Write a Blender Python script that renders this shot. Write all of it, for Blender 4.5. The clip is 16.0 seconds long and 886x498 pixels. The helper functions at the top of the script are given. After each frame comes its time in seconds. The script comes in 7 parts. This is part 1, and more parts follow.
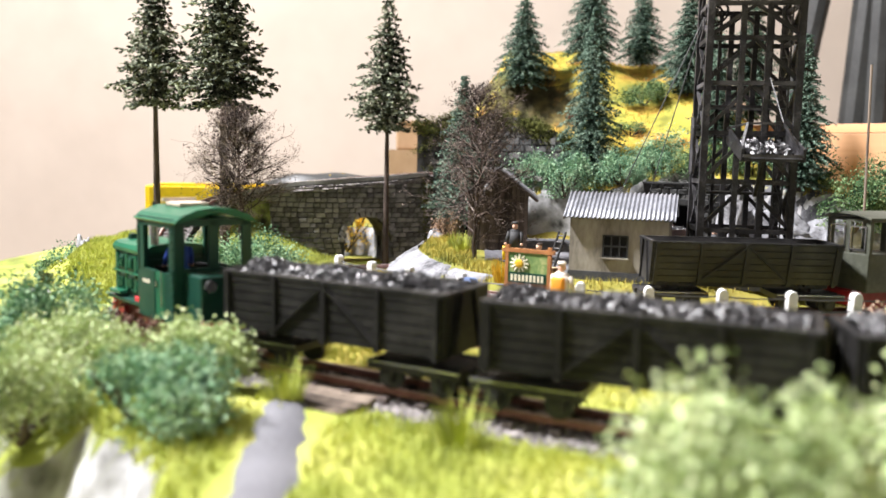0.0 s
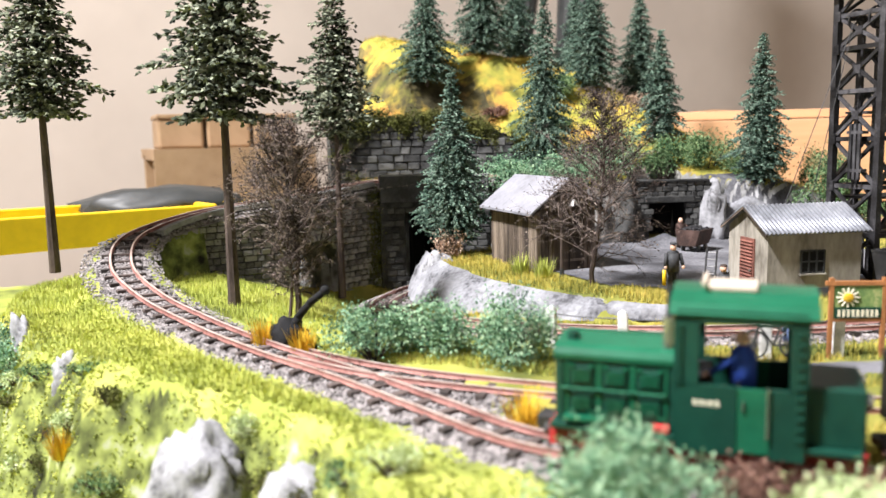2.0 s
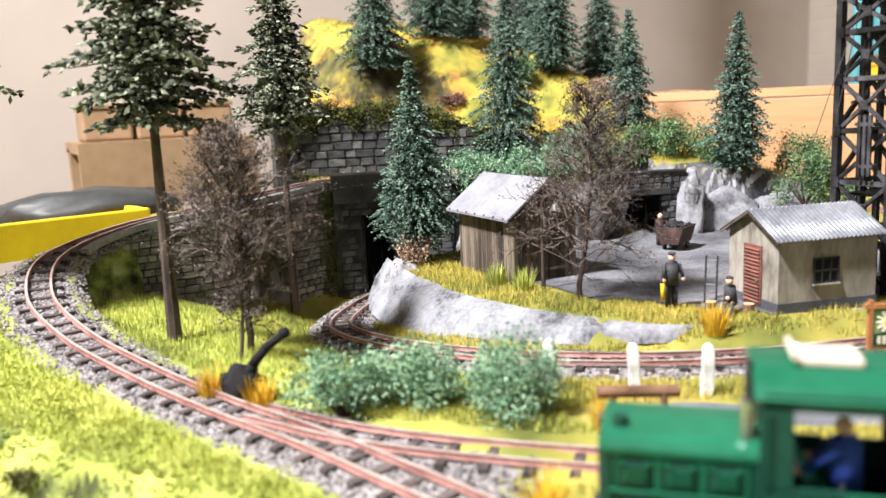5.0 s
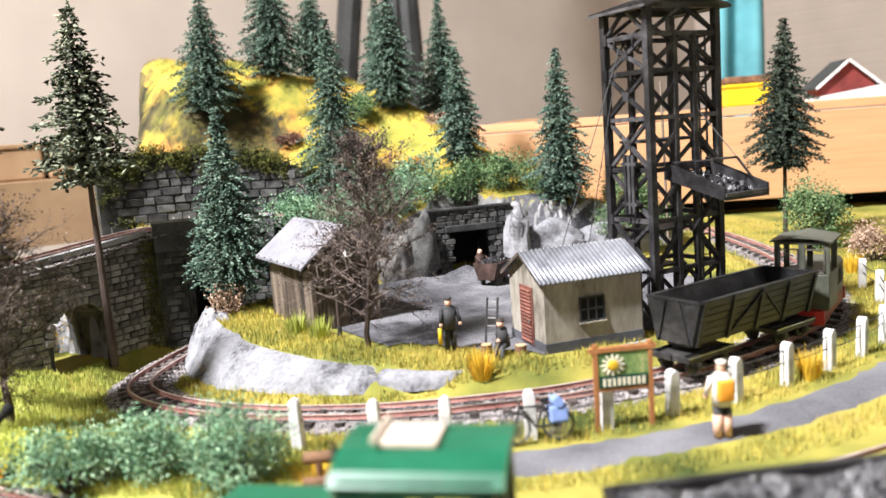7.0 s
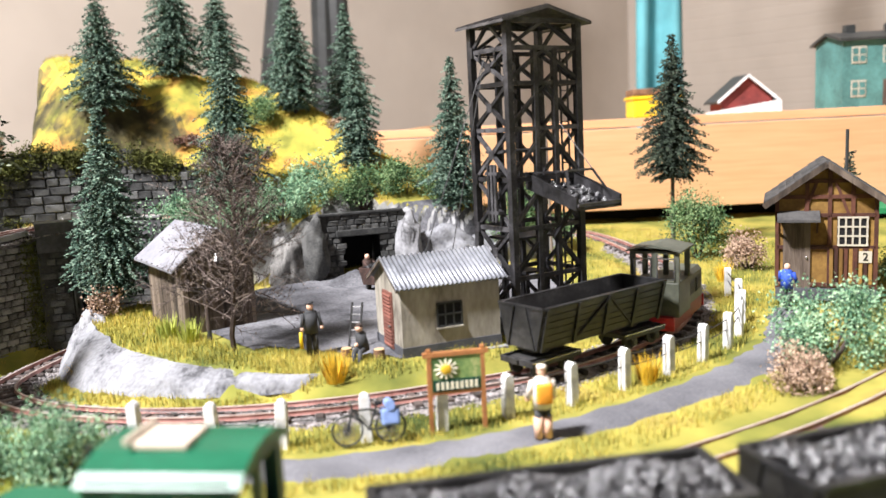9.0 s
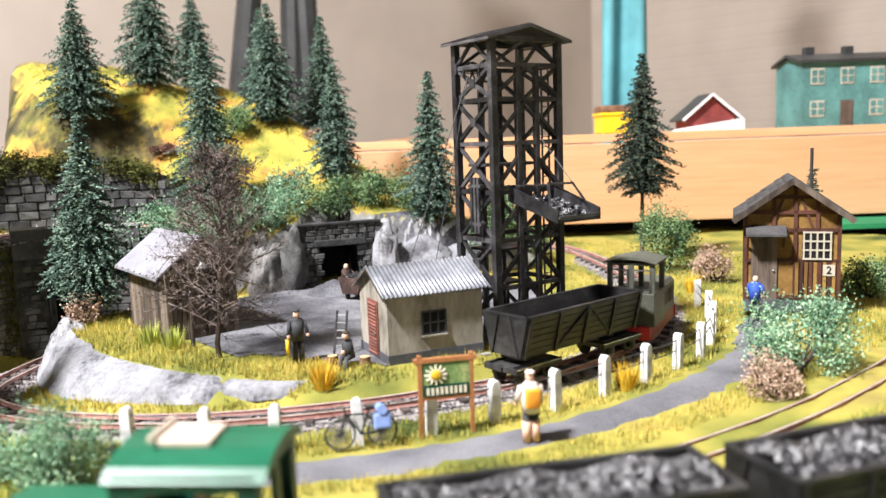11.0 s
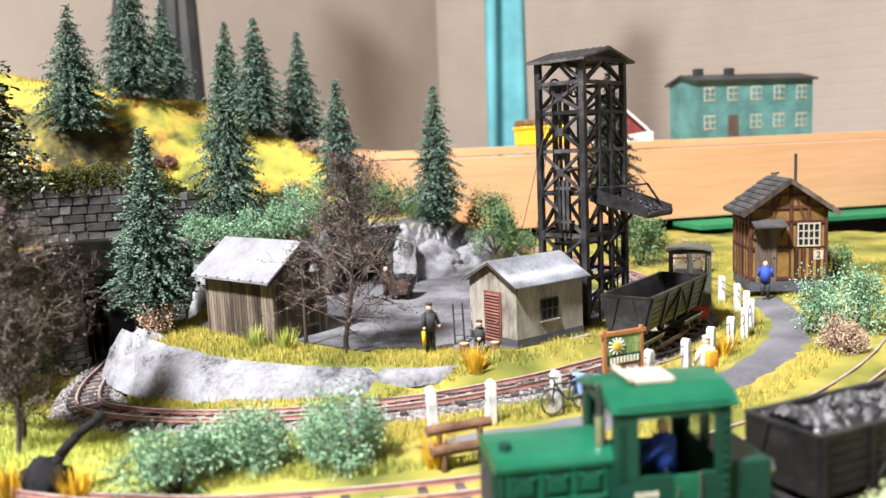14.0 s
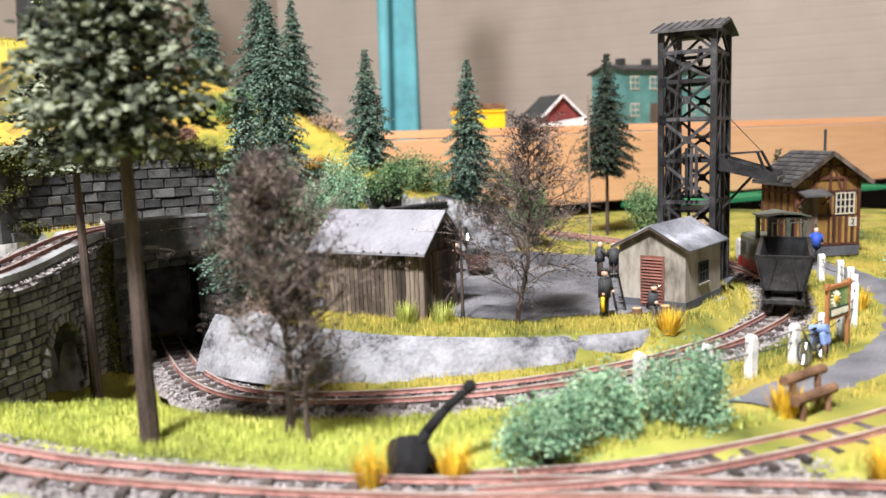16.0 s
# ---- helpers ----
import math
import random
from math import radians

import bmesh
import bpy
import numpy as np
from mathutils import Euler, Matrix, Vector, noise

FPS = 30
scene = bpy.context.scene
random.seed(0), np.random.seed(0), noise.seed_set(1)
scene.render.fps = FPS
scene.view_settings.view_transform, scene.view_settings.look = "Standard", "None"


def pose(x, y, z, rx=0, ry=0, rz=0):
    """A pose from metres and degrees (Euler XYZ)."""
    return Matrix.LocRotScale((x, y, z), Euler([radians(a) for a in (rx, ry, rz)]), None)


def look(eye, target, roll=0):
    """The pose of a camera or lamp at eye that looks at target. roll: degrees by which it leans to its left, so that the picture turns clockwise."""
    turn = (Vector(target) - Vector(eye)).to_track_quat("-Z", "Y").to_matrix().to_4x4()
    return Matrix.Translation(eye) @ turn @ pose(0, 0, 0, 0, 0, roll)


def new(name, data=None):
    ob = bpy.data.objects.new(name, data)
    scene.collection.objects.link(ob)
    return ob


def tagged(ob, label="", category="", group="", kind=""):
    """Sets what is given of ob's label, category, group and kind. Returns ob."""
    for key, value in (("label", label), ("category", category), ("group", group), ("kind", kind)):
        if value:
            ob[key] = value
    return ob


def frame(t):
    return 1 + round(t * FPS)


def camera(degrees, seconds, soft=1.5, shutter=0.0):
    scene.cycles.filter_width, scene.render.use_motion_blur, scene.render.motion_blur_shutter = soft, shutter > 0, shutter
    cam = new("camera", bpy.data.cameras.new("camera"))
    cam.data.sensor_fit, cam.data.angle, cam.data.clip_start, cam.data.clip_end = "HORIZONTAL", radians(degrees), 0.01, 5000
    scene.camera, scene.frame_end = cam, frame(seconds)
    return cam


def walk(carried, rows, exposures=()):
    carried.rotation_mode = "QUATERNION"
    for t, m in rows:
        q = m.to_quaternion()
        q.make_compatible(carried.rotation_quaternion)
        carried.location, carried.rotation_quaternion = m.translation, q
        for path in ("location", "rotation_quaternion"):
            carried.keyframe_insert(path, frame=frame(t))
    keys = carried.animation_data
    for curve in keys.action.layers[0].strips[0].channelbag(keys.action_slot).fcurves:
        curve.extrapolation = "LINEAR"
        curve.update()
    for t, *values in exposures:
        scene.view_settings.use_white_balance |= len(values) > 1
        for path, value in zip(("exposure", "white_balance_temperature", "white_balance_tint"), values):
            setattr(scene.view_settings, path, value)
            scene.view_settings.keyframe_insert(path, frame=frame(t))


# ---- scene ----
cam = camera(56.9, 16.0)
PATH = [
    (0, (0.056, 0.05, 0.056), (-0.019, 2.037, -0.162), 1.2),
    (0.5, (0.006, 0.065, 0.053), (0.205, 2.044, -0.16), 0.6),
    (1, (-0.057, 0.088, 0.058), (0.382, 2.027, -0.167), 0.0),
    (1.5, (-0.111, 0.123, 0.058), (0.541, 2.0, -0.171), -0.7),
    (2, (-0.141, 0.153, 0.072), (0.67, 1.961, -0.195), -1.2),
    (2.5, (-0.158, 0.184, 0.081), (0.762, 1.936, -0.209), -1.3),
    (3, (-0.151, 0.201, 0.078), (0.784, 1.941, -0.232), -1.6),
    (5.5, (-0.124, 0.19, 0.085), (0.818, 1.923, -0.247), -2.9),
    (6, (-0.11, 0.179, 0.092), (0.884, 1.884, -0.228), -3.7),
    (6.5, (-0.095, 0.172, 0.092), (0.953, 1.848, -0.211), -4.2),
    (7, (-0.086, 0.169, 0.089), (1.01, 1.817, -0.2), -4.2),
    (7.5, (-0.081, 0.166, 0.088), (1.047, 1.791, -0.209), -4.5),
    (8, (-0.074, 0.157, 0.088), (1.089, 1.758, -0.204), -4.0),
    (8.5, (-0.072, 0.151, 0.091), (1.114, 1.734, -0.202), -3.5),
    (9, (-0.065, 0.147, 0.089), (1.142, 1.715, -0.201), -2.9),
    (11.5, (-0.087, 0.146, 0.09), (1.209, 1.648, -0.167), -2.1),
    (12, (-0.108, 0.143, 0.093), (1.198, 1.638, -0.154), -2.3),
    (12.5, (-0.121, 0.144, 0.093), (1.193, 1.633, -0.148), -2.5),
    (13, (-0.126, 0.144, 0.09), (1.199, 1.625, -0.135), -2.2),
    (13.5, (-0.145, 0.163, 0.09), (1.276, 1.55, -0.15), -2.3),
    (14, (-0.181, 0.207, 0.091), (1.4, 1.407, -0.153), -2.4),
    (14.5, (-0.21, 0.245, 0.091), (1.494, 1.264, -0.157), -2.3),
    (15, (-0.227, 0.279, 0.088), (1.554, 1.155, -0.162), -2.3),
    (15.5, (-0.239, 0.323, 0.081), (1.578, 1.117, -0.176), -2.1),
    (16, (-0.245, 0.339, 0.083), (1.571, 1.133, -0.187), -2.0),
]
walk(cam, [(t, look(eye, target, roll)) for t, eye, target, roll in PATH], ((0.0, 0.15), (1.5, 0.02), (2.5, -0.1), (6.0, 0.0), (9.0, 0.05), (13.0, 0.0), (14.5, -0.1), (15.5, -0.32), (16.0, -0.32)))

cam.data.dof.use_dof, cam.data.dof.focus_distance, cam.data.dof.aperture_fstop = True, 0.37, 15.0

# lengths below are in centimetres and turned into metres by CM
CM = 0.01
rng = random.Random(7)

# ---- world and light ----
world = bpy.data.worlds.new("room_light")
world.use_nodes = True
world.node_tree.nodes["Background"].inputs[0].default_value = (1.0, 0.97, 0.93, 1)
world.node_tree.nodes["Background"].inputs[1].default_value = 0.002
scene.world = world


def lamp(name, eye, target, power, size_x, size_y, colour):
    data = bpy.data.lights.new(name, "AREA")
    data.shape, data.size, data.size_y, data.energy, data.color = "RECTANGLE", size_x, size_y, power, colour
    ob = new(name, data)
    ob.matrix_world = look(eye, target)
    return ob


lamp("ceiling_lamp_key", (-1.22, 0.4, 1.85), (0.1, 0.45, 0.0), 184, 0.26, 0.22, (1.0, 0.975, 1.0))


# ---- materials ----
def material(name, stops, scale=40.0, rough=0.8, metal=0.0, bump=0.3, detail=6.0, fine=None, per_object=0.0, per_island=0.0, spec=0.4, stretch=None):
    """Noise between colour stops, a second finer noise for grain, bump from both."""
    m = bpy.data.materials.new(name)
    m.use_nodes = True
    nt = m.node_tree
    nd, ln = nt.nodes, nt.links
    b = nd["Principled BSDF"]
    b.inputs["Roughness"].default_value, b.inputs["Metallic"].default_value = rough, metal
    b.inputs["Specular IOR Level"].default_value = spec
    co = nd.new("ShaderNodeTexCoord")
    src = co.outputs["Object"]
    if stretch:
        mp = nd.new("ShaderNodeMapping")
        mp.inputs["Scale"].default_value = stretch
        ln.new(src, mp.inputs["Vector"])
        src = mp.outputs["Vector"]
    n1 = nd.new("ShaderNodeTexNoise")
    n1.inputs["Scale"].default_value, n1.inputs["Detail"].default_value = scale, detail
    n2 = nd.new("ShaderNodeTexNoise")
    n2.inputs["Scale"].default_value, n2.inputs["Detail"].default_value = (fine or scale * 9), 4.0
    ln.new(src, n1.inputs["Vector"]), ln.new(src, n2.inputs["Vector"])
    mix = nd.new("ShaderNodeMath")
    mix.operation = "MULTIPLY_ADD"
    mix.inputs[1].default_value, mix.inputs[2].default_value = 0.45, -0.22
    ln.new(n2.outputs["Fac"], mix.inputs[0])
    add = nd.new("ShaderNodeMath")
    ln.new(n1.outputs["Fac"], add.inputs[0]), ln.new(mix.outputs[0], add.inputs[1])
    last = add.outputs[0]
    for amount, node, out in ((per_object, "ShaderNodeObjectInfo", "Random"), (per_island, "ShaderNodeNewGeometry", "Random Per Island")):
        if amount:
            info = nd.new(node)
            k = nd.new("ShaderNodeMath")
            k.operation = "MULTIPLY_ADD"
            k.inputs[1].default_value, k.inputs[2].default_value = amount, -amount / 2
            ln.new(info.outputs[out], k.inputs[0])
            a2 = nd.new("ShaderNodeMath")
            ln.new(last, a2.inputs[0]), ln.new(k.outputs[0], a2.inputs[1])
            last = a2.outputs[0]
    ramp = nd.new("ShaderNodeValToRGB")
    el = ramp.color_ramp.elements
    while len(el) < len(stops):
        el.new(0.5)
    for e, (p, c) in zip(el, stops):
        e.position, e.color = p, (*c, 1)
    ln.new(last, ramp.inputs[0])
    ln.new(ramp.outputs[0], b.inputs["Base Color"])
    if bump:
        bp = nd.new("ShaderNodeBump")
        bp.inputs["Strength"].default_value, bp.inputs["Distance"].default_value = bump, 0.0006
        ln.new(add.outputs[0], bp.inputs["Height"])
        ln.new(bp.outputs[0], b.inputs["Normal"])
    return m


def tones(c, spread=0.35, n=3):
    """Stops round one colour, darker to lighter."""
    return [(0.3 + 0.4 * i / (n - 1), tuple(min(1, v * (1 + spread * (2 * i / (n - 1) - 1))) for v in c)) for i in range(n)]


M = {}
M["rock"] = material("pale_plaster_rock", [(0.28, (0.05, 0.05, 0.052)), (0.44, (0.25, 0.25, 0.26)), (0.7, (0.45, 0.45, 0.47))], 55, 0.9, bump=0.8)
M["yard"] = material("coal_dust_yard", [(0.3, (0.018, 0.018, 0.021)), (0.5, (0.095, 0.095, 0.105)), (0.72, (0.22, 0.22, 0.235))], 30, 0.85, bump=0.4, fine=900)
M["path"] = material("grey_path", [(0.3, (0.085, 0.085, 0.095)), (0.7, (0.19, 0.19, 0.205))], 40, 0.9, bump=0.35, fine=1200)
M["ballast"] = material("ballast_stone", [(0.2, (0.05, 0.046, 0.046)), (0.42, (0.19, 0.175, 0.172)), (0.72, (0.38, 0.35, 0.34))], 300, 0.9, per_island=0.6)
M["ballast_bed"] = material("ballast_bed", [(0.3, (0.09, 0.08, 0.078)), (0.7, (0.38, 0.345, 0.335))], 260, 0.95, bump=0.9)
M["rail_rust"] = material("rusted_rail", [(0.3, (0.2, 0.08, 0.065)), (0.7, (0.46, 0.24, 0.205))], 90, 0.6, 0.15)
M["rail_top"] = material("worn_rail_head", [(0.3, (0.5, 0.36, 0.31)), (0.7, (0.76, 0.66, 0.6))], 120, 0.4, 0.5)
M["tie"] = material("dark_sleeper", [(0.3, (0.03, 0.025, 0.022)), (0.7, (0.13, 0.1, 0.09))], 150, 0.8, per_object=0.3)
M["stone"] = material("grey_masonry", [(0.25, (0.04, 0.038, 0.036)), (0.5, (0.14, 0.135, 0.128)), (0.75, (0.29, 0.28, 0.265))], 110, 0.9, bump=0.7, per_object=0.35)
M["stone_dark"] = material("dark_masonry", [(0.25, (0.014, 0.014, 0.014)), (0.5, (0.046, 0.047, 0.046)), (0.75, (0.115, 0.115, 0.11))], 110, 0.9, bump=0.7, per_object=0.35)
M["mortar"] = material("mortar", [(0.3, (0.025, 0.025, 0.025)), (0.7, (0.075, 0.075, 0.072))], 150, 0.95, bump=0.5)
M["concrete"] = material("dark_parapet", [(0.3, (0.05, 0.05, 0.052)), (0.7, (0.13, 0.13, 0.135))], 60, 0.85)
M["moss"] = material("moss", [(0.3, (0.03, 0.035, 0.008)), (0.7, (0.16, 0.17, 0.04))], 220, 1.0, bump=1.0)
M["plaster"] = material("weathered_plaster", [(0.3, (0.13, 0.115, 0.092)), (0.46, (0.3, 0.275, 0.23)), (0.7, (0.45, 0.42, 0.36))], 60, 0.9, bump=0.25, stretch=(1, 1, 0.35))
M["plinth"] = material("dark_plinth", tones((0.075, 0.078, 0.09)), 80, 0.85)
M["slab"] = material("foundation_slab", tones((0.26, 0.26, 0.26)), 80, 0.9)
M["tin"] = material("corrugated_metal", [(0.3, (0.12, 0.125, 0.14)), (0.55, (0.25, 0.26, 0.29)), (0.75, (0.36, 0.37, 0.4))], 70, 0.5, 0.35, bump=0.2)
M["felt_white"] = material("pale_roof_sheet", [(0.25, (0.14, 0.14, 0.155)), (0.5, (0.235, 0.235, 0.26)), (0.8, (0.32, 0.32, 0.345))], 50, 0.6, bump=0.15)
M["boards"] = material("weathered_boards", [(0.25, (0.035, 0.026, 0.02)), (0.5, (0.12, 0.092, 0.07)), (0.75, (0.27, 0.215, 0.165))], 60, 0.85, bump=0.6, stretch=(4, 4, 0.4), per_object=0.4)
M["boards_dark"] = material("dark_boards", [(0.25, (0.025, 0.018, 0.013)), (0.5, (0.075, 0.055, 0.042)), (0.75, (0.15, 0.115, 0.09))], 60, 0.85, bump=0.6, stretch=(4, 4, 0.4), per_object=0.4)
M["door_red"] = material("red_brown_door", tones((0.2, 0.08, 0.06)), 60, 0.7, per_object=0.3)
# plain black, also the painted darkness inside tunnel, adit and shelf gap
M["black"] = material("black_and_hollow_shade", tones((0.008, 0.008, 0.009)), 40, 0.9)
M["tower"] = material("black_timber", [(0.25, (0.008, 0.0078, 0.008)), (0.5, (0.026, 0.025, 0.027)), (0.8, (0.1, 0.097, 0.103))], 130, 0.5, bump=0.5, per_object=0.3, spec=0.4)
M["tower_roof"] = material("tower_roof", [(0.3, (0.035, 0.032, 0.033)), (0.7, (0.115, 0.108, 0.108))], 90, 0.7)
M["steel_black"] = material("black_wagon_paint", [(0.25, (0.006, 0.006, 0.0065)), (0.5, (0.02, 0.02, 0.021)), (0.8, (0.06, 0.058, 0.057))], 80, 0.45, bump=0.15)
M["wagon_wood"] = material("black_wagon_planks", [(0.25, (0.005, 0.0045, 0.0045)), (0.5, (0.014, 0.0135, 0.013)), (0.8, (0.042, 0.04, 0.038))], 90, 0.6, bump=0.3, spec=0.25)
M["coal"] = material("coal", [(0.25, (0.005, 0.005, 0.006)), (0.6, (0.018, 0.018, 0.02)), (0.85, (0.075, 0.075, 0.08))], 260, 0.3, bump=0.5, per_island=0.6, spec=0.5)
# lighter copy of the loco green, gives upward faces a lit tone
M["green_paint"] = material("lit_green_loco_paint", [(0.3, (0.006, 0.085, 0.042)), (0.7, (0.014, 0.14, 0.072))], 35, 0.32, bump=0.06)
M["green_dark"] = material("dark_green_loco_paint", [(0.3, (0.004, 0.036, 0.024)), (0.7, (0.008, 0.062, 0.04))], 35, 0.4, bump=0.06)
M["red_frame"] = material("dark_red_frame", tones((0.22, 0.02, 0.02)), 60, 0.5)
M["red_bright"] = material("red_buffer_beam", tones((0.45, 0.03, 0.035)), 60, 0.5)
M["olive"] = material("grey_olive_paint", [(0.3, (0.055, 0.06, 0.045)), (0.7, (0.12, 0.125, 0.1))], 60, 0.5, bump=0.1)
M["cream"] = material("cream_hatch", tones((0.55, 0.47, 0.38), 0.12), 60, 0.6)
M["chrome"] = material("bright_metal", tones((0.5, 0.5, 0.5)), 60, 0.25, 0.9)
M["white_post"] = material("whitewashed_concrete", [(0.25, (0.4, 0.4, 0.4)), (0.5, (0.7, 0.7, 0.69)), (0.8, (0.8, 0.8, 0.79))], 160, 0.85, bump=0.5)
M["wire"] = material("dark_wire", tones((0.05, 0.05, 0.05)), 50, 0.5, 0.5)
M["log"] = material("brown_log", [(0.3, (0.08, 0.04, 0.022)), (0.7, (0.26, 0.145, 0.08))], 120, 0.85, bump=0.8)
M["log_end"] = material("log_end", tones((0.5, 0.35, 0.2)), 200, 0.85)
M["half_timber"] = material("red_brown_timber", [(0.3, (0.035, 0.012, 0.008)), (0.7, (0.105, 0.037, 0.021))], 90, 0.75, bump=0.4, per_object=0.3)
M["ochre"] = material("ochre_panel", [(0.3, (0.14, 0.072, 0.016)), (0.7, (0.31, 0.18, 0.046))], 70, 0.8, bump=0.3, per_object=0.3)
M["slate"] = material("grey_shingle", [(0.3, (0.022, 0.022, 0.023)), (0.7, (0.08, 0.077, 0.075))], 90, 0.8, bump=0.5, per_object=0.4)
M["window_white"] = material("cream_window_frame", tones((0.45, 0.41, 0.33), 0.12), 90, 0.6)
M["bark"] = material("bark", [(0.3, (0.03, 0.02, 0.016)), (0.7, (0.11, 0.08, 0.066))], 120, 0.9, bump=0.9, stretch=(2, 2, 0.5))
M["twig"] = material("dry_twig", [(0.25, (0.02, 0.015, 0.013)), (0.5, (0.085, 0.062, 0.054)), (0.8, (0.3, 0.24, 0.21))], 160, 0.9, per_island=0.6)
M["needle"] = material("spruce_needles", [(0.2, (0.012, 0.03, 0.02)), (0.45, (0.05, 0.1, 0.07)), (0.8, (0.23, 0.32, 0.24))], 70, 0.9, per_island=0.5, bump=0)
M["needle_dark"] = material("dark_fir_needles", [(0.2, (0.006, 0.01, 0.007)), (0.45, (0.02, 0.034, 0.022)), (0.8, (0.09, 0.12, 0.08))], 70, 0.9, per_island=0.5, bump=0)
M["needle_pine"] = material("pine_needles", [(0.2, (0.007, 0.01, 0.006)), (0.45, (0.055, 0.07, 0.042)), (0.8, (0.34, 0.37, 0.26))], 50, 0.9, per_island=0.45, bump=0)
M["leaf_sea"] = material("blue_green_foliage", [(0.15, (0.03, 0.085, 0.048)), (0.42, (0.16, 0.32, 0.185)), (0.8, (0.48, 0.64, 0.41))], 60, 0.9, per_island=0.55, bump=0)
M["leaf_mid"] = material("mid_green_foliage", [(0.2, (0.018, 0.05, 0.02)), (0.45, (0.095, 0.19, 0.075)), (0.8, (0.33, 0.44, 0.21))], 60, 0.9, per_island=0.5, bump=0)
M["leaf_lime"] = material("lime_foliage", [(0.1, (0.14, 0.2, 0.075)), (0.4, (0.42, 0.52, 0.24)), (0.75, (0.72, 0.78, 0.48))], 60, 0.9, per_island=0.45, bump=0)
M["leaf_tan"] = material("tan_pink_foliage", [(0.25, (0.2, 0.13, 0.09)), (0.5, (0.46, 0.32, 0.23)), (0.8, (0.66, 0.5, 0.38))], 60, 0.9, per_island=0.5, bump=0)
M["leaf_brown"] = material("red_brown_shrub", [(0.25, (0.05, 0.022, 0.016)), (0.5, (0.17, 0.085, 0.06)), (0.8, (0.34, 0.2, 0.15))], 80, 0.9, per_island=0.5, bump=0)
M["blade"] = material("grass_blades", [(0.22, (0.08, 0.11, 0.024)), (0.42, (0.31, 0.29, 0.055)), (0.58, (0.52, 0.43, 0.08)), (0.85, (0.52, 0.37, 0.12))], 22, 0.9, per_island=0.4, bump=0)
M["blade_lime"] = material("lime_grass_blades", [(0.2, (0.17, 0.21, 0.04)), (0.5, (0.45, 0.5, 0.1)), (0.85, (0.7, 0.68, 0.2))], 14, 0.9, per_island=0.4, bump=0)
M["blade_gold"] = material("golden_grass_blades", [(0.22, (0.15, 0.17, 0.03)), (0.4, (0.33, 0.3, 0.05)), (0.58, (0.5, 0.37, 0.065)), (0.8, (0.44, 0.22, 0.06))], 40, 0.9, per_island=0.45, bump=0)
M["tuft_orange"] = material("orange_grass_tuft", [(0.3, (0.55, 0.31, 0.012)), (0.7, (0.88, 0.6, 0.05))], 60, 0.8, per_island=0.4, bump=0)
M["twig_dark"] = material("dark_twig_mass", [(0.25, (0.02, 0.015, 0.013)), (0.5, (0.075, 0.055, 0.05)), (0.8, (0.2, 0.155, 0.14))], 80, 0.9, per_island=0.5, bump=0)
M["rock_smooth"] = material("smooth_pale_rock", [(0.28, (0.06, 0.06, 0.066)), (0.41, (0.18, 0.182, 0.195)), (0.58, (0.28, 0.284, 0.302)), (0.75, (0.35, 0.352, 0.37))], 60, 0.9, bump=1.0, fine=600)
M["yellow"] = material("yellow_plastic", tones((0.8, 0.55, 0.02), 0.12), 20, 0.4)
M["blue"] = material("blue_sheet", tones((0.03, 0.11, 0.24)), 20, 0.6)
M["plank"] = material("peach_pine_plank", [(0.3, (0.58, 0.31, 0.15)), (0.7, (0.72, 0.42, 0.23))], 6, 0.6, bump=0.1, stretch=(0.4, 6, 6))
M["plank_brown"] = material("brown_shelf_wood", [(0.3, (0.27, 0.17, 0.09)), (0.7, (0.4, 0.27, 0.16))], 8, 0.6, bump=0.1)
M["wall_paint"] = material("beige_wall", [(0.3, (0.46, 0.4, 0.34)), (0.7, (0.55, 0.485, 0.415))], 1.2, 0.95, bump=0.05)
M["teal_cloth"] = material("teal_cloth", tones((0.12, 0.36, 0.4), 0.2), 6, 0.8)
M["house_teal"] = material("teal_clapboard", tones((0.075, 0.2, 0.19)), 40, 0.7)
M["house_red"] = material("barn_red", tones((0.2, 0.035, 0.03)), 40, 0.7)
M["felt_green"] = material("green_felt", tones((0.018, 0.19, 0.075), 0.2), 20, 0.95)
M["grey_dark"] = material("dark_grey_metal", tones((0.035, 0.037, 0.036)), 20, 0.5)
M["skin"] = material("figure_flesh", tones((0.72, 0.45, 0.33), 0.1), 60, 0.7)
M["figure_blue"] = material("blue_figure_cloth", tones((0.03, 0.08, 0.42), 0.2), 60, 0.7)
M["figure_dark"] = material("charcoal_figure_cloth", tones((0.045, 0.047, 0.05)), 60, 0.7)
M["figure_orange"] = material("orange_rucksack", tones((0.8, 0.32, 0.03), 0.15), 60, 0.7)
M["figure_white"] = material("white_shirt", tones((0.75, 0.68, 0.6), 0.1), 60, 0.7)
M["bag_blue"] = material("pale_blue_bag", tones((0.2, 0.29, 0.55), 0.2), 60, 0.7)
M["sign_green"] = material("sign_landscape", [(0.35, (0.06, 0.14, 0.05)), (0.6, (0.2, 0.3, 0.1)), (0.75, (0.45, 0.45, 0.2))], 120, 0.6)
M["sign_wood"] = material("sign_wood", tones((0.33, 0.14, 0.05)), 90, 0.7)
M["cream_paint"] = material("cream_lettering", tones((0.7, 0.66, 0.5), 0.1), 60, 0.7)
# dark grey for the unseen walls and ceiling, chosen to cut bounced light
M["low_bounce_paint"] = material("low_bounce_grey", tones((0.2, 0.19, 0.175), 0.15), 3, 0.95, bump=0.05)
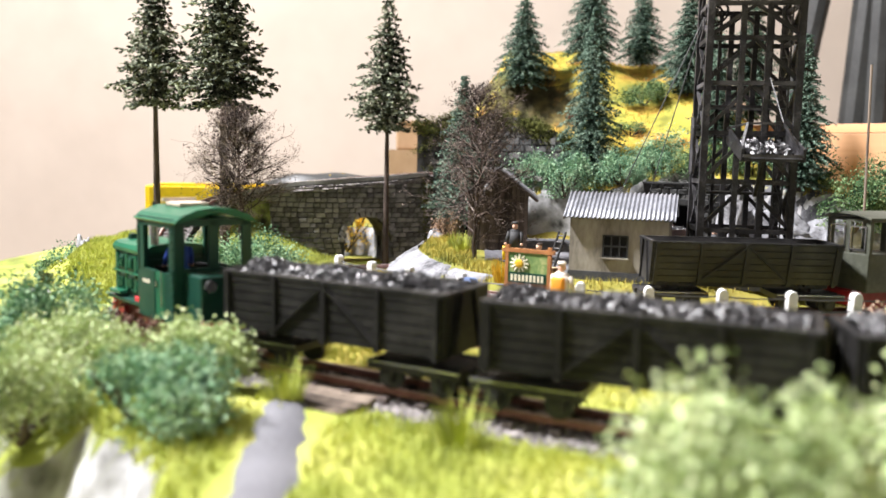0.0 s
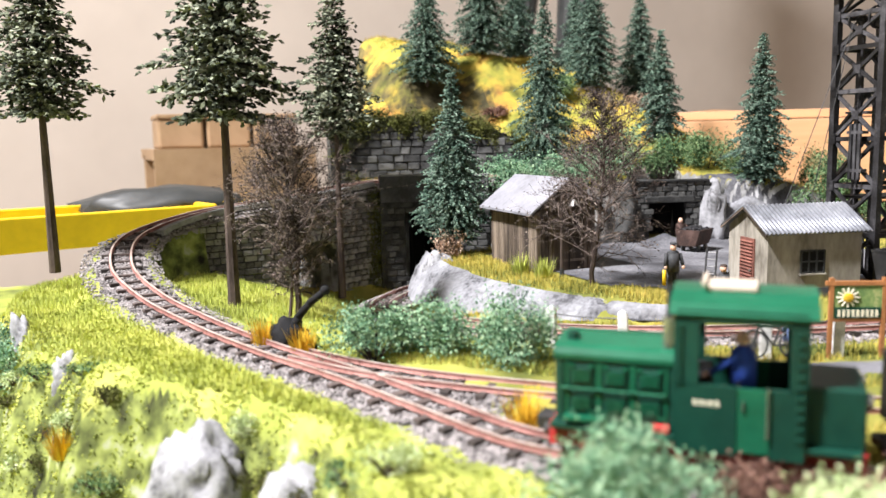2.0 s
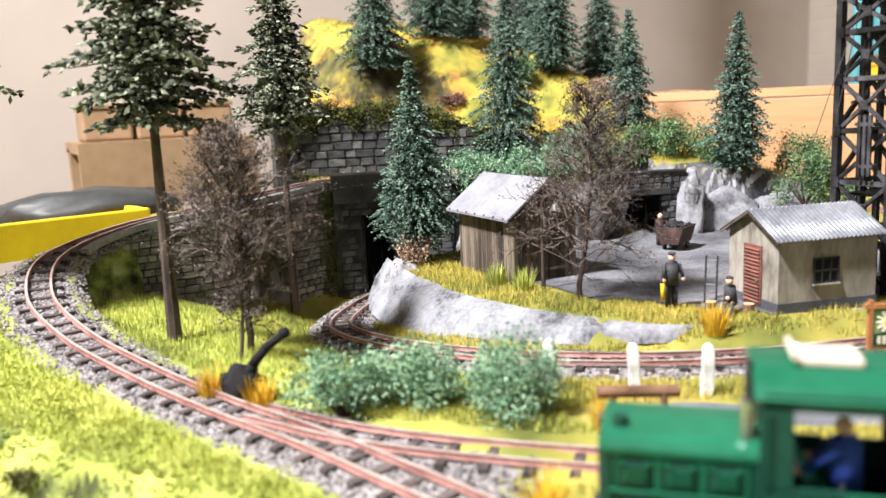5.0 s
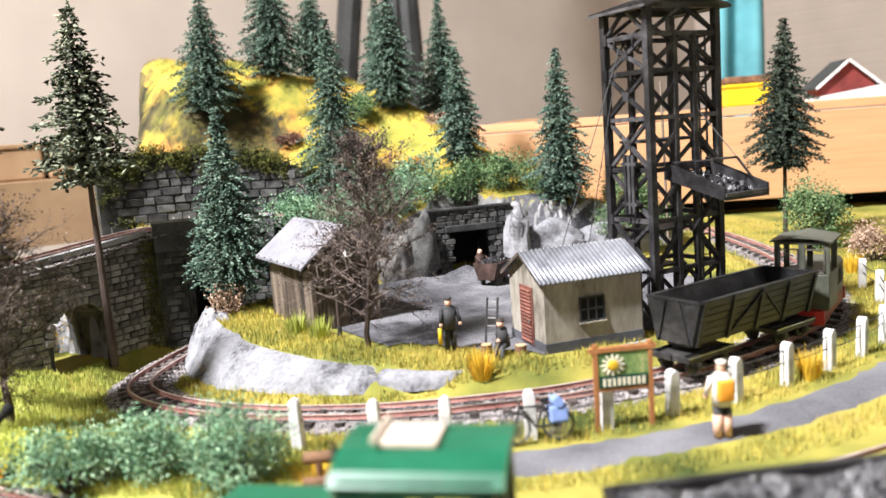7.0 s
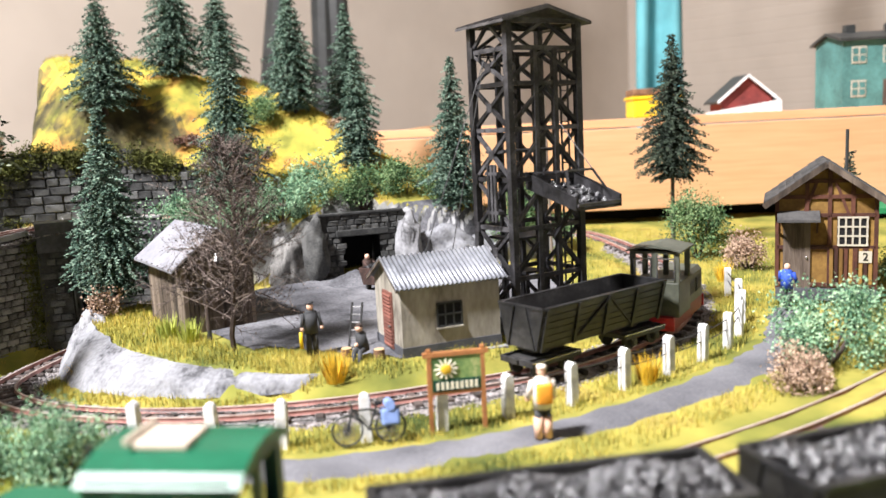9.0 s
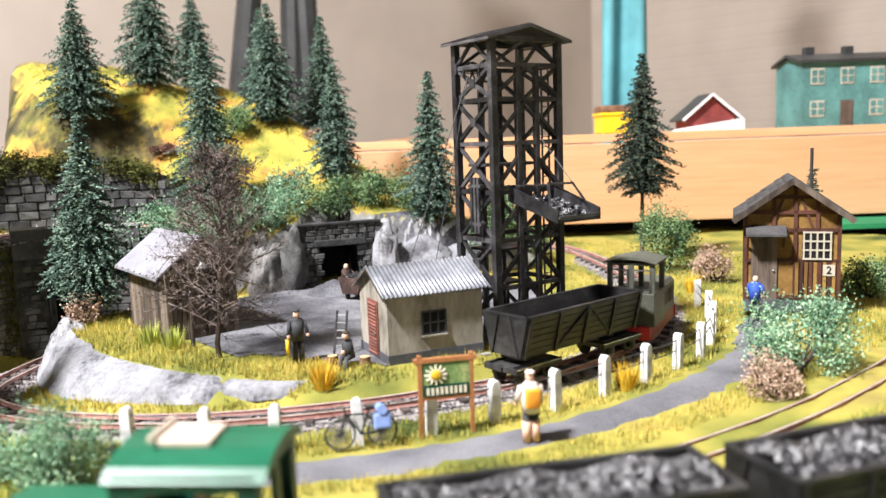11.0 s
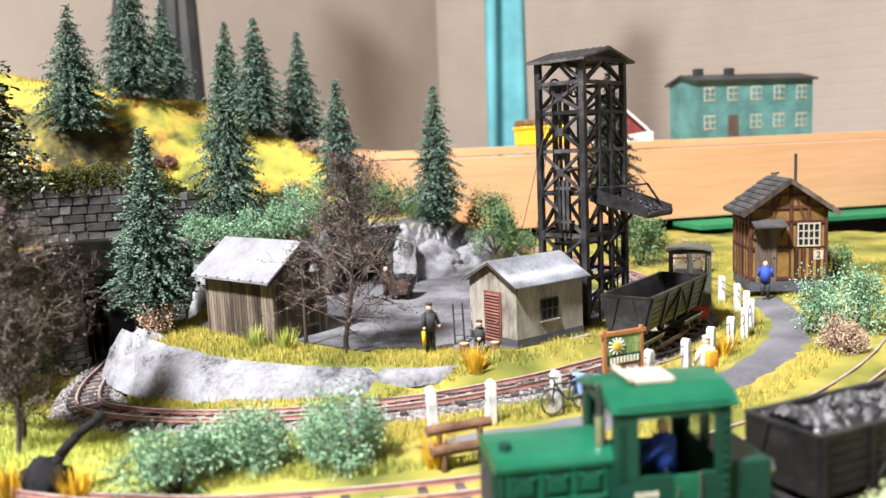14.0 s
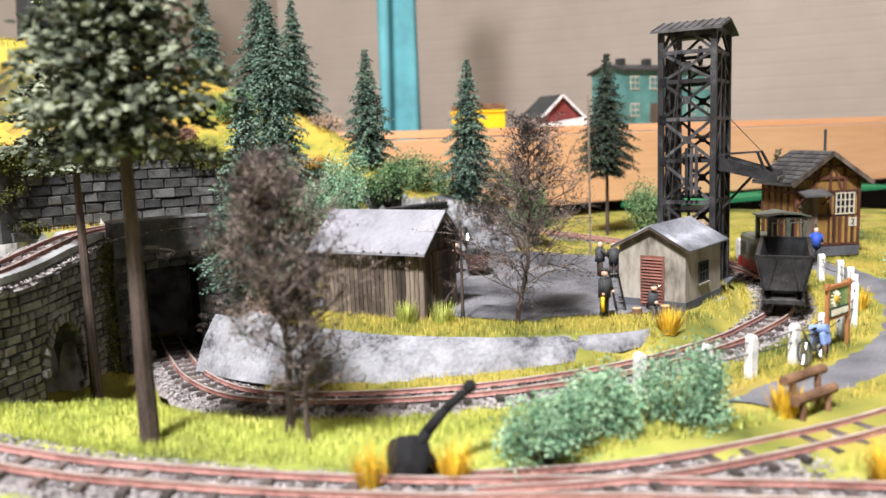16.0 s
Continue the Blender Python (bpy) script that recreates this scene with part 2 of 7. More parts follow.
M["tub_rust"] = material("dark_rusty_iron", [(0.25, (0.02, 0.013, 0.011)), (0.5, (0.07, 0.04, 0.032)), (0.8, (0.16, 0.1, 0.085))], 120, 0.7, 0.2, bump=0.4)
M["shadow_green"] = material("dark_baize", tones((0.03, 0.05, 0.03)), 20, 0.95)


def terrain_material():
    """Grass on the flats, plaster rock on steep faces, with moss where they meet."""
    m = bpy.data.materials.new("layout_ground")
    m.use_nodes = True
    nd, ln = m.node_tree.nodes, m.node_tree.links
    b = nd["Principled BSDF"]
    b.inputs["Roughness"].default_value = 0.95
    b.inputs["Specular IOR Level"].default_value = 0.2
    co = nd.new("ShaderNodeTexCoord")

    def noise_ramp(scale, stops, detail=6):
        n = nd.new("ShaderNodeTexNoise")
        n.inputs["Scale"].default_value, n.inputs["Detail"].default_value = scale, detail
        ln.new(co.outputs["Object"], n.inputs["Vector"])
        r = nd.new("ShaderNodeValToRGB")
        el = r.color_ramp.elements
        while len(el) < len(stops):
            el.new(0.5)
        for e, (p, c) in zip(el, stops):
            e.position, e.color = p, (*c, 1)
        ln.new(n.outputs["Fac"], r.inputs[0])
        return n, r

    _, grass = noise_ramp(22, [(0.3, (0.05, 0.07, 0.018)), (0.45, (0.2, 0.2, 0.042)), (0.58, (0.36, 0.31, 0.068)), (0.78, (0.19, 0.13, 0.055))], 9)
    grain, rock = noise_ramp(75, [(0.3, (0.03, 0.03, 0.025)), (0.42, (0.2, 0.2, 0.19)), (0.6, (0.46, 0.46, 0.47))], 9)
    geo = nd.new("ShaderNodeNewGeometry")
    sep = nd.new("ShaderNodeSeparateXYZ")
    ln.new(geo.outputs["True Normal"], sep.inputs[0])
    jit = nd.new("ShaderNodeMath")
    jit.operation = "MULTIPLY_ADD"
    jit.inputs[1].default_value = 0.5
    ln.new(grain.outputs["Fac"], jit.inputs[0]), ln.new(sep.outputs["Z"], jit.inputs[2])
    lim = nd.new("ShaderNodeMapRange")
    lim.inputs["From Min"].default_value, lim.inputs["From Max"].default_value = 0.76, 0.9
    ln.new(jit.outputs[0], lim.inputs["Value"])
    mix = nd.new("ShaderNodeMixRGB")
    ln.new(lim.outputs[0], mix.inputs[0])
    _, gold = noise_ramp(38, [(0.34, (0.1, 0.11, 0.025)), (0.44, (0.28, 0.27, 0.05)), (0.54, (0.47, 0.35, 0.06)), (0.64, (0.42, 0.21, 0.055))], 9)
    _, lime = noise_ramp(30, [(0.3, (0.09, 0.11, 0.035)), (0.48, (0.3, 0.34, 0.07)), (0.7, (0.52, 0.5, 0.14))], 9)
    _, mossy = noise_ramp(60, [(0.3, (0.02, 0.018, 0.012)), (0.5, (0.07, 0.062, 0.03)), (0.72, (0.2, 0.16, 0.06))], 9)
    place = nd.new("ShaderNodeSeparateXYZ")
    ln.new(co.outputs["Object"], place.inputs[0])
    up = nd.new("ShaderNodeMapRange")
    up.inputs["From Min"].default_value, up.inputs["From Max"].default_value = 0.043, 0.055
    ln.new(place.outputs["Z"], up.inputs["Value"])
    kinds = nd.new("ShaderNodeMixRGB")
    ln.new(up.outputs[0], kinds.inputs[0]), ln.new(rock.outputs[0], kinds.inputs[1]), ln.new(mossy.outputs[0], kinds.inputs[2])
    outer = nd.new("ShaderNodeMapRange")
    outer.inputs["From Min"].default_value, outer.inputs["From Max"].default_value = -0.03, -0.06
    ln.new(place.outputs["X"], outer.inputs["Value"])
    bank = nd.new("ShaderNodeMixRGB")
    _, turf = noise_ramp(110, [(0.3, (0.02, 0.02, 0.012)), (0.44, (0.1, 0.12, 0.035)), (0.58, (0.27, 0.31, 0.085)), (0.72, (0.4, 0.4, 0.36))], 12)
    ln.new(outer.outputs[0], bank.inputs[0]), ln.new(kinds.outputs[0], bank.inputs[1]), ln.new(turf.outputs[0], bank.inputs[2])
    ln.new(bank.outputs[0], mix.inputs[1])
    flat_a, flat_b = nd.new("ShaderNodeMixRGB"), nd.new("ShaderNodeMixRGB")
    ln.new(up.outputs[0], flat_a.inputs[0]), ln.new(grass.outputs[0], flat_a.inputs[1]), ln.new(gold.outputs[0], flat_a.inputs[2])
    front = nd.new("ShaderNodeMapRange")
    front.inputs["From Min"].default_value, front.inputs["From Max"].default_value = 0.25, 0.225
    ln.new(place.outputs["Y"], front.inputs["Value"])
    either = nd.new("ShaderNodeMath")
    either.operation = "MAXIMUM"
    ln.new(front.outputs[0], either.inputs[0]), ln.new(outer.outputs[0], either.inputs[1])
    ln.new(either.outputs[0], flat_b.inputs[0]), ln.new(flat_a.outputs[0], flat_b.inputs[1]), ln.new(lime.outputs[0], flat_b.inputs[2])
    ln.new(flat_b.outputs[0], mix.inputs[2])
    ln.new(mix.outputs[0], b.inputs["Base Color"])
    bp = nd.new("ShaderNodeBump")
    bp.inputs["Strength"].default_value, bp.inputs["Distance"].default_value = 0.9, 0.0012
    ln.new(grain.outputs["Fac"], bp.inputs["Height"]), ln.new(bp.outputs[0], b.inputs["Normal"])
    return m


M["ground"] = terrain_material()


def boarded_wall():
    """The wall paint over narrow horizontal boards, whose joints are grooves."""
    m = M["wall_paint"].copy()
    m.name = "beige_boarded_wall"
    nd, ln = m.node_tree.nodes, m.node_tree.links
    co = nd.new("ShaderNodeTexCoord")
    wave = nd.new("ShaderNodeTexWave")
    wave.bands_direction = "Z"
    wave.inputs["Scale"].default_value, wave.inputs["Distortion"].default_value = 9.0, 0.15
    ln.new(co.outputs["Object"], wave.inputs["Vector"])
    groove = nd.new("ShaderNodeMapRange")
    groove.inputs["From Min"].default_value, groove.inputs["From Max"].default_value = 0.0, 0.12
    ln.new(wave.outputs["Fac"], groove.inputs["Value"])
    bp = nd.new("ShaderNodeBump")
    bp.inputs["Strength"].default_value, bp.inputs["Distance"].default_value = 0.4, 0.002
    ln.new(groove.outputs[0], bp.inputs["Height"])
    ln.new(bp.outputs[0], nd["Principled BSDF"].inputs["Normal"])
    return m


M["wall_boarded"] = boarded_wall()


# ---- mesh helpers (all in centimetres, local to the thing) ----
def link_mesh(name, bm, mat, parent=None, label="", smooth=False):
    me = bpy.data.meshes.new(name)
    bmesh.ops.scale(bm, vec=(CM, CM, CM), verts=bm.verts)
    bmesh.ops.recalc_face_normals(bm, faces=bm.faces)
    bm.to_mesh(me)
    bm.free()
    for p in me.polygons:
        p.use_smooth = smooth
    me.materials.append(M[mat])
    ob = new(name, me)
    if parent:
        ob.parent = parent
    if label:
        ob["label"] = label
    return ob


def part(name, bm, mat, parent, label="", smooth=False):
    return link_mesh(name, bm, mat, parent, label, smooth)


def shared(name, me, parent, m):
    """One more object on a mesh that exists already, in metres."""
    ob = new(name, me)
    ob.parent = parent
    ob.matrix_basis = m
    return ob


def raw(name, verts, faces, mat, parent=None, label="", smooth=False):
    me = bpy.data.meshes.new(name)
    me.from_pydata([(v[0] * CM, v[1] * CM, v[2] * CM) for v in verts], [], faces)
    me.polygons.foreach_set("use_smooth", [smooth] * len(faces))
    me.materials.append(M[mat])
    ob = new(name, me)
    if parent:
        ob.parent = parent
    if label:
        ob["label"] = label
    return ob


def thing(name, x, y, z, rz=0.0, label="", category="", group="", kind="", rx=0.0, ry=0.0):
    ob = new(name)
    ob.empty_display_size = 0.01
    ob.matrix_basis = pose(x * CM, y * CM, z * CM, rx, ry, rz)
    return tagged(ob, label, category, group, kind)


def cpose(x, y, z, rx=0, ry=0, rz=0, s=1.0):
    return pose(x * CM, y * CM, z * CM, rx, ry, rz) @ Matrix.Scale(s, 4)


def box(bm, x, y, z, sx, sy, sz, bevel=0.0, turn=None):
    """A box with its centre at x, y and its foot at z."""
    r = bmesh.ops.create_cube(bm, size=1)
    m = Matrix.Translation((x, y, z + sz / 2)) @ (turn or Matrix()) @ Matrix.Diagonal((sx, sy, sz, 1))
    bmesh.ops.transform(bm, matrix=m, verts=r["verts"])
    if bevel:
        bmesh.ops.bevel(bm, geom=list({e for v in r["verts"] for e in v.link_edges}), offset=bevel, segments=2, affect="EDGES", profile=0.5)
    return bm


def boxed(*a, **k):
    return box(bmesh.new(), *a, **k)


def rod(bm, p, q, r0, r1=None, n=6, caps=True):
    """A round bar from p to q."""
    p, q = Vector(p), Vector(q)
    r1 = r0 if r1 is None else r1
    d = q - p
    t = d.to_track_quat("Z", "Y").to_matrix()
    rings = []
    for c, r in ((p, r0), (q, r1)):
        rings.append([bm.verts.new(c + t @ Vector((r * math.cos(6.2832 * i / n), r * math.sin(6.2832 * i / n), 0))) for i in range(n)])
    for i in range(n):
        bm.faces.new((rings[0][i], rings[0][(i + 1) % n], rings[1][(i + 1) % n], rings[1][i]))
    if caps:
        bm.faces.new(rings[0][::-1]), bm.faces.new(rings[1])
    return bm


def bar(bm, p, q, w, h=None):
    """A squared beam from p to q."""
    p, q = Vector(p), Vector(q)
    d = q - p
    h = h or w
    m = Matrix.Translation((p + q) / 2) @ d.to_track_quat("Z", "Y").to_matrix().to_4x4() @ Matrix.Diagonal((w, h, d.length, 1))
    bmesh.ops.create_cube(bm, size=1, matrix=m)
    return bm


def prism(bm, outline, axis_from, axis_to, axis="x"):
    """Extrudes an outline of (u, v) along x (u = y, v = z) or y (u = x, v = z)."""
    rings = []
    for a in (axis_from, axis_to):
        rings.append([bm.verts.new((a, u, v) if axis == "x" else (u, a, v) if axis == "y" else (u, v, a)) for u, v in outline])
    n = len(outline)
    for i in range(n):
        bm.faces.new((rings[0][i], rings[0][(i + 1) % n], rings[1][(i + 1) % n], rings[1][i]))
    bm.faces.new(rings[0]), bm.faces.new(rings[1][::-1])
    return bm


def ball(bm, x, y, z, rx, ry=None, rz=None, n=8):
    r = bmesh.ops.create_uvsphere(bm, u_segments=n, v_segments=max(4, n * 2 // 3), radius=1)
    bmesh.ops.transform(bm, matrix=Matrix.Translation((x, y, z)) @ Matrix.Diagonal((rx, ry or rx, rz or rx, 1)), verts=r["verts"])
    return bm


def catmull(pts, step=0.5):
    """Evenly spaced points along a smooth line through pts."""
    pts = [Vector(p) for p in pts]
    p = [pts[0] * 2 - pts[1]] + pts + [pts[-1] * 2 - pts[-2]]
    fine = []
    for i in range(1, len(p) - 2):
        for k in range(24):
            t = k / 24
            a, b, c, d = p[i - 1], p[i], p[i + 1], p[i + 2]
            fine.append(0.5 * (2 * b + (c - a) * t + (2 * a - 5 * b + 4 * c - d) * t * t + (3 * b - a - 3 * c + d) * t ** 3))
    fine.append(pts[-1])
    out, run = [fine[0]], 0.0
    for a, b in zip(fine, fine[1:]):
        seg = (b - a).length
        while run + seg >= step * len(out):
            k = (step * len(out) - run) / seg
            out.append(a.lerp(b, k))
        run += seg
    return out


def side_of(line, i):
    a, b = line[max(0, i - 1)], line[min(len(line) - 1, i + 1)]
    d = b - a
    return Vector((d.y, -d.x, 0)).normalized()


# ---- plan ----
TRACK_1 = catmull([(46, 20, 0.5), (34, 18.0, 0.5), (24, 18.2, 0.5), (15, 19.0, 0.5), (8.6, 21.0, 0.5), (3, 23.8, 0.5), (-0.1, 25.6, 0.5), (-2.4, 27.6, 0.5), (-5.0, 30.6, 0.5), (-6.1, 34, 0.5), (-7.2, 37.8, 0.5), (-8.7, 41.8, 0.55), (-10.2, 45.8, 0.8), (-11.6, 50.2, 1.2), (-12.4, 54.6, 1.9), (-11.6, 58.6, 2.8), (-8.4, 60.4, 3.6), (-4.4, 60.7, 4.1), (-1.0, 62.2, 4.4), (2.4, 63.4, 4.7), (5.6, 62.4, 4.9), (8.4, 60.0, 5.0), (11, 58.2, 5.0)])
TRACK_2 = catmull([(9, 65, -1.5), (5, 60.6, -1.4), (1.6, 56.6, -1.1), (-0.8, 52.6, -0.7), (-1.5, 49, -0.3), (-1.0, 45.4, 0.0), (0.6, 42, 0.2), (3.4, 38.8, 0.35), (7.0, 36.4, 0.45), (9.8, 35.25, 0.5), (12.4, 34.55, 0.5), (15.2, 34.4, 0.5), (18.6, 34.65, 0.5), (21.2, 35.3, 0.5), (25.2, 37.6, 0.55), (30.2, 42.3, 0.7), (34.6, 48.4, 0.8), (38, 55, 0.9), (39, 62, 1.0)])
TRACK_3 = catmull([(-7.9, 40.6, 0.52), (-6.3, 37.6, 0.52), (-4.0, 34.8, 0.52), (-0.6, 31.6, 0.52), (3.5, 28.8, 0.52), (8.2, 27.0, 0.52), (13, 26.1, 0.52), (18.4, 25.8, 0.52), (26, 26.2, 0.52), (34, 28, 0.52)])
TRACK_4 = catmull([(2, 22, -4.6), (-6, 29, -4.6), (-11.8, 36.5, -4.6), (-15.2, 43, -4.6), (-18.5, 50, -4.6), (-21, 58, -4.6), (-22, 68, -4.6)])
PATH_LINE = catmull([(-0.4, 35.0, 0.5), (1, 34.3, 0.5), (4.2, 32.2, 0.5), (8.0, 30.6, 0.5), (12.2, 29.8, 0.5), (17, 29.7, 0.5), (21.5, 30.6, 0.55), (25.2, 32.4, 0.6), (27.0, 33.2, 0.7)])
YARD = [(3.3, 55.9), (2.9, 52.5), (2.8, 48), (3.6, 44.1), (4.9, 41.0), (7.0, 38.4), (9.4, 37.2), (14, 36.9), (19, 37.6), (23.5, 39.6), (28, 43.6), (31, 48.5), (30, 55), (22, 57), (12, 57.5)]


ROCK_BAND = [(2.6, 57.6), (1.3, 53.4), (0.75, 47.6), (2.1, 44.1), (3.7, 41.5), (5.6, 39.4), (5.6, 39.7), (4.6, 41.6), (3.4, 44.4), (2.6, 48), (2.8, 53), (3.6, 57.2)]
ARCH = (-2.3, 61.6, 0.912, 0.41)


def as_array(line):
    return np.array([tuple(v) for v in line])


def near(line, xs, ys):
    """For each place the distance to a line, that point's height and the side (plus: right of the way)."""
    pts = as_array(line)
    best = np.full(xs.shape, 1e9)
    hz, sd = np.zeros(xs.shape), np.zeros(xs.shape)
    for i in range(0, len(pts) - 1):
        a, b = pts[i], pts[i + 1]
        dx, dy = b[0] - a[0], b[1] - a[1]
        t = np.clip(((xs - a[0]) * dx + (ys - a[1]) * dy) / (dx * dx + dy * dy), 0, 1)
        px, py = xs - a[0] - t * dx, ys - a[1] - t * dy
        d = np.hypot(px, py)
        w = d < best
        best = np.where(w, d, best)
        hz = np.where(w, a[2] + t * (b[2] - a[2]), hz)
        sd = np.where(w, np.sign(px * dy - py * dx), sd)
    return best, hz, sd


def inside(poly, xs, ys):
    """Distance to a polygon's border, plus inside."""
    best = np.full(xs.shape, 1e9)
    odd = np.zeros(xs.shape, bool)
    for (ax, ay), (bx, by) in zip(poly, poly[1:] + poly[:1]):
        dx, dy = bx - ax, by - ay
        t = np.clip(((xs - ax) * dx + (ys - ay) * dy) / (dx * dx + dy * dy), 0, 1)
        best = np.minimum(best, np.hypot(xs - ax - t * dx, ys - ay - t * dy))
        cut = ((ay > ys) != (by > ys)) & (xs < ax + (ys - ay) * dx / (dy if dy else 1e-9))
        odd ^= cut
    return np.where(odd, best, -best)


def step(a, b, v):
    t = np.clip((v - a) / (b - a), 0, 1)
    return t * t * (3 - 2 * t)


def wobble(xs, ys, size, seed):
    r = random.Random(seed)
    out = np.zeros(xs.shape)
    for k in range(7):
        a, f, p = r.uniform(0, 6.28), r.uniform(0.7, 1.9) / size, r.uniform(0, 6.28)
        out += np.sin((xs * math.cos(a) + ys * math.sin(a)) * f * 6.28 + p)
    return out / 7


def height(xs, ys):
    xs, ys = np.asarray(xs, float), np.asarray(ys, float)
    h = 0.42 + 0.12 * wobble(xs, ys, 5, 1)
    # the hollow of the lower line
    d2, z2, _ = near(TRACK_2, xs, ys)
    h = h + (z2 - 0.35 - h) * step(5.5, 1.6, d2)
    # dip under the arch bridge
    h = h - 1.5 * step(7, 2, np.hypot(xs + 1.5, ys - 58.5))
    # yard on its rock shelf
    dy = inside(YARD, xs, ys) + 0.25 * wobble(xs, ys, 2.2, 5)
    h = h + (0.88 - h) * step(-1.1, 0.15, dy)
    h = h - 0.5 * step(0.1, 0.6, inside(ROCK_BAND, xs, ys))
    # hill behind
    foot = np.interp(xs, [0, 12, 15, 18, 20.5, 23, 27, 31, 40], [56.2, 56.3, 55.7, 54.9, 54.0, 52.4, 50.9, 50.5, 51.0]) + 0.5 * wobble(xs, ys, 6, 9) * step(2.5, 5, np.abs(xs - 18))
    west = step(1.6, 3.4, xs + 0.4 * wobble(xs, ys, 7, 12) - 0.35 * np.maximum(0, ys - 67) - 6.0 * step(67.2, 61, ys))
    east = step(37, 25, xs + 1.5 * wobble(xs, ys, 8, 4))
    face = 3.3 * step(0, 1.5, ys - foot)
    up = 4.6 * step(1.5, 10.5, ys - foot) + 2.3 * step(8, 15, ys - foot) * step(31, 20, xs) + 2.0 * step(12, 22, ys - foot)
    up = up + 2.3 * step(9.5, 15, ys - foot) * step(25, 12, xs) * step(4, 9.5, xs) - 2.6 * step(8.5, 4, xs) * step(9, 14, ys - foot) + 1.5 * np.exp(-((xs - 21) ** 2 + (ys - 58.6) ** 2) / 12) + 1.2 * np.exp(-((xs - 25.6) ** 2 + (ys - 66.8) ** 2) / 20)
    h = h + (face + up * (0.35 + 0.65 * step(30, 21, xs))) * west * east * (1 + 0.06 * wobble(xs, ys, 9, 3))
    # level shelf in front of the hill's retaining wall
    wall_y = np.interp(xs, [-2, 1.2, 3.6, 6.5, 10, 12.2], [66.8, 66.8, 66.6, 65.4, 62.4, 60.2])
    h = np.where((xs > -2) & (xs < 11.6) & (ys > 58) & (ys < wall_y + 0.4), np.minimum(h, 4.55), h)
    # upper line's shelf and its embankment
    d1, z1, s1 = near(TRACK_1, xs, ys)
    high = step(1.0, 2.4, z1)
    h = h + (z1 - 0.35 - h) * step(2.0 + 1.0 * (1 - high), 1.25, d1) * np.where((s1 > 0) & (z1 > 3.4) & (xs > -8), step(1.15, 0.95, d1), 1)
    # falls away outside the loop
    shelf = 3.2 + 1.3 * step(36, 42, ys) + 1.9 * step(29.5, 26, ys) + 4.5 * step(-2, 4, xs) + 0.5 * wobble(xs, ys, 7, 8)
    out = np.where(s1 < 0, d1, -d1)
    far_w = np.where(ys < 62, 1.0, step(-6, -9, xs)) * np.where(ys > 40, step(8, 4, xs), 1.0)
    h = np.where(out > 0, np.maximum(h, np.minimum(h, z1)), h)
    fall = step(shelf - 0.3, shelf + 3.4, out + 0.5 * wobble(xs, ys, 5, 2)) * far_w
    h = h + (0.55 * wobble(xs, ys, 1.7, 31) + 0.3 * wobble(xs, ys, 0.9, 32)) * 4 * fall * (1 - fall) * far_w
    h = h + (-5.0 - h) * step(shelf - 0.3, shelf + 3.2, out + 0.5 * wobble(xs, ys, 5, 2)) * far_w
    # hollows under the arch and in the tunnel mouth
    u, v = (xs - ARCH[0]) * ARCH[2] + (ys - ARCH[1]) * ARCH[3], (ys - ARCH[1]) * ARCH[2] - (xs - ARCH[0]) * ARCH[3]
    h = np.where((np.abs(u) < 1.85) & (np.abs(v) < 3.5), np.minimum(h, -1.6), h)
    h = np.where((d2 < 1.5) & (ys > 57.6) & (xs > 0), np.minimum(h, z2 - 0.4), h)
    h = np.where((np.abs(xs - 18 - 0.32 * (ys - 54)) < 1.5) & (ys > 53.6) & (ys < 57.6), np.minimum(h, 0.9), h)
    return h + 0.05 * wobble(xs, ys, 1.3, 21)


def ground_at(x, y):
    return float(height(np.array([x]), np.array([y]))[0])


# ---- ground ----
xs = np.concatenate([np.arange(-40, -18, 0.4), np.arange(-18, -3, 0.18), np.arange(-3, 60.01, 0.4)])
ys = np.concatenate([np.arange(-2, 20, 0.4), np.arange(20, 56, 0.2), np.arange(56, 96.01, 0.4)])
gx, gy = np.meshgrid(xs, ys)
gz = height(gx, gy)
nx, ny = len(xs), len(ys)
ground = raw("ground", np.stack([gx.ravel(), gy.ravel(), gz.ravel()], 1).tolist(), [(j * nx + i, j * nx + i + 1, (j + 1) * nx + i + 1, (j + 1) * nx + i) for j in range(ny - 1) for i in range(nx - 1)], "ground", smooth=True)
tagged(ground, "model landscape ground of yellow-green grass and pale plaster rock", "ground", kind="structure")


def ribbon(name, line, half, lift, mat, label, category, drape=True, wob=0.15, across=5):
    r = random.Random(name)
    verts, faces = [], []
    for i, p in enumerate(line):
        s = side_of(line, i)
        jl, jr = half + r.uniform(-wob, wob), half + r.uniform(-wob, wob)
        for k in range(across):
            u = -jl + (jl + jr) * k / (across - 1)
            q = p + s * u
            z = (ground_at(q.x, q.y) if drape else p.z) + lift * (1 if 0 < k < across - 1 else -1.0)
            verts.append((q.x, q.y, z))
    for i in range(len(line) - 1):
        for k in range(across - 1):
            a = i * across + k
            faces.append((a, a + 1, a + across + 1, a + across))
    return tagged(raw(name, verts, faces, mat, smooth=True), label, category, kind="structure")


ribbon("path", PATH_LINE, 1.05, 0.07, "path", "grey footpath of fine ash between grass verges", "path")
ribbon("road", catmull([(2.9, 12, 0.4), (2.4, 17, 0.4), (2.0, 20, 0.4), (1.6, 23.2, 0.4)]), 0.62, 0.09, "path", "grey gravel road leading to the railway crossing", "road")

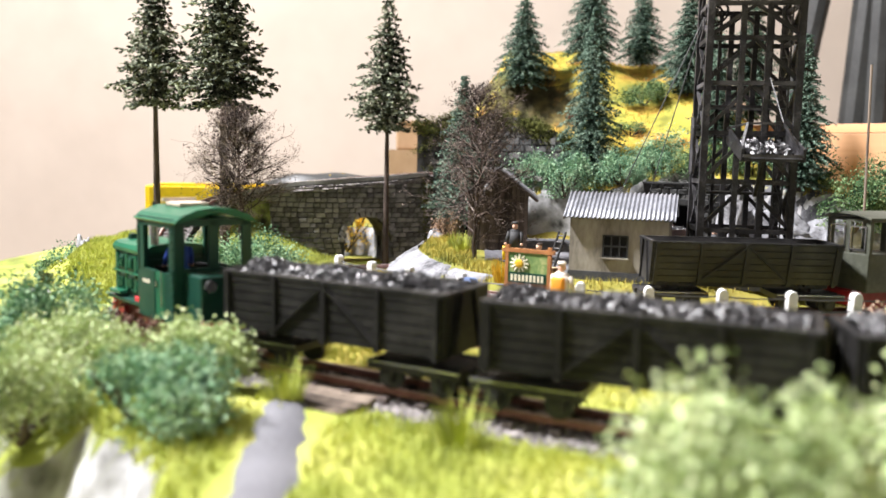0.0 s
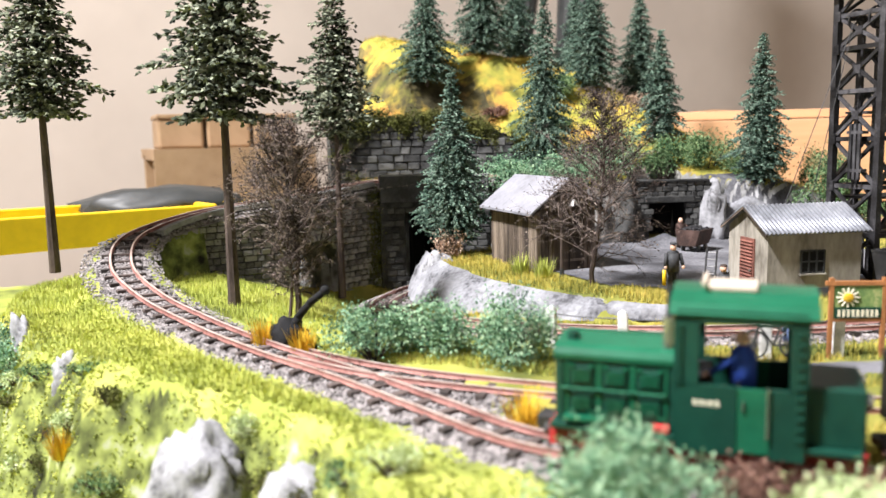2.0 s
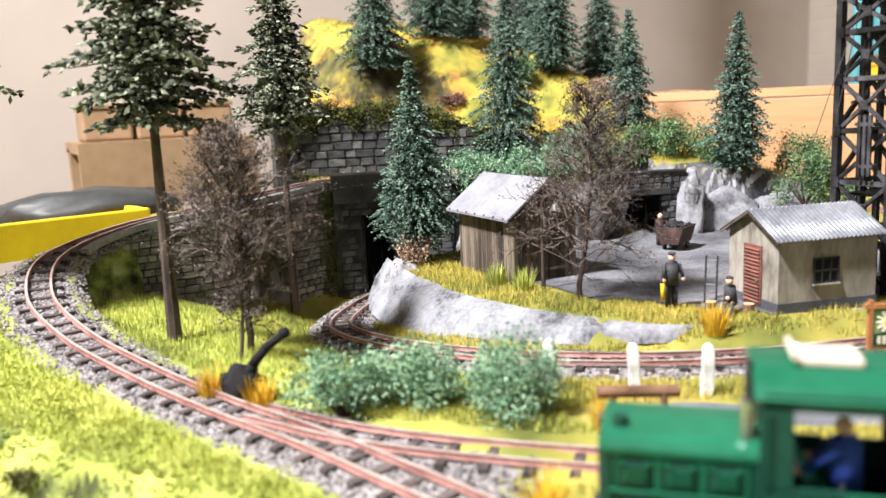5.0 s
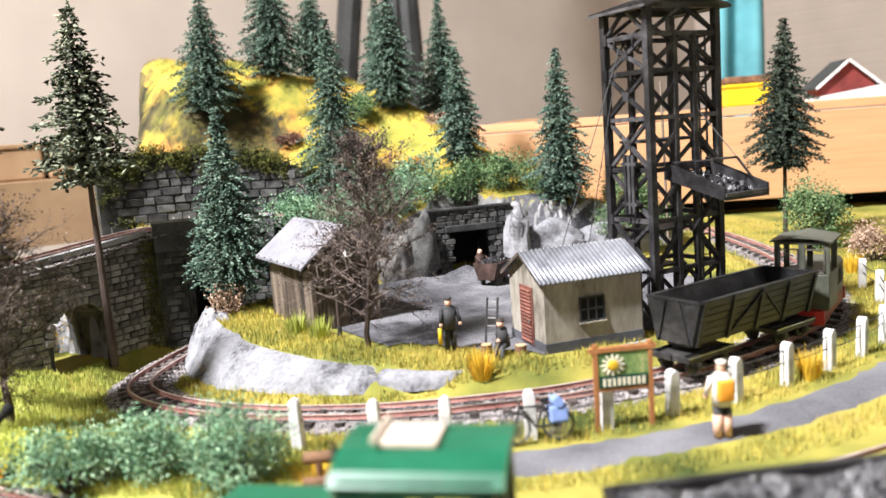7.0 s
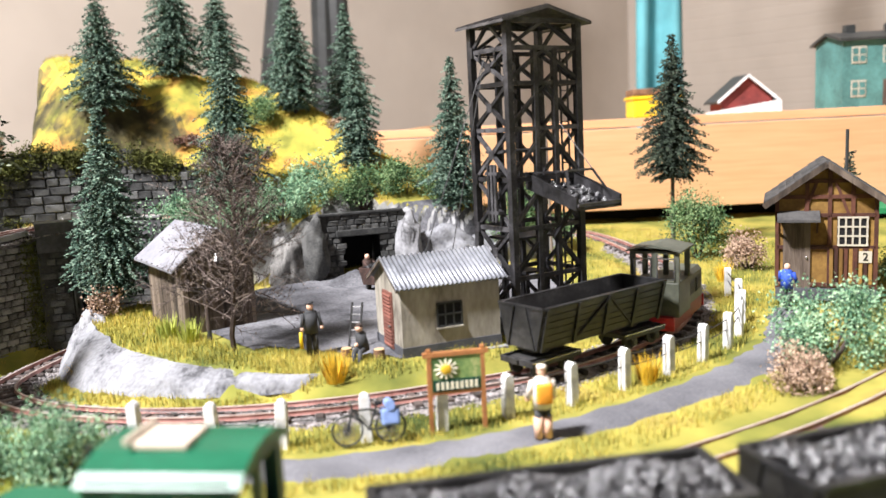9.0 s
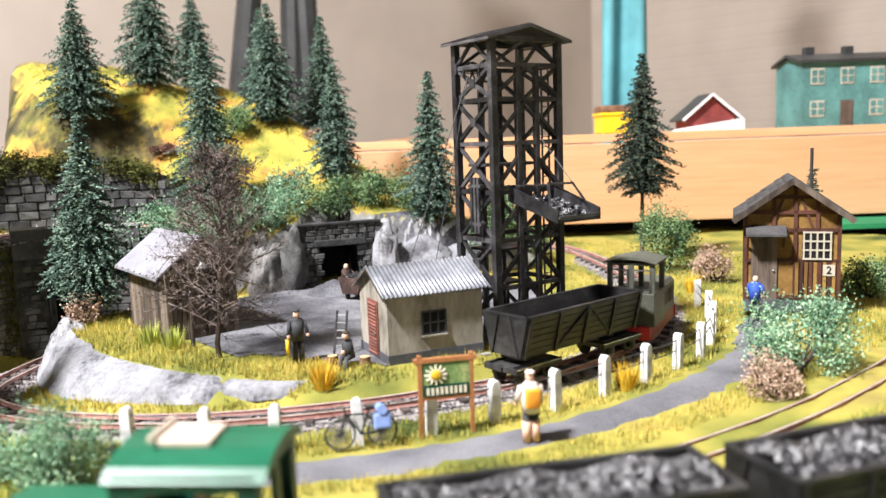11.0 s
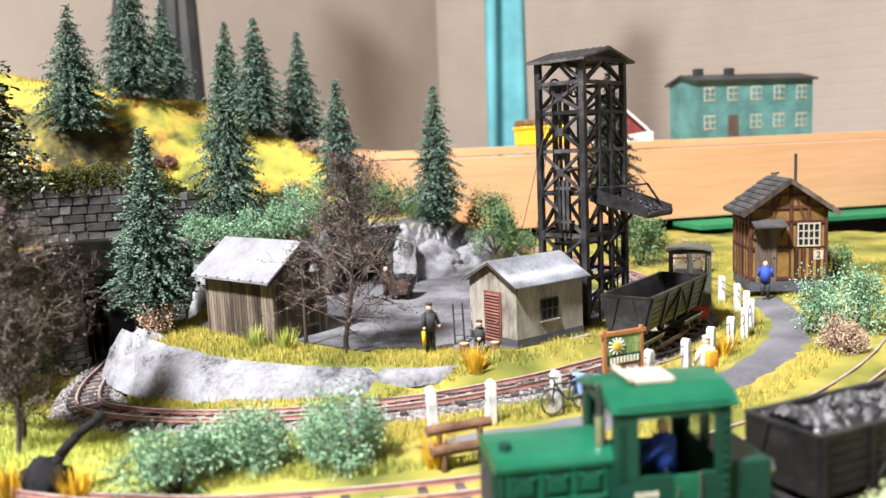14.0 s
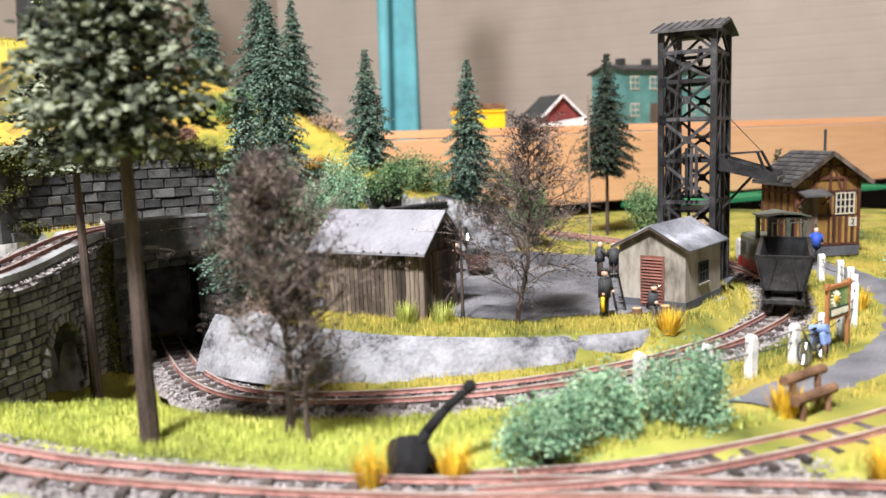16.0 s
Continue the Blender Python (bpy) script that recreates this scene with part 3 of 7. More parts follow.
# ---- yard surface ----
verts, faces, index = [], [], {}
for j in range(0, 60):
    for i in range(0, 82):
        x, y = 3.0 + i * 0.35, 37.0 + j * 0.35
        index[i, j] = len(verts)
        verts.append((x, y))
va = np.array(verts)
edge = inside(YARD, va[:, 0], va[:, 1]) + 0.5 * wobble(va[:, 0], va[:, 1], 2.5, 31)
d2y, _, _ = near(TRACK_2, va[:, 0], va[:, 1])
west_trim = np.where(va[:, 1] < 43, 6.8 + (43 - va[:, 1]) * 0.5, 5.9)
keep = (edge > 0.5) & (va[:, 0] > west_trim) & (va[:, 0] < 22.5 + 0.3 * (va[:, 1] - 40)) & (va[:, 1] < 55.2) & (d2y > 1.6)
vz = height(va[:, 0], va[:, 1]) + 0.05
for j in range(59):
    for i in range(81):
        q = [index[i, j], index[i + 1, j], index[i + 1, j + 1], index[i, j + 1]]
        if all(keep[k] for k in q):
            faces.append(tuple(q))
tagged(raw("yard_surface", [(x, y, z) for (x, y), z in zip(verts, vz)], faces, "yard", smooth=True), "dark coal-dusted yard surface in front of the mine adit", "yard", kind="structure")


# ---- railway tracks ----
def swept(bm, line, profile, offset):
    """Sweeps a closed (across, up) profile along a line."""
    rings = []
    for i, p in enumerate(line):
        s = side_of(line, i)
        rings.append([bm.verts.new(p + s * (offset + u) + Vector((0, 0, v))) for u, v in profile])
    n = len(profile)
    for a, b in zip(rings, rings[1:]):
        for k in range(n):
            bm.faces.new((a[k], a[(k + 1) % n], b[(k + 1) % n], b[k]))
    bm.faces.new(rings[0]), bm.faces.new(rings[-1][::-1])
    return bm


tie_bm = boxed(0, 0, -0.34, 0.26, 1.75, 0.2, 0.03)
tie_mesh_ob = link_mesh("sleeper", tie_bm, "tie")
tie_mesh = tie_mesh_ob.data
bpy.data.objects.remove(tie_mesh_ob)


def track(line, label, half_bed=1.2, tie_from=0, tie_to=999, gauge=0.45):
    t = thing("railway_track", 0, 0, 0, label=label, category="railway track", kind="structure")
    for s in (-1, 1):
        part("rail", swept(bmesh.new(), line, [(-0.07, -0.16), (0.07, -0.16), (0.045, -0.12), (0.03, -0.05), (0.05, -0.03), (0.05, -0.012), (-0.05, -0.012), (-0.05, -0.03), (-0.03, -0.05), (-0.045, -0.12)], s * gauge), "rail_rust", t, "rust-red painted rail")
        part("rail_head", swept(bmesh.new(), line, [(-0.045, -0.01), (0.045, -0.01), (0.04, 0.004), (-0.04, 0.004)], s * gauge), "rail_top", t, "worn bright rail top")
    step_n = 0
    for i in range(1, len(line) - 1, 1):
        if i % 2 == 0 and tie_from <= i <= tie_to:
            d = line[i + 1] - line[i - 1]
            shared("sleeper", tie_mesh, t, cpose(line[i].x, line[i].y, line[i].z, 0, 0, math.degrees(math.atan2(d.y, d.x))))
            step_n += 1
    bed = bmesh.new()
    across = [(-half_bed - 0.35, -0.62), (-half_bed, -0.36), (-0.55, -0.25), (0, -0.25), (0.55, -0.25), (half_bed, -0.36), (half_bed + 0.35, -0.62)]
    rows = []
    for i, p in enumerate(line):
        s = side_of(line, i)
        rows.append([bed.verts.new(p + s * (u + 0.08 * math.sin(i * 1.7 + u)) + Vector((0, 0, v))) for u, v in across])
    for a, b in zip(rows, rows[1:]):
        for k in range(len(across) - 1):
            bed.faces.new((a[k], a[k + 1], b[k + 1], b[k]))
    part("ballast_bed", bed, "ballast_bed", t, smooth=True)
    return t


track(TRACK_1, "narrow-gauge track with rust-red rails on pale ballast")
track(TRACK_2, "rust-railed narrow-gauge track curving past the mine yard")
track(TRACK_3, "rust-railed siding that leaves the main line at the turnout")
track(TRACK_4, "lower model railway track along the layout edge")


def stones(name, lines, count, spread, seed, keep_to=None):
    r = random.Random(seed)
    verts, faces = [], []
    for _ in range(count):
        line = r.choice(lines)
        i = r.randrange(1, len(line) - 1)
        if keep_to and not keep_to(line[i]):
            continue
        u = r.uniform(-spread, spread)
        p = line[i] + side_of(line, i) * u + (line[i + 1] - line[i]) * r.random()
        z = p.z - 0.225 - 0.16 * max(0, abs(u) - 0.55)
        if abs(abs(u) - 0.45) < 0.08:
            continue
        s = r.uniform(0.035, 0.085)
        b = len(verts)
        a0 = r.uniform(0, 6.28)
        for k in range(4):
            verts.append((p.x + s * r.uniform(0.7, 1.2) * math.cos(a0 + k * 1.57), p.y + s * r.uniform(0.7, 1.2) * math.sin(a0 + k * 1.57), z + r.uniform(-0.3, 0.3) * s))
        verts.append((p.x + r.uniform(-0.3, 0.3) * s, p.y + r.uniform(-0.3, 0.3) * s, z + s * r.uniform(0.5, 0.9)))
        verts.append((p.x, p.y, z - s * 0.6))
        for k in range(4):
            faces += [(b + k, b + (k + 1) % 4, b + 4), (b + (k + 1) % 4, b + k, b + 5)]
    return tagged(raw(name, verts, faces, "ballast"), "loose grey and pinkish ballast stones beside the rails", "ballast", kind="stuff")


stones("ballast_stones", [TRACK_1], 34000, 1.75, 3, lambda p: p.x < 16)
stones("ballast_stones_lower", [TRACK_2], 17000, 1.45, 4)
stones("ballast_stones_siding", [TRACK_3], 15000, 1.35, 5)


# ---- mine headframe tower ----
def tower():
    t = thing("headframe_tower", 16.25, 38.45, 0.85, -6, "tall black timber mine headframe with bracing and a shallow gabled roof", "mine tower")
    w, d, top = 3.35, 2.35, 11.9
    corners = [(-w / 2, -d / 2), (w / 2, -d / 2), (w / 2, d / 2), (-w / 2, d / 2)]
    inner = [(-0.45, -d / 2), (0.5, -d / 2), (-0.45, d / 2), (0.5, d / 2)]
    for x, y in corners:
        part("leg", bar(bmesh.new(), (x, y, 0), (x, y, top), 0.26), "tower", t)
    for x, y in inner:
        part("inner_post", bar(bmesh.new(), (x, y, 0), (x, y, 10.9), 0.2), "tower", t)
    levels = [0.35, 2.2, 4.1, 6.0, 7.9, 9.6, 10.9]
    for z in levels[1:]:
        for (ax, ay), (bx, by) in zip(corners, corners[1:] + corners[:1]):
            part("girt", bar(bmesh.new(), (ax, ay, z), (bx, by, z), 0.17), "tower", t)
    for k, (z0, z1) in enumerate(zip(levels, levels[1:])):
        for f, ((ax, ay), (bx, by)) in enumerate(zip(corners, corners[1:] + corners[:1])):
            mx, my = (ax + bx) / 2, (ay + by) / 2
            if f % 2 == 0:
                part("brace", bar(bmesh.new(), (ax, ay, z0 + 0.1), (mx, my, z1 - 0.05), 0.14), "tower", t)
                part("brace", bar(bmesh.new(), (mx, my, z1 - 0.05), (bx, by, z0 + 0.1), 0.14), "tower", t)
            else:
                part("brace", bar(bmesh.new(), (ax, ay, z0), (bx, by, z1), 0.13), "tower", t)
                part("brace", bar(bmesh.new(), (bx, by, z0), (ax, ay, z1), 0.13), "tower", t)
                part("gusset_plate", boxed(mx, my, (z0 + z1) / 2 - 0.17, 0.2, 0.34, 0.34), "tower", t)
                for z in (z0, z1):
                    part("gusset_plate", boxed(ax, ay + (0.1 if ay < 0 else -0.1), z - 0.2, 0.3, 0.3, 0.4), "tower", t)
    # head: short raking struts under the roof
    for (ax, ay), (bx, by) in zip(corners, corners[1:] + corners[:1]):
        mx, my = (ax + bx) / 2, (ay + by) / 2
        part("top_plate", bar(bmesh.new(), (ax, ay, top), (bx, by, top), 0.18), "tower", t)
        part("head_strut", bar(bmesh.new(), (ax, ay, 10.9), (mx, my, top), 0.12), "tower", t)
        part("head_strut", bar(bmesh.new(), (bx, by, 10.9), (mx, my, top), 0.12), "tower", t)
    hw, over = w / 2 + 0.45, d / 2 + 0.4
    roof = bmesh.new()
    prism(roof, [(-hw, top - 0.12), (0, top + 0.42), (hw, top - 0.12), (hw, top - 0.02), (0, top + 0.54), (-hw, top - 0.02)], -over, over, "y")
    part("roof", roof, "tower_roof", t, "dark felted gabled roof")
    for k in range(9):
        y = -over + 0.1 + k * (2 * over - 0.2) / 8
        for s in (-1, 1):
            part("roof_batten", bar(bmesh.new(), (s * hw, y, top), (0.02 * s, y, top + 0.56), 0.05, 0.05), "tower_roof", t)
    part("gable_board", prism(bmesh.new(), [(-hw + 0.5, top - 0.05), (hw - 0.5, top - 0.05), (0, top + 0.34)], d / 2 - 0.05, d / 2 + 0.02, "y"), "tower", t)
    # winding wheels
    for s in (-0.5, 0.5):
        wheel = bmesh.new()
        for a in range(16):
            a0, a1 = a * 0.3927, (a + 1) * 0.3927
            bar(wheel, (-1.35 + 0.42 * math.cos(a0), s, 10.7 + 0.42 * math.sin(a0)), (-1.35 + 0.42 * math.cos(a1), s, 10.7 + 0.42 * math.sin(a1)), 0.08)
        for a in range(3):
            bar(wheel, (-1.35 + 0.4 * math.cos(a * 1.05), s, 10.7 + 0.4 * math.sin(a * 1.05)), (-1.35 - 0.4 * math.cos(a * 1.05), s, 10.7 - 0.4 * math.sin(a * 1.05)), 0.05)
        part("winding_wheel", wheel, "tower", t)
    # shaft guides, cage and ladder
    cage = part("hoist_cage", boxed(0.05, 0.35, 0.3, 0.8, 0.9, 0.12), "tower", t)
    for x, y in ((-0.3, -0.05), (0.4, -0.05), (-0.3, 0.75), (0.4, 0.75)):
        part("cage_post", boxed(x, y, 0.4, 0.09, 0.09, 1.7), "tower", cage)
    part("cage_roof", boxed(0.05, 0.35, 2.1, 0.9, 1.0, 0.1), "tower", cage)
    for z in (3.6, 7.0):
        part("platform", boxed(0, 0.1, z, w - 0.5, 1.5, 0.1), "tower", t)
    for x in (-1.0, 1.0):
        part("guide_rail", boxed(x, 0.5, 0.1, 0.12, 0.12, 10.6), "tower", t)
    ladder = bmesh.new()
    for s in (-0.18, 0.18):
        bar(ladder, (1.2 + s, -d / 2 + 0.25, 0.2), (1.2 + s, -d / 2 + 0.25, 10.8), 0.06)
    for k in range(26):
        bar(ladder, (1.02, -d / 2 + 0.25, 0.5 + k * 0.4), (1.38, -d / 2 + 0.25, 0.5 + k * 0.4), 0.045)
    part("ladder", ladder, "tower", t)
    # west side box of pipes
    for k in range(3):
        part("pipe", rod(bmesh.new(), (-w / 2 - 0.3, -0.5 + k * 0.22, 4.4), (-w / 2 - 0.3, -0.5 + k * 0.22, 6.6), 0.08), "tower", t)
    part("pipe_bracket", boxed(-w / 2 - 0.2, -0.28, 4.7, 0.3, 0.8, 0.12), "tower", t)
    part("pipe_bracket", boxed(-w / 2 - 0.2, -0.28, 6.2, 0.3, 0.8, 0.12), "tower", t)
    # loading chute
    chute = bmesh.new()
    x0, x1, ya, yb, za, zb = -0.75, 1.35, -d / 2 + 0.3, -d / 2 - 2.6, 5.7, 5.0
    prism(chute, [(ya, za - 0.1), (yb, zb - 0.1), (yb, zb), (ya, za)], x0, x1, "x")
    part("chute_floor", chute, "tower", t)
    for x in (x0, x1):
        part("chute_side", prism(bmesh.new(), [(ya, za - 0.1), (yb, zb - 0.1), (yb, zb + 0.35), (ya, za + 0.55)], x - 0.05, x + 0.05, "x"), "tower", t)
        part("chute_stay", bar(bmesh.new(), (x, yb + 0.4, zb + 0.2), (x * 0.6, yb + 0.9, zb + 1.3), 0.09), "tower", t)
        part("chute_stay", bar(bmesh.new(), (x * 0.6, yb + 0.9, zb + 1.3), (x, ya, za + 0.5), 0.06), "tower", t)
    part("chute_lip", bar(bmesh.new(), (x0, yb, zb + 0.1), (x1, yb, zb + 0.1), 0.12), "tower", t)
    part("chute_stay_cross", bar(bmesh.new(), (x0 * 0.6, yb + 0.9, zb + 1.3), (x1 * 0.6, yb + 0.9, zb + 1.3), 0.08), "tower", t)
    part("hoist_rope", rod(bmesh.new(), (x1 * 0.6, yb + 0.9, zb + 1.3), (0.6, -d / 2, 8.2), 0.018, n=4), "wire", t)
    part("chute_knee", bar(bmesh.new(), (0.3, -d / 2, 3.6), (0.3, yb + 1.2, zb + 0.2), 0.12), "tower", t)
    heap = bmesh.new()
    coal_heap(heap, (x0 + 0.15, yb + 0.3), (x1 - 0.15, ya - 0.2), lambda x, y: za + (zb - za) * (ya - y) / (ya - yb) + 0.1, 140, 0.13, 5)
    part("chute_coal", heap, "coal", t, "lumps of black coal")
    # ropes down to the hut roof
    for q in ((-4.9, 0.4, 3.0), (-3.6, 0.3, 3.2)):
        part("cable", rod(bmesh.new(), (-1.7, 0.3, 10.6), q, 0.02, n=4), "wire", t)
    part("floor_slab", boxed(0, 0, -0.1, w + 0.7, d + 0.7, 0.18), "plinth", t)
    return t


def coal_heap(bm, lo, hi, level, count, size, seed):
    """Lumps strewn over a rectangle at a given level."""
    r = random.Random(seed)
    for _ in range(count):
        x, y = r.uniform(lo[0], hi[0]), r.uniform(lo[1], hi[1])
        s = size * r.uniform(0.6, 1.3)
        z = level(x, y)
        v = []
        for k in range(4):
            a = k * 1.57 + r.uniform(-0.4, 0.4)
            v.append(bm.verts.new((x + s * math.cos(a), y + s * math.sin(a), z + s * r.uniform(-0.4, 0.4))))
        top, low = bm.verts.new((x, y, z + s * r.uniform(0.6, 1.0))), bm.verts.new((x, y, z - s))
        for k in range(4):
            bm.faces.new((v[k], v[(k + 1) % 4], top)), bm.faces.new((v[(k + 1) % 4], v[k], low))


tower()


# ---- plastered hut with corrugated roof ----
def hut():
    t = thing("plastered_hut", 11.71, 38.93, 0.72, -15.6, "small weathered cream plaster hut with a corrugated metal roof", "hut")
    L, W, H, R = 3.85, 2.95, 2.78, 3.57
    walls = bmesh.new()
    prism(walls, [(-W / 2, 0.5), (W / 2, 0.5), (W / 2, H), (0, R), (-W / 2, H)], -L / 2, L / 2, "x")
    part("wall", walls, "plaster", t)
    part("plinth", boxed(0, 0, 0.12, L + 0.06, W + 0.06, 0.42), "plinth", t, "dark painted base course")
    part("foundation", boxed(0, 0, -0.25, L + 0.45, W + 0.45, 0.38, 0.03), "slab", t, "grey foundation slab")
    door = part("door", boxed(-L / 2 - 0.02, -0.05, 0.3, 0.08, 1.05, 2.1), "door_red", t, "red-brown louvred door")
    for k in range(15):
        part("door_slat", boxed(-L / 2 - 0.075, -0.05, 0.38 + k * 0.132, 0.05, 0.9, 0.07, turn=Matrix.Rotation(0.4, 4, "Y")), "door_red", door)
    part("door_handle", ball(bmesh.new(), -L / 2 - 0.12, -0.4, 1.15, 0.05), "chrome", door)
    # window in the long front wall
    win = part("window", boxed(-0.1, -W / 2 - 0.0, 1.15, 0.95, 0.06, 0.85), "black", t, "dark window with glazing bars")
    for x in (-0.575, -0.26, 0.06, 0.375):
        part("glazing_bar", boxed(x, -W / 2 - 0.045, 1.15, 0.06, 0.05, 0.85), "grey_dark", win)
    for z in (1.13, 1.55, 1.97):
        part("glazing_bar", boxed(-0.1, -W / 2 - 0.05, z, 1.0, 0.05, 0.06), "grey_dark", win)
    part("window_sill", boxed(-0.1, -W / 2 - 0.06, 1.07, 1.05, 0.12, 0.06), "plaster", win)
    # corrugated slopes
    hw, hl = W / 2 + 0.28, L / 2 + 0.25
    run = math.hypot(hw, (R - H) * hw / (W / 2))
    drop = (R - H) * hw / (W / 2)
    for s in (-1, 1):
        bm, n = bmesh.new(), 200
        rows = []
        for i in range(n + 1):
            x = -hl + 2 * hl * i / n
            w = 0.035 * math.sin(i / n * 6.2832 * 25)
            rows.append([bm.verts.new((x, 0, R + 0.1 + w)), bm.verts.new((x, s * hw, R + 0.1 - drop + w)), bm.verts.new((x, s * hw, R + 0.05 - drop + w)), bm.verts.new((x, 0, R + 0.05 + w))])
        for a, b in zip(rows, rows[1:]):
            for k in range(4):
                bm.faces.new((a[k], a[(k + 1) % 4], b[(k + 1) % 4], b[k]))
        bm.faces.new(rows[0]), bm.faces.new(rows[-1][::-1])
        part("roof_slope", bm, "tin", t, "grey corrugated metal sheet", smooth=True)
        part("barge_board", bar(bmesh.new(), (-hl + 0.03, 0, R + 0.02), (-hl + 0.03, s * hw, R + 0.02 - drop), 0.05, 0.1), "boards_dark", t)
    return t


hut()


# ---- plank shed ----
def shed():
    t = thing("plank_shed", 6.95, 50.25, 0.85, -3, "weathered brown plank shed with a pale sheet roof", "shed")
    W, L, H, R = 3.1, 5.0, 3.15, 4.35
    core = bmesh.new()
    prism(core, [(-W / 2 + 0.06, 0), (W / 2 - 0.06, 0), (W / 2 - 0.06, H), (0, R - 0.1), (-W / 2 + 0.06, H)], -L / 2 + 0.06, L / 2 - 0.06, "y")
    part("wall", core, "boards_dark", t)
    n = 24
    for s in (-1, 1):
        for k in range(n):
            y = -L / 2 + (k + 0.5) * L / n
            part("plank", boxed(s * (W / 2 - 0.02), y, 0.02, 0.07, L / n - 0.03, H - 0.02 + rng.uniform(-0.05, 0)), "boards", t)
    # gable planks take the darker boards, their shade is set by colour
    n = 15
    for s in (-1, 1):
        for k in range(n):
            x = -W / 2 + (k + 0.5) * W / n
            part("plank", boxed(x, s * (L / 2 - 0.02), 0.02, W / n - 0.03, 0.07, H + (R - H) * (1 - abs(x) / (W / 2)) - 0.14), "boards_dark", t)
    for s in (-0.42, 0.42):
        d = part("door", boxed(0.1 + s, -L / 2 - 0.05, 0.1, 0.8, 0.08, 2.5), "boards_dark", t, "dark ledged door leaf")
        part("door_ledge", boxed(0.1 + s, -L / 2 - 0.1, 0.5, 0.72, 0.05, 0.12), "boards_dark", d)
        part("door_ledge", boxed(0.1 + s, -L / 2 - 0.1, 1.8, 0.72, 0.05, 0.12), "boards_dark", d)
    part("lintel", boxed(0.1, -L / 2 - 0.08, 2.62, 2.0, 0.1, 0.14), "boards", t)
    hw = W / 2 + 0.5
    drop = (R - H) * hw / (W / 2)
    for s in (-1, 1):
        part("roof_slope", prism(bmesh.new(), [(0, R), (s * hw, R - drop), (s * hw, R - drop + 0.1), (0, R + 0.1)], -L / 2 - 0.35, L / 2 + 0.35, "y"), "felt_white" , t, "pale grey roof sheet")
        for y in (-L / 2 - 0.3, L / 2 + 0.3):
            part("barge_board", bar(bmesh.new(), (0, y, R - 0.08), (s * hw, y, R - drop - 0.08), 0.08, 0.14), "boards_dark", t)
    for k in range(7):
        y = -L / 2 + k * L / 6
        part("rafter_end", boxed(-hw + 0.25, y, R - drop + 0.05, 0.5, 0.1, 0.1), "boards_dark", t)
    return t


shed()


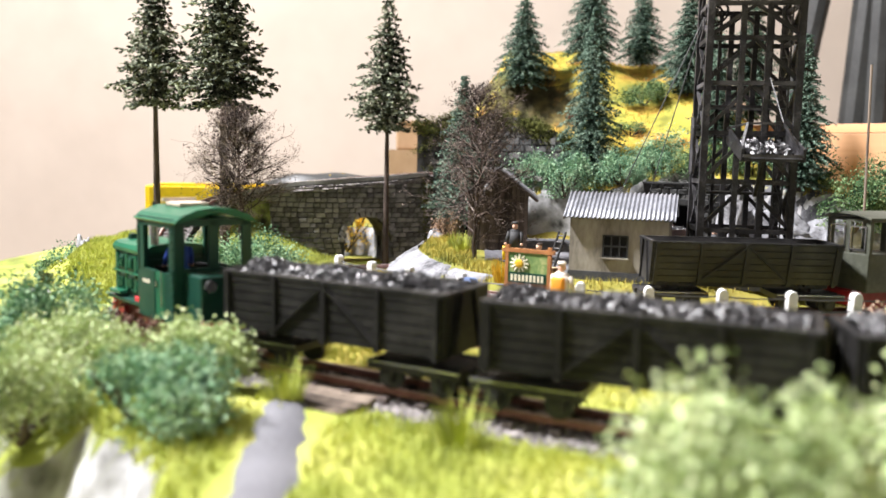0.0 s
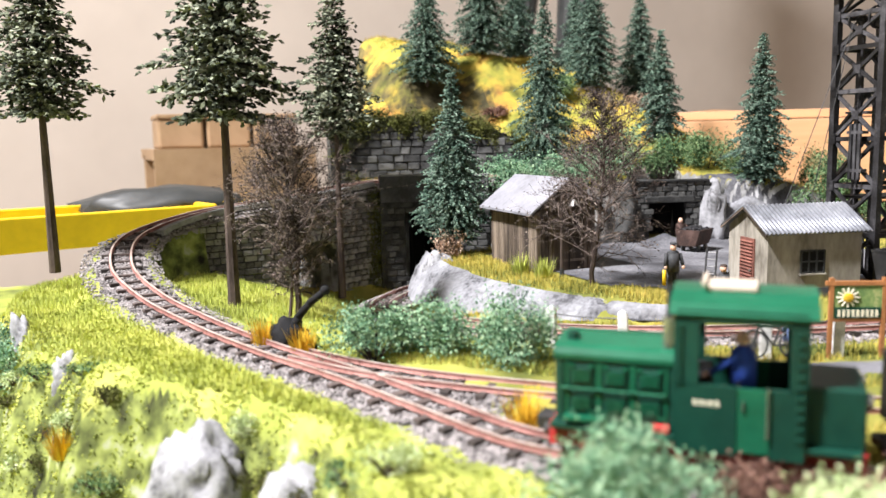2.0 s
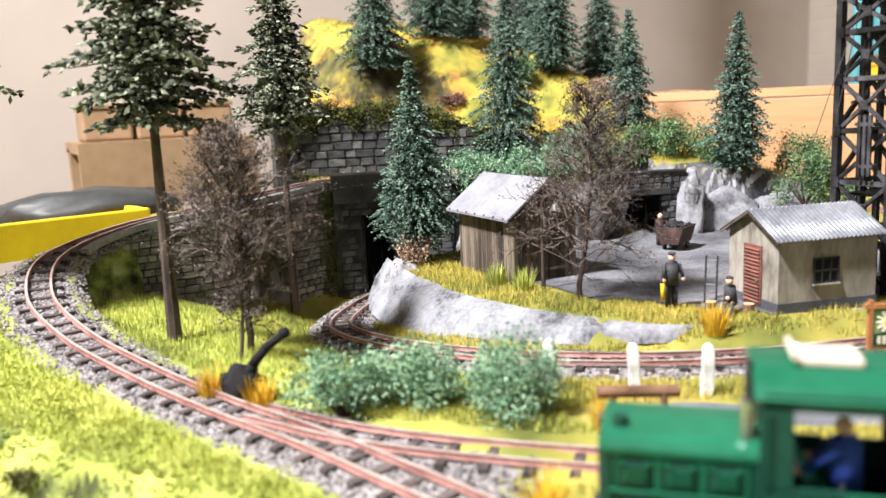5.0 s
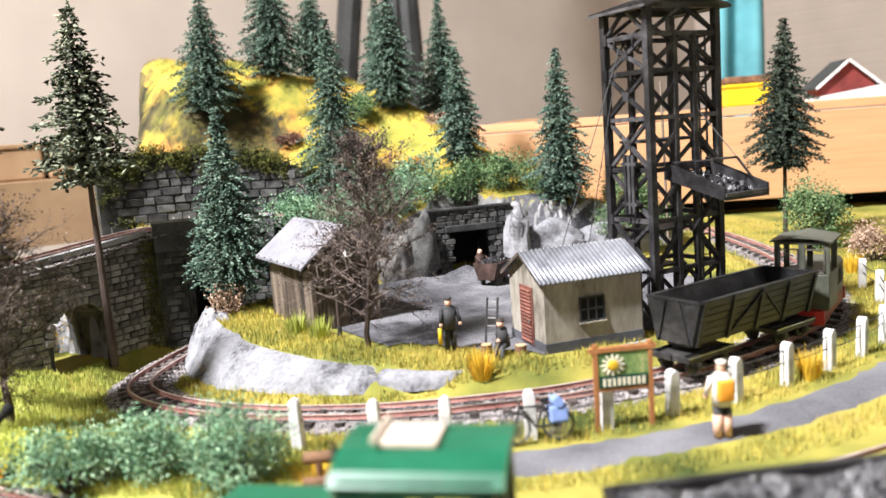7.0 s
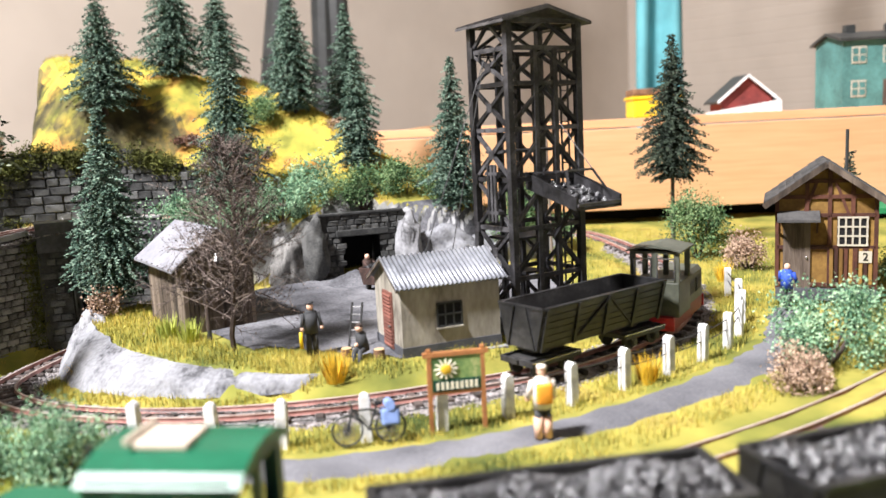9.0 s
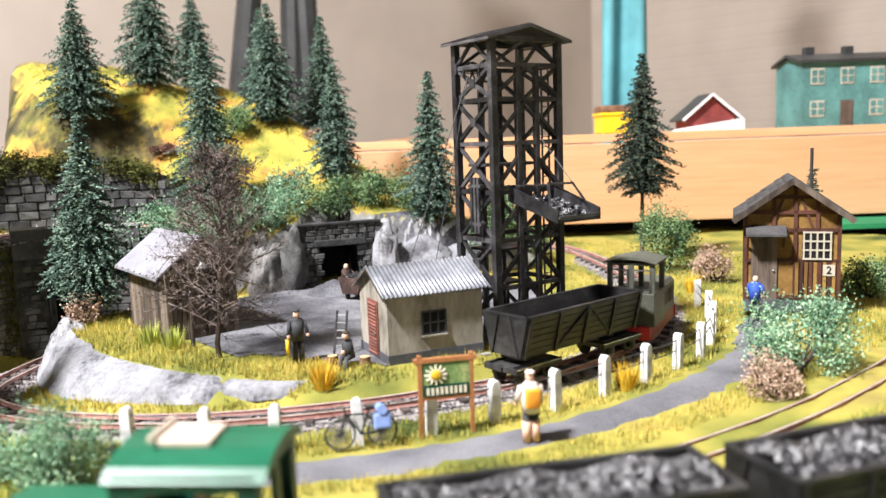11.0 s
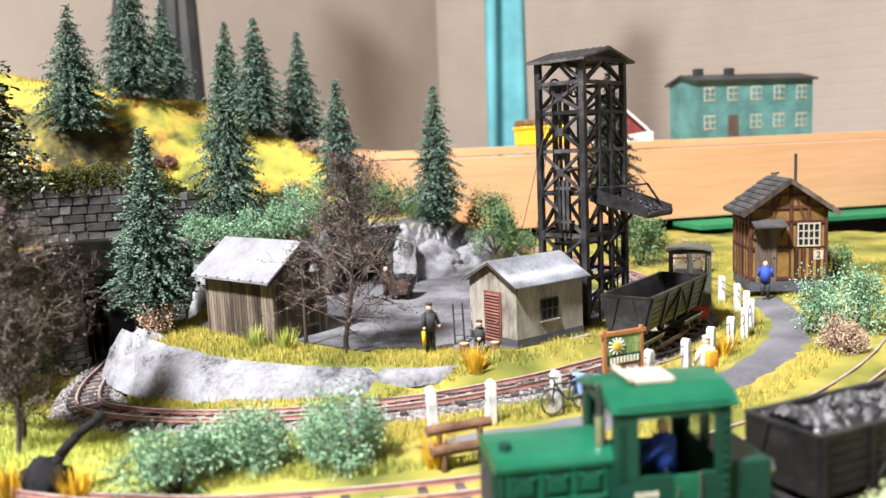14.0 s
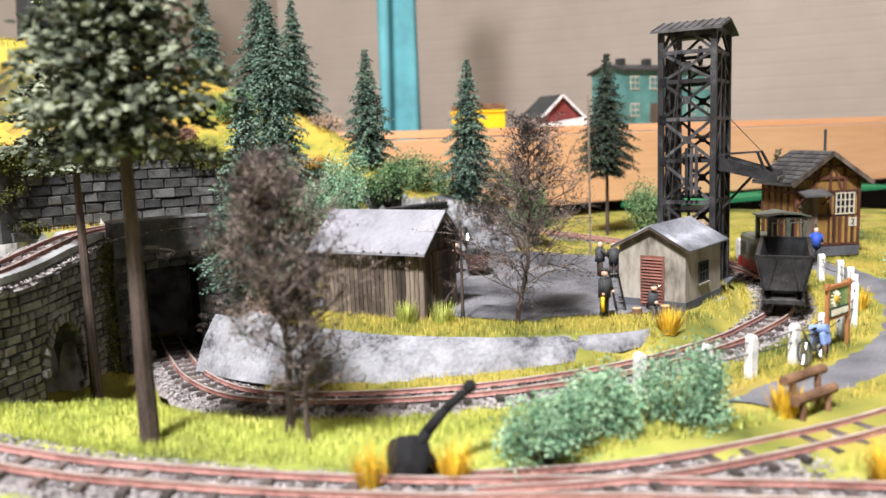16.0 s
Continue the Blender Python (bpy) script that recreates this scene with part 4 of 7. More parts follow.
# ---- half-timbered station ----
def station():
    # local x runs into the building, the gable faces -x
    t = thing("station_house", 27.95, 32.3, 0.85, 30, "half-timbered station house with ochre panels and a shingle roof", "station house")
    W, L, H, R = 3.9, 3.8, 4.35, 5.75
    core = bmesh.new()
    prism(core, [(-W / 2, 0.3), (W / 2, 0.3), (W / 2, H), (0, R), (-W / 2, H)], 0.08, L, "x")
    part("wall", core, "ochre", t)
    part("plinth", boxed(L / 2, 0, -0.2, L + 0.1, W + 0.1, 0.55), "plinth", t)
    def beam(p, q, w=0.16):
        part("timber", bar(bmesh.new(), p, q, w), "half_timber", t)
    f = 0.06
    for y in (-W / 2, -0.15, W / 2, 0.75, -1.05):
        beam((f, y, 0.3), (f, y, H + (R - H) * (1 - abs(y) / (W / 2)) - 0.05))
    for z in (0.5, 2.15, 3.55, H):
        beam((f, -W / 2, z), (f, W / 2, z))
    beam((f, -W / 4, H + 0.68), (f, W / 4, H + 0.68))
    beam((f, -0.9, 3.55), (f, -0.35, H + 0.68), 0.12)
    beam((f, 0.9, 3.55), (f, 0.35, H + 0.68), 0.12)
    for k in range(9):
        part("panel_board", boxed(0.02, -W / 2 + 0.2 + k * 0.19, 0.55, 0.1, 0.14, 1.55), "half_timber" if k % 2 else "ochre", t)
    for s in (-1, 1):
        for k in range(6):
            beam((0.1 + k * (L - 0.1) / 5, s * W / 2, 0.3), (0.1 + k * (L - 0.1) / 5, s * W / 2, H), 0.15)
        for z in (2.15, 3.55, H):
            beam((0.1, s * W / 2, z), (L, s * W / 2, z), 0.15)
        for k in range(16):
            part("panel_board", boxed(0.25 + k * 0.225, s * W / 2, 0.52, 0.13, 0.1, 1.55), "half_timber" if k % 2 else "ochre", t)
    win = part("window", boxed(0.03, -1.05, 2.3, 0.1, 1.2, 1.15), "black", t, "cream-framed window with glazing bars")
    for y in (-1.6, -1.32, -1.05, -0.78, -0.5):
        part("glazing_bar", boxed(-0.05, y, 2.27, 0.06, 0.07, 1.2), "window_white", win)
    for z in (2.25, 2.65, 3.05, 3.45):
        part("glazing_bar", boxed(-0.055, -1.05, z - 0.03, 0.06, 1.2, 0.07), "window_white", win)
    door = part("door", boxed(0.02, 1.15, 0.35, 0.1, 1.1, 2.9), "boards_dark", t, "dark boarded station door")
    part("door_handle", ball(bmesh.new(), -0.08, 0.75, 1.7, 0.05), "chrome", door)
    canopy = part("canopy", prism(bmesh.new(), [(-0.95, 3.35), (0.05, 3.65), (0.05, 3.75), (-0.95, 3.45)], 0.25, 1.95, "y"), "slate", t, "small grey door canopy")
    for y in (0.35, 1.85):
        part("canopy_brace", bar(bmesh.new(), (0, y, 2.8), (-0.8, y, 3.38), 0.08), "half_timber", canopy)
    board = part("number_board", boxed(-0.03, -1.55, 1.5, 0.06, 0.5, 0.5), "window_white", t, "white board with a black figure 2")
    curve = bpy.data.curves.new("figure_two", "FONT")
    curve.body, curve.size, curve.align_x, curve.align_y, curve.extrude = "2", 0.0048, "CENTER", "CENTER", 0.0001
    curve.materials.append(M["black"])
    text = new("figure_two", curve)
    text.parent = board
    text.matrix_basis = Matrix.Translation((-0.075 * CM, -1.55 * CM, 1.75 * CM)) @ Matrix(((0, 0, -1, 0), (-1, 0, 0, 0), (0, 1, 0, 0), (0, 0, 0, 1)))
    hw = W / 2 + 0.55
    drop = (R - H) * hw / (W / 2)
    for s in (-1, 1):
        slope = part("roof_slope", prism(bmesh.new(), [(0, R), (s * hw, R - drop), (s * hw, R - drop + 0.14), (0, R + 0.14)], -0.5, L + 0.4, "x"), "slate", t, "grey shingled roof slope")
        for r in range(8):
            for k in range(13):
                u = (r + 0.5) / 8
                x = -0.5 + (k + 0.5 + (0.5 if r % 2 else 0)) * (L + 0.9) / 13.5
                m = Matrix.Rotation(-s * math.atan2(drop, hw), 4, "X") @ Matrix.Rotation(s * 0.09, 4, "X")
                shared("shingle", shingle_mesh(), slope, Matrix.Translation((x * CM, s * hw * u * CM, (R + 0.17 - drop * u) * CM)) @ m)
        part("barge_board", bar(bmesh.new(), (-0.5, 0, R + 0.03), (-0.5, s * hw, R + 0.03 - drop), 0.1, 0.24), "boards_dark", t)
    part("chimney_pipe", rod(bmesh.new(), (1.9, -0.9, R - 0.6), (1.9, -0.9, R + 1.4), 0.08), "grey_dark", t)
    return t


_made = {}


def shingle_mesh():
    if "shingle" not in _made:
        ob = link_mesh("shingle", boxed(0, 0, -0.02, 0.33, 0.36, 0.045), "slate")
        _made["shingle"] = ob.data
        bpy.data.objects.remove(ob)
    return _made["shingle"]


station()


# ---- trains ----
def wagon_body(t, L, W, z0, h, planks, mat, taper=0.0, inner=0.12):
    """An open body: floor, four walls with ribs; taper narrows it downwards."""
    w0, w1 = W / 2 - taper, W / 2
    part("floor", boxed(0, 0, z0, L - 0.1, 2 * w0, 0.15), mat, t)
    for s in (-1, 1):
        side = part("side_wall", prism(bmesh.new(), [(s * w0, z0), (s * w1, z0 + h), (s * (w1 - inner), z0 + h), (s * (w0 - inner), z0)], -L / 2, L / 2, "x"), mat, t)
        for k in range(planks):
            a, b = k / planks, (k + 1) / planks
            y0, y1 = w0 + (w1 - w0) * a, w0 + (w1 - w0) * b
            part("plank", prism(bmesh.new(), [(s * y0, z0 + h * a + 0.02), (s * y1, z0 + h * b - 0.015), (s * (y1 + 0.035), z0 + h * b - 0.015), (s * (y0 + 0.035), z0 + h * a + 0.02)], -L / 2, L / 2, "x"), mat, side)
        for k in range(5):
            x = -L / 2 + 0.12 + k * (L - 0.24) / 4
            part("rib", bar(bmesh.new(), (x, s * (w0 + 0.06), z0 - 0.05), (x, s * (w1 + 0.06), z0 + h), 0.13, 0.07), mat, side)
        for k in (0, 1, 2, 3):
            x0 = -L / 2 + 0.12 + k * (L - 0.24) / 4
            x1 = x0 + (L - 0.24) / 4
            if k in (1, 2):
                p, q = ((x0, x1) if k == 1 else (x1, x0))
                part("diagonal", bar(bmesh.new(), (p, s * (w0 + 0.05), z0 + 0.05), (q, s * (w1 + 0.05), z0 + h - 0.08), 0.09, 0.05), mat, side)
        part("top_rail", bar(bmesh.new(), (-L / 2 - 0.03, s * (w1 - 0.03), z0 + h), (L / 2 + 0.03, s * (w1 - 0.03), z0 + h), 0.16, 0.08), "steel_black", side)
        end = part("end_wall", prism(bmesh.new(), [(-w0, z0), (w0, z0), (w1, z0 + h), (-w1, z0 + h)], s * L / 2 - 0.06, s * L / 2 + 0.06, "x"), mat, t)
        for y in (-0.45, 0.45):
            part("rib", bar(bmesh.new(), (s * (L / 2 + 0.08), y * 1.4, z0), (s * (L / 2 + 0.08), y * 0.6, z0 + h), 0.1, 0.06), mat, end)
        part("top_rail", bar(bmesh.new(), (s * L / 2, -w1, z0 + h), (s * L / 2, w1, z0 + h), 0.16, 0.08), "steel_black", end)


def bogie(t, x):
    b = part("bogie", boxed(x, 0, 0.5, 2.1, 1.0, 0.18, 0.02), "steel_black", t)
    part("pivot", rod(bmesh.new(), (x, 0, 0.65), (x, 0, 0.9), 0.3, n=12), "steel_black", b)
    for s in (-1, 1):
        part("side_frame", boxed(x, s * 0.74, 0.46, 2.35, 0.12, 0.22, 0.025), "steel_black", b)
        # thin bright metal strip along the top of each side frame
        part("pale_edge", boxed(x, s * 0.8, 0.62, 2.35, 0.025, 0.035), "chrome", b, "thin bright strip along the frame edge")
        for a in (-0.66, 0.66):
            part("wheel", rod(bmesh.new(), (x + a, s * 0.44, 0.3), (x + a, s * 0.58, 0.3), 0.31, n=18), "grey_dark", b)
            part("axle_box", boxed(x + a, s * 0.7, 0.18, 0.3, 0.2, 0.3, 0.03), "steel_black", b)
            part("hub", rod(bmesh.new(), (x + a, s * 0.8, 0.3), (x + a, s * 0.84, 0.3), 0.11, n=12), "grey_dark", b)
    for e in (-1, 1):
        part("headstock", boxed(x + e * 1.1, 0, 0.46, 0.14, 1.45, 0.2, 0.02), "steel_black", b)


def place_on(line, x, y):
    i = min(range(1, len(line) - 1), key=lambda k: (line[k].x - x) ** 2 + (line[k].y - y) ** 2)
    d = line[i + 1] - line[i - 1]
    return line[i], math.degrees(math.atan2(d.y, d.x))


def coal_wagon(x, y, line, label, group, full=True, L=6.1):
    p, a = place_on(line, x, y)
    t = thing("coal_wagon", p.x, p.y, p.z + 0.0, a, label, "wagon", group)
    bogie(t, -L / 2 + 0.85), bogie(t, L / 2 - 0.85)
    part("underframe", boxed(0, 0, 0.84, L - 0.3, 0.9, 0.12), "steel_black", t)
    wagon_body(t, L, 2.0 if full else 2.15, 0.95 if full else 1.0, 1.35 if full else 1.42, 6, "wagon_wood" if full else "steel_black", taper=0.0 if full else 0.36)
    for s in (-1, 1):
        part("coupling", boxed(s * (L / 2 + 0.22), 0, 0.5, 0.4, 0.25, 0.16), "steel_black", t)
    if full:
        bm = bmesh.new()
        prism(bm, [(-0.86, 2.05), (0.86, 2.05), (0.5, 2.3), (-0.5, 2.3)], -L / 2 + 0.12, L / 2 - 0.12, "x")
        heap = part("coal_load", bm, "coal", t, "heap of glossy black coal lumps")
        lumps = bmesh.new()
        coal_heap(lumps, (-L / 2 + 0.15, -0.86), (L / 2 - 0.15, 0.86), lambda u, v: 2.42 - 0.3 * (abs(v) / 0.86) ** 2 + 0.08 * math.sin(u * 3), 1300, 0.11, int(p.x * 100) + 5)
        tagged(part("coal_surface", lumps, "coal", heap), kind="stuff")
    else:
        lumps = bmesh.new()
        coal_heap(lumps, (-L / 2 + 0.5, -0.45), (L / 2 - 0.5, 0.45), lambda u, v: 1.0, 160, 0.12, 77)
        part("coal_dregs", lumps, "coal", t, "remains of coal on the wagon floor")
    return t


coal_wagon(2.6, 24.0, TRACK_1, "black planked bogie wagon heaped with coal", "loaded coal wagons")
coal_wagon(8.85, 20.9, TRACK_1, "black planked bogie wagon heaped with coal", "loaded coal wagons")
coal_wagon(15.35, 18.95, TRACK_1, "black planked bogie wagon heaped with coal", "loaded coal wagons")
coal_wagon(15.2, 34.45, TRACK_2, "grey-black hopper wagon, nearly empty, under the chute", "", False, 6.4)


def green_loco():
    p, a = place_on(TRACK_1, -2.85, 28.05)
    t = thing("diesel_locomotive_green", p.x, p.y, p.z, a, "green narrow-gauge diesel locomotive with a cream roof hatch", "locomotive")
    # local -x: cab end towards the wagons, +x: the hood
    part("frame", boxed(-0.2, 0, 0.3, 5.6, 1.7, 0.45, 0.04), "red_frame", t, "dark red frame")
    for x in (-1.9, 0, 1.9):
        for s in (-1, 1):
            part("wheel", rod(bmesh.new(), (x, s * 0.4, 0.32), (x, s * 0.55, 0.32), 0.32, n=16), "red_frame", t)
            part("axle_box", boxed(x, s * 0.9, 0.28, 0.4, 0.12, 0.3), "red_frame", t)
    part("running_board", boxed(-0.2, 0, 0.75, 5.8, 2.15, 0.12, 0.02), "green_dark", t)
    # dark sides under a lighter cover: light from above is in the colours
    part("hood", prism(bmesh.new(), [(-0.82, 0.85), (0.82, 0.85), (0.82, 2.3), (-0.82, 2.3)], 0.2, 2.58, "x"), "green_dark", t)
    part("hood_cover", prism(bmesh.new(), [(-0.9, 2.2), (0.9, 2.2), (0.91, 2.3), (0.84, 2.42), (0.7, 2.48), (0, 2.56), (-0.7, 2.48), (-0.84, 2.42), (-0.91, 2.3)], 0.2, 2.66, "x"), "green_paint", t, "glossy hood top with rounded edges in the painted-lit green")
    for s in (-1, 1):
        for x in (0.28, 2.52):
            part("corner_strip", boxed(x, s * 0.83, 0.87, 0.13, 0.07, 1.34, 0.02), "green_dark", t)
        for r in range(2):
            for k in range(3):
                x, z = 0.72 + k * 0.68, 1.05 + r * 0.58
                pn = part("hood_panel", boxed(x, s * 0.83, z, 0.52, 0.08, 0.46, 0.03), "green_dark", t)
                part("panel_field", boxed(x, s * 0.87, z + 0.07, 0.38, 0.05, 0.32, 0.02), "green_dark", pn)
                for q in range(6):
                    part("louvre", boxed(x - 0.15 + q * 0.06, s * 0.905, z + 0.1, 0.028, 0.03, 0.26), "green_paint", pn)
                for u in (-0.31, 0.31):
                    part("panel_post", boxed(x + u, s * 0.85, z - 0.02, 0.05, 0.07, 0.52), "green_paint", pn)
                for q in (-1, 1):
                    part("hinge", boxed(x + q * 0.2, s * 0.89, z + (0.4 if r else 0.02), 0.09, 0.06, 0.06), "green_paint", pn)
        part("step", boxed(2.0, s * 1.0, 0.95, 0.85, 0.25, 0.1, 0.02), "green_paint", t)
        part("tool_box", boxed(0.5, s * 0.98, 0.87, 0.34, 0.16, 0.14, 0.02), "red_bright", t, "small red box on the running board")
        part("handrail", rod(bmesh.new(), (0.4, s * 0.93, 1.6), (2.5, s * 0.93, 1.6), 0.03), "green_paint", t)
    part("radiator_front", boxed(2.62, 0, 0.95, 0.08, 1.4, 1.3, 0.03), "green_dark", t)
    for q in range(9):
        part("grille_bar", boxed(2.68, 0, 1.05 + q * 0.12, 0.04, 1.2, 0.05), "grey_dark", t)
    part("filler_cap", rod(bmesh.new(), (2.35, 0.4, 2.5), (2.35, 0.4, 2.66), 0.14, 0.12, 10), "green_dark", t)
    ex = part("exhaust_pipe", rod(bmesh.new(), (0.4, 0.55, 2.5), (0.4, 0.55, 3.1), 0.12, 0.12, 10), "chrome", t)
    part("exhaust_tip", rod(bmesh.new(), (0.4, 0.55, 3.1), (0.4, 0.55, 3.75), 0.06, 0.05, 8), "grey_dark", ex)
    # cab
    x0, x1, w = -2.1, 0.2, 1.08
    part("cab_floor", boxed((x0 + x1) / 2, 0, 0.85, x1 - x0, 2 * w, 0.1), "green_dark", t)
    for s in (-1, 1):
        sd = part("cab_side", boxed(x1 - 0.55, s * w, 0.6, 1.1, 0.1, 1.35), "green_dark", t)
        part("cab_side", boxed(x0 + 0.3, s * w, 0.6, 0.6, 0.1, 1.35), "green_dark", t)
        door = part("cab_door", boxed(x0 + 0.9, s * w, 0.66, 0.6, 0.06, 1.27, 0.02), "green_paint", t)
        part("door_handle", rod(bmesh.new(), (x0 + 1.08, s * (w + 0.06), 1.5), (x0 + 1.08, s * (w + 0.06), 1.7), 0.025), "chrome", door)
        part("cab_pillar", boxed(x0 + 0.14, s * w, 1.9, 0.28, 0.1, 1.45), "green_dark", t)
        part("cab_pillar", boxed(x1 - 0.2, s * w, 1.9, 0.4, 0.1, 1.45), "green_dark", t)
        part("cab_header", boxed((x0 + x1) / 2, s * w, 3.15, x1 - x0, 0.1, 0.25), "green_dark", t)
        for k in range(4):
            part("lettering_bar", boxed(x1 - 0.75 + k * 0.13, s * (w + 0.055), 1.55, 0.09, 0.012, 0.1), "cream_paint", sd)
        for k in range(11):
            part("hinge_rib", boxed(x1 - 0.06, s * (w + 0.06), 1.95 + k * 0.11, 0.12, 0.05, 0.05), "green_dark", sd)
            part("hinge_rib", boxed(x0 + 0.1, s * (w + 0.06), 1.0 + k * 0.2, 0.12, 0.05, 0.05), "green_dark", sd)
        part("grab_rail", rod(bmesh.new(), (x0 + 0.65, s * (w + 0.1), 1.0), (x0 + 0.65, s * (w + 0.1), 2.0), 0.025), "chrome", t)
    for x in (x0, x1):
        part("cab_end", boxed(x, 0, 0.85, 0.1, 2 * w, 1.25), "green_dark", t)
        for y in (-w + 0.1, 0, w - 0.1):
            part("end_pillar", boxed(x, y, 2.05, 0.1, 0.28, 1.3), "green_dark", t)
        part("end_header", boxed(x, 0, 3.2, 0.1, 2 * w, 0.2), "green_dark", t)
    # roof in the lighter green, so its brightness is partly painted
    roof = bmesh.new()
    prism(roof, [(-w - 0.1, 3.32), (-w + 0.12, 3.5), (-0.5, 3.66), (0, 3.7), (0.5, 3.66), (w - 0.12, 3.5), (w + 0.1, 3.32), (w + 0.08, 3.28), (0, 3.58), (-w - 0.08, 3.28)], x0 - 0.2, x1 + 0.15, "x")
    part("cab_roof", roof, "green_paint", t, "glossy arched roof, its green lightened as if lit from above")
    part("roof_hatch", boxed(-0.75, 0.1, 3.66, 0.95, 0.85, 0.12, 0.03), "cream", t, "cream wooden roof hatch")
    part("hatch_rail", rod(bmesh.new(), (-0.25, -0.4, 3.82), (-0.25, 0.6, 3.82), 0.06), "cream", t)
    # rear box and lamps
    part("rear_box", boxed(-2.65, 0, 0.85, 1.0, 1.75, 1.15, 0.05), "green_dark", t)
    for y in (-0.65, 0.65):
        part("lamp", rod(bmesh.new(), (-3.1, y, 1.75), (-3.25, y, 1.75), 0.16, 0.16, 12), "chrome", t)
        part("buffer_shank", rod(bmesh.new(), (2.7, y, 0.6), (2.9, y, 0.6), 0.12), "grey_dark", t)
    part("buffer_beam", boxed(2.68, 0, 0.35, 0.14, 1.8, 0.45), "red_bright", t, "red buffer beam")
    part("buffer_beam", boxed(-3.12, 0, 0.35, 0.12, 1.8, 0.45), "red_bright", t, "red buffer beam")
    part("coupling", boxed(2.95, 0, 0.42, 0.45, 0.55, 0.3, 0.04), "steel_black", t)
    # control desk inside
    part("control_desk", boxed(-0.15, 0, 0.95, 0.5, 1.4, 1.0), "black", t)
    return t


def figure(name, x, y, z, rz, label, build):
    """A tiny painted figure as one plain mesh with a few paints."""
    bm = bmesh.new()
    slots = []
    for mat, shape in build:
        before = set(bm.faces)
        shape(bm)
        if mat not in slots:
            slots.append(mat)
        for fc in set(bm.faces) - before:
            fc.material_index = slots.index(mat)
    ob = link_mesh(name, bm, slots[0], smooth=True)
    for m in slots[1:]:
        ob.data.materials.append(M[m])
    ob.matrix_basis = cpose(x, y, z, 0, 0, rz)
    return tagged(ob, label, "figurine")


loco = green_loco()


def dark_loco():
    p, a = place_on(TRACK_2, 20.9, 34.85)
    t = thing("diesel_locomotive_grey", p.x, p.y, p.z, a + 180, "dark olive-grey narrow-gauge diesel locomotive on a red frame", "locomotive")
    part("frame", boxed(0, 0, 0.25, 4.8, 1.5, 0.6, 0.04), "red_frame", t, "dark red frame")
    for x in (-1.3, 1.3):
        for s in (-1, 1):
            part("wheel", rod(bmesh.new(), (x, s * 0.4, 0.3), (x, s * 0.55, 0.3), 0.3, n=14), "red_frame", t)
    # cab towards the wagon (+x)
    x0, x1, w = 0.5, 2.3, 0.95
    part("cab_body", boxed((x0 + x1) / 2, 0, 0.8, x1 - x0, 2 * w, 1.35, 0.04), "olive", t)
    for x in (x0 + 0.08, x1 - 0.08):
        for y in (-w + 0.1, 0, w - 0.1):
            part("cab_pillar", boxed(x, y, 2.1, 0.14, 0.2, 1.2), "olive", t)
    for y in (-0.45, 0.45):
        pane = bmesh.new()
        for u in (-0.33, 0.33):
            box(pane, x1 + 0.01, y + u, 2.25, 0.06, 0.05, 0.85)
        for v in (2.25, 3.05):
            box(pane, x1 + 0.01, y, v, 0.06, 0.7, 0.05)
        part("window_frame", pane, "chrome", t, "bright metal window frame")
    part("cab_header", boxed((x0 + x1) / 2, 0, 3.25, x1 - x0, 2 * w, 0.1), "olive", t)
    part("cab_roof", prism(bmesh.new(), [(-w - 0.12, 3.34), (-0.5, 3.47), (0, 3.5), (0.5, 3.47), (w + 0.12, 3.34), (w + 0.12, 3.4), (0, 3.6), (-w - 0.12, 3.4)], x0 - 0.15, x1 + 0.15, "x"), "olive", t)
    part("hood", prism(bmesh.new(), [(-0.75, 0.8), (0.75, 0.8), (0.75, 1.95), (0.6, 2.12), (-0.6, 2.12), (-0.75, 1.95)], -2.3, 0.5, "x"), "olive", t)
    for s in (-1, 1):
        for k in range(2):
            v = part("louvre_panel", boxed(-1.6 + k * 1.2, s * 0.76, 1.15, 0.8, 0.05, 0.6), "olive", t)
            for q in range(5):
                part("louvre", boxed(-1.6 + k * 1.2, s * 0.8, 1.2 + q * 0.11, 0.7, 0.04, 0.05), "grey_dark", v)
    part("buffer_beam", boxed(2.42, 0, 0.3, 0.14, 1.6, 0.5), "red_bright", t)
    part("buffer_beam", boxed(-2.42, 0, 0.3, 0.14, 1.6, 0.5), "red_bright", t)
    part("headlamp", rod(bmesh.new(), (-2.3, 0, 1.7), (-2.42, 0, 1.7), 0.16, n=12), "cream", t)
    return t


dark_loco()


# ---- vegetation ----
def leaves(count, shape, size, seed, droop=0.0):
    """Small bent leaf clumps strewn by shape(r) -> (point, outward)."""
    r = random.Random(seed)
    verts, faces = [], []
    for _ in range(count):
        p, out = shape(r)
        a = Vector((r.gauss(0, 1), r.gauss(0, 1), r.gauss(0, 1))).normalized()
        d = (out + a * 0.9 + Vector((0, 0, -droop))).normalized()
        s = d.cross(Vector((r.gauss(0, 1), r.gauss(0, 1), r.gauss(0, 1)))).normalized()
        n = d.cross(s)
        L, W = size * r.uniform(0.7, 1.5), size * r.uniform(0.35, 0.7)
        b = len(verts)
        verts += [tuple(p), tuple(p + d * L * 0.5 + s * W + n * W * 0.4), tuple(p + d * L), tuple(p + d * L * 0.5 - s * W + n * W * 0.4)]
        faces += [(b, b + 1, b + 2), (b, b + 2, b + 3)]
    return verts, faces


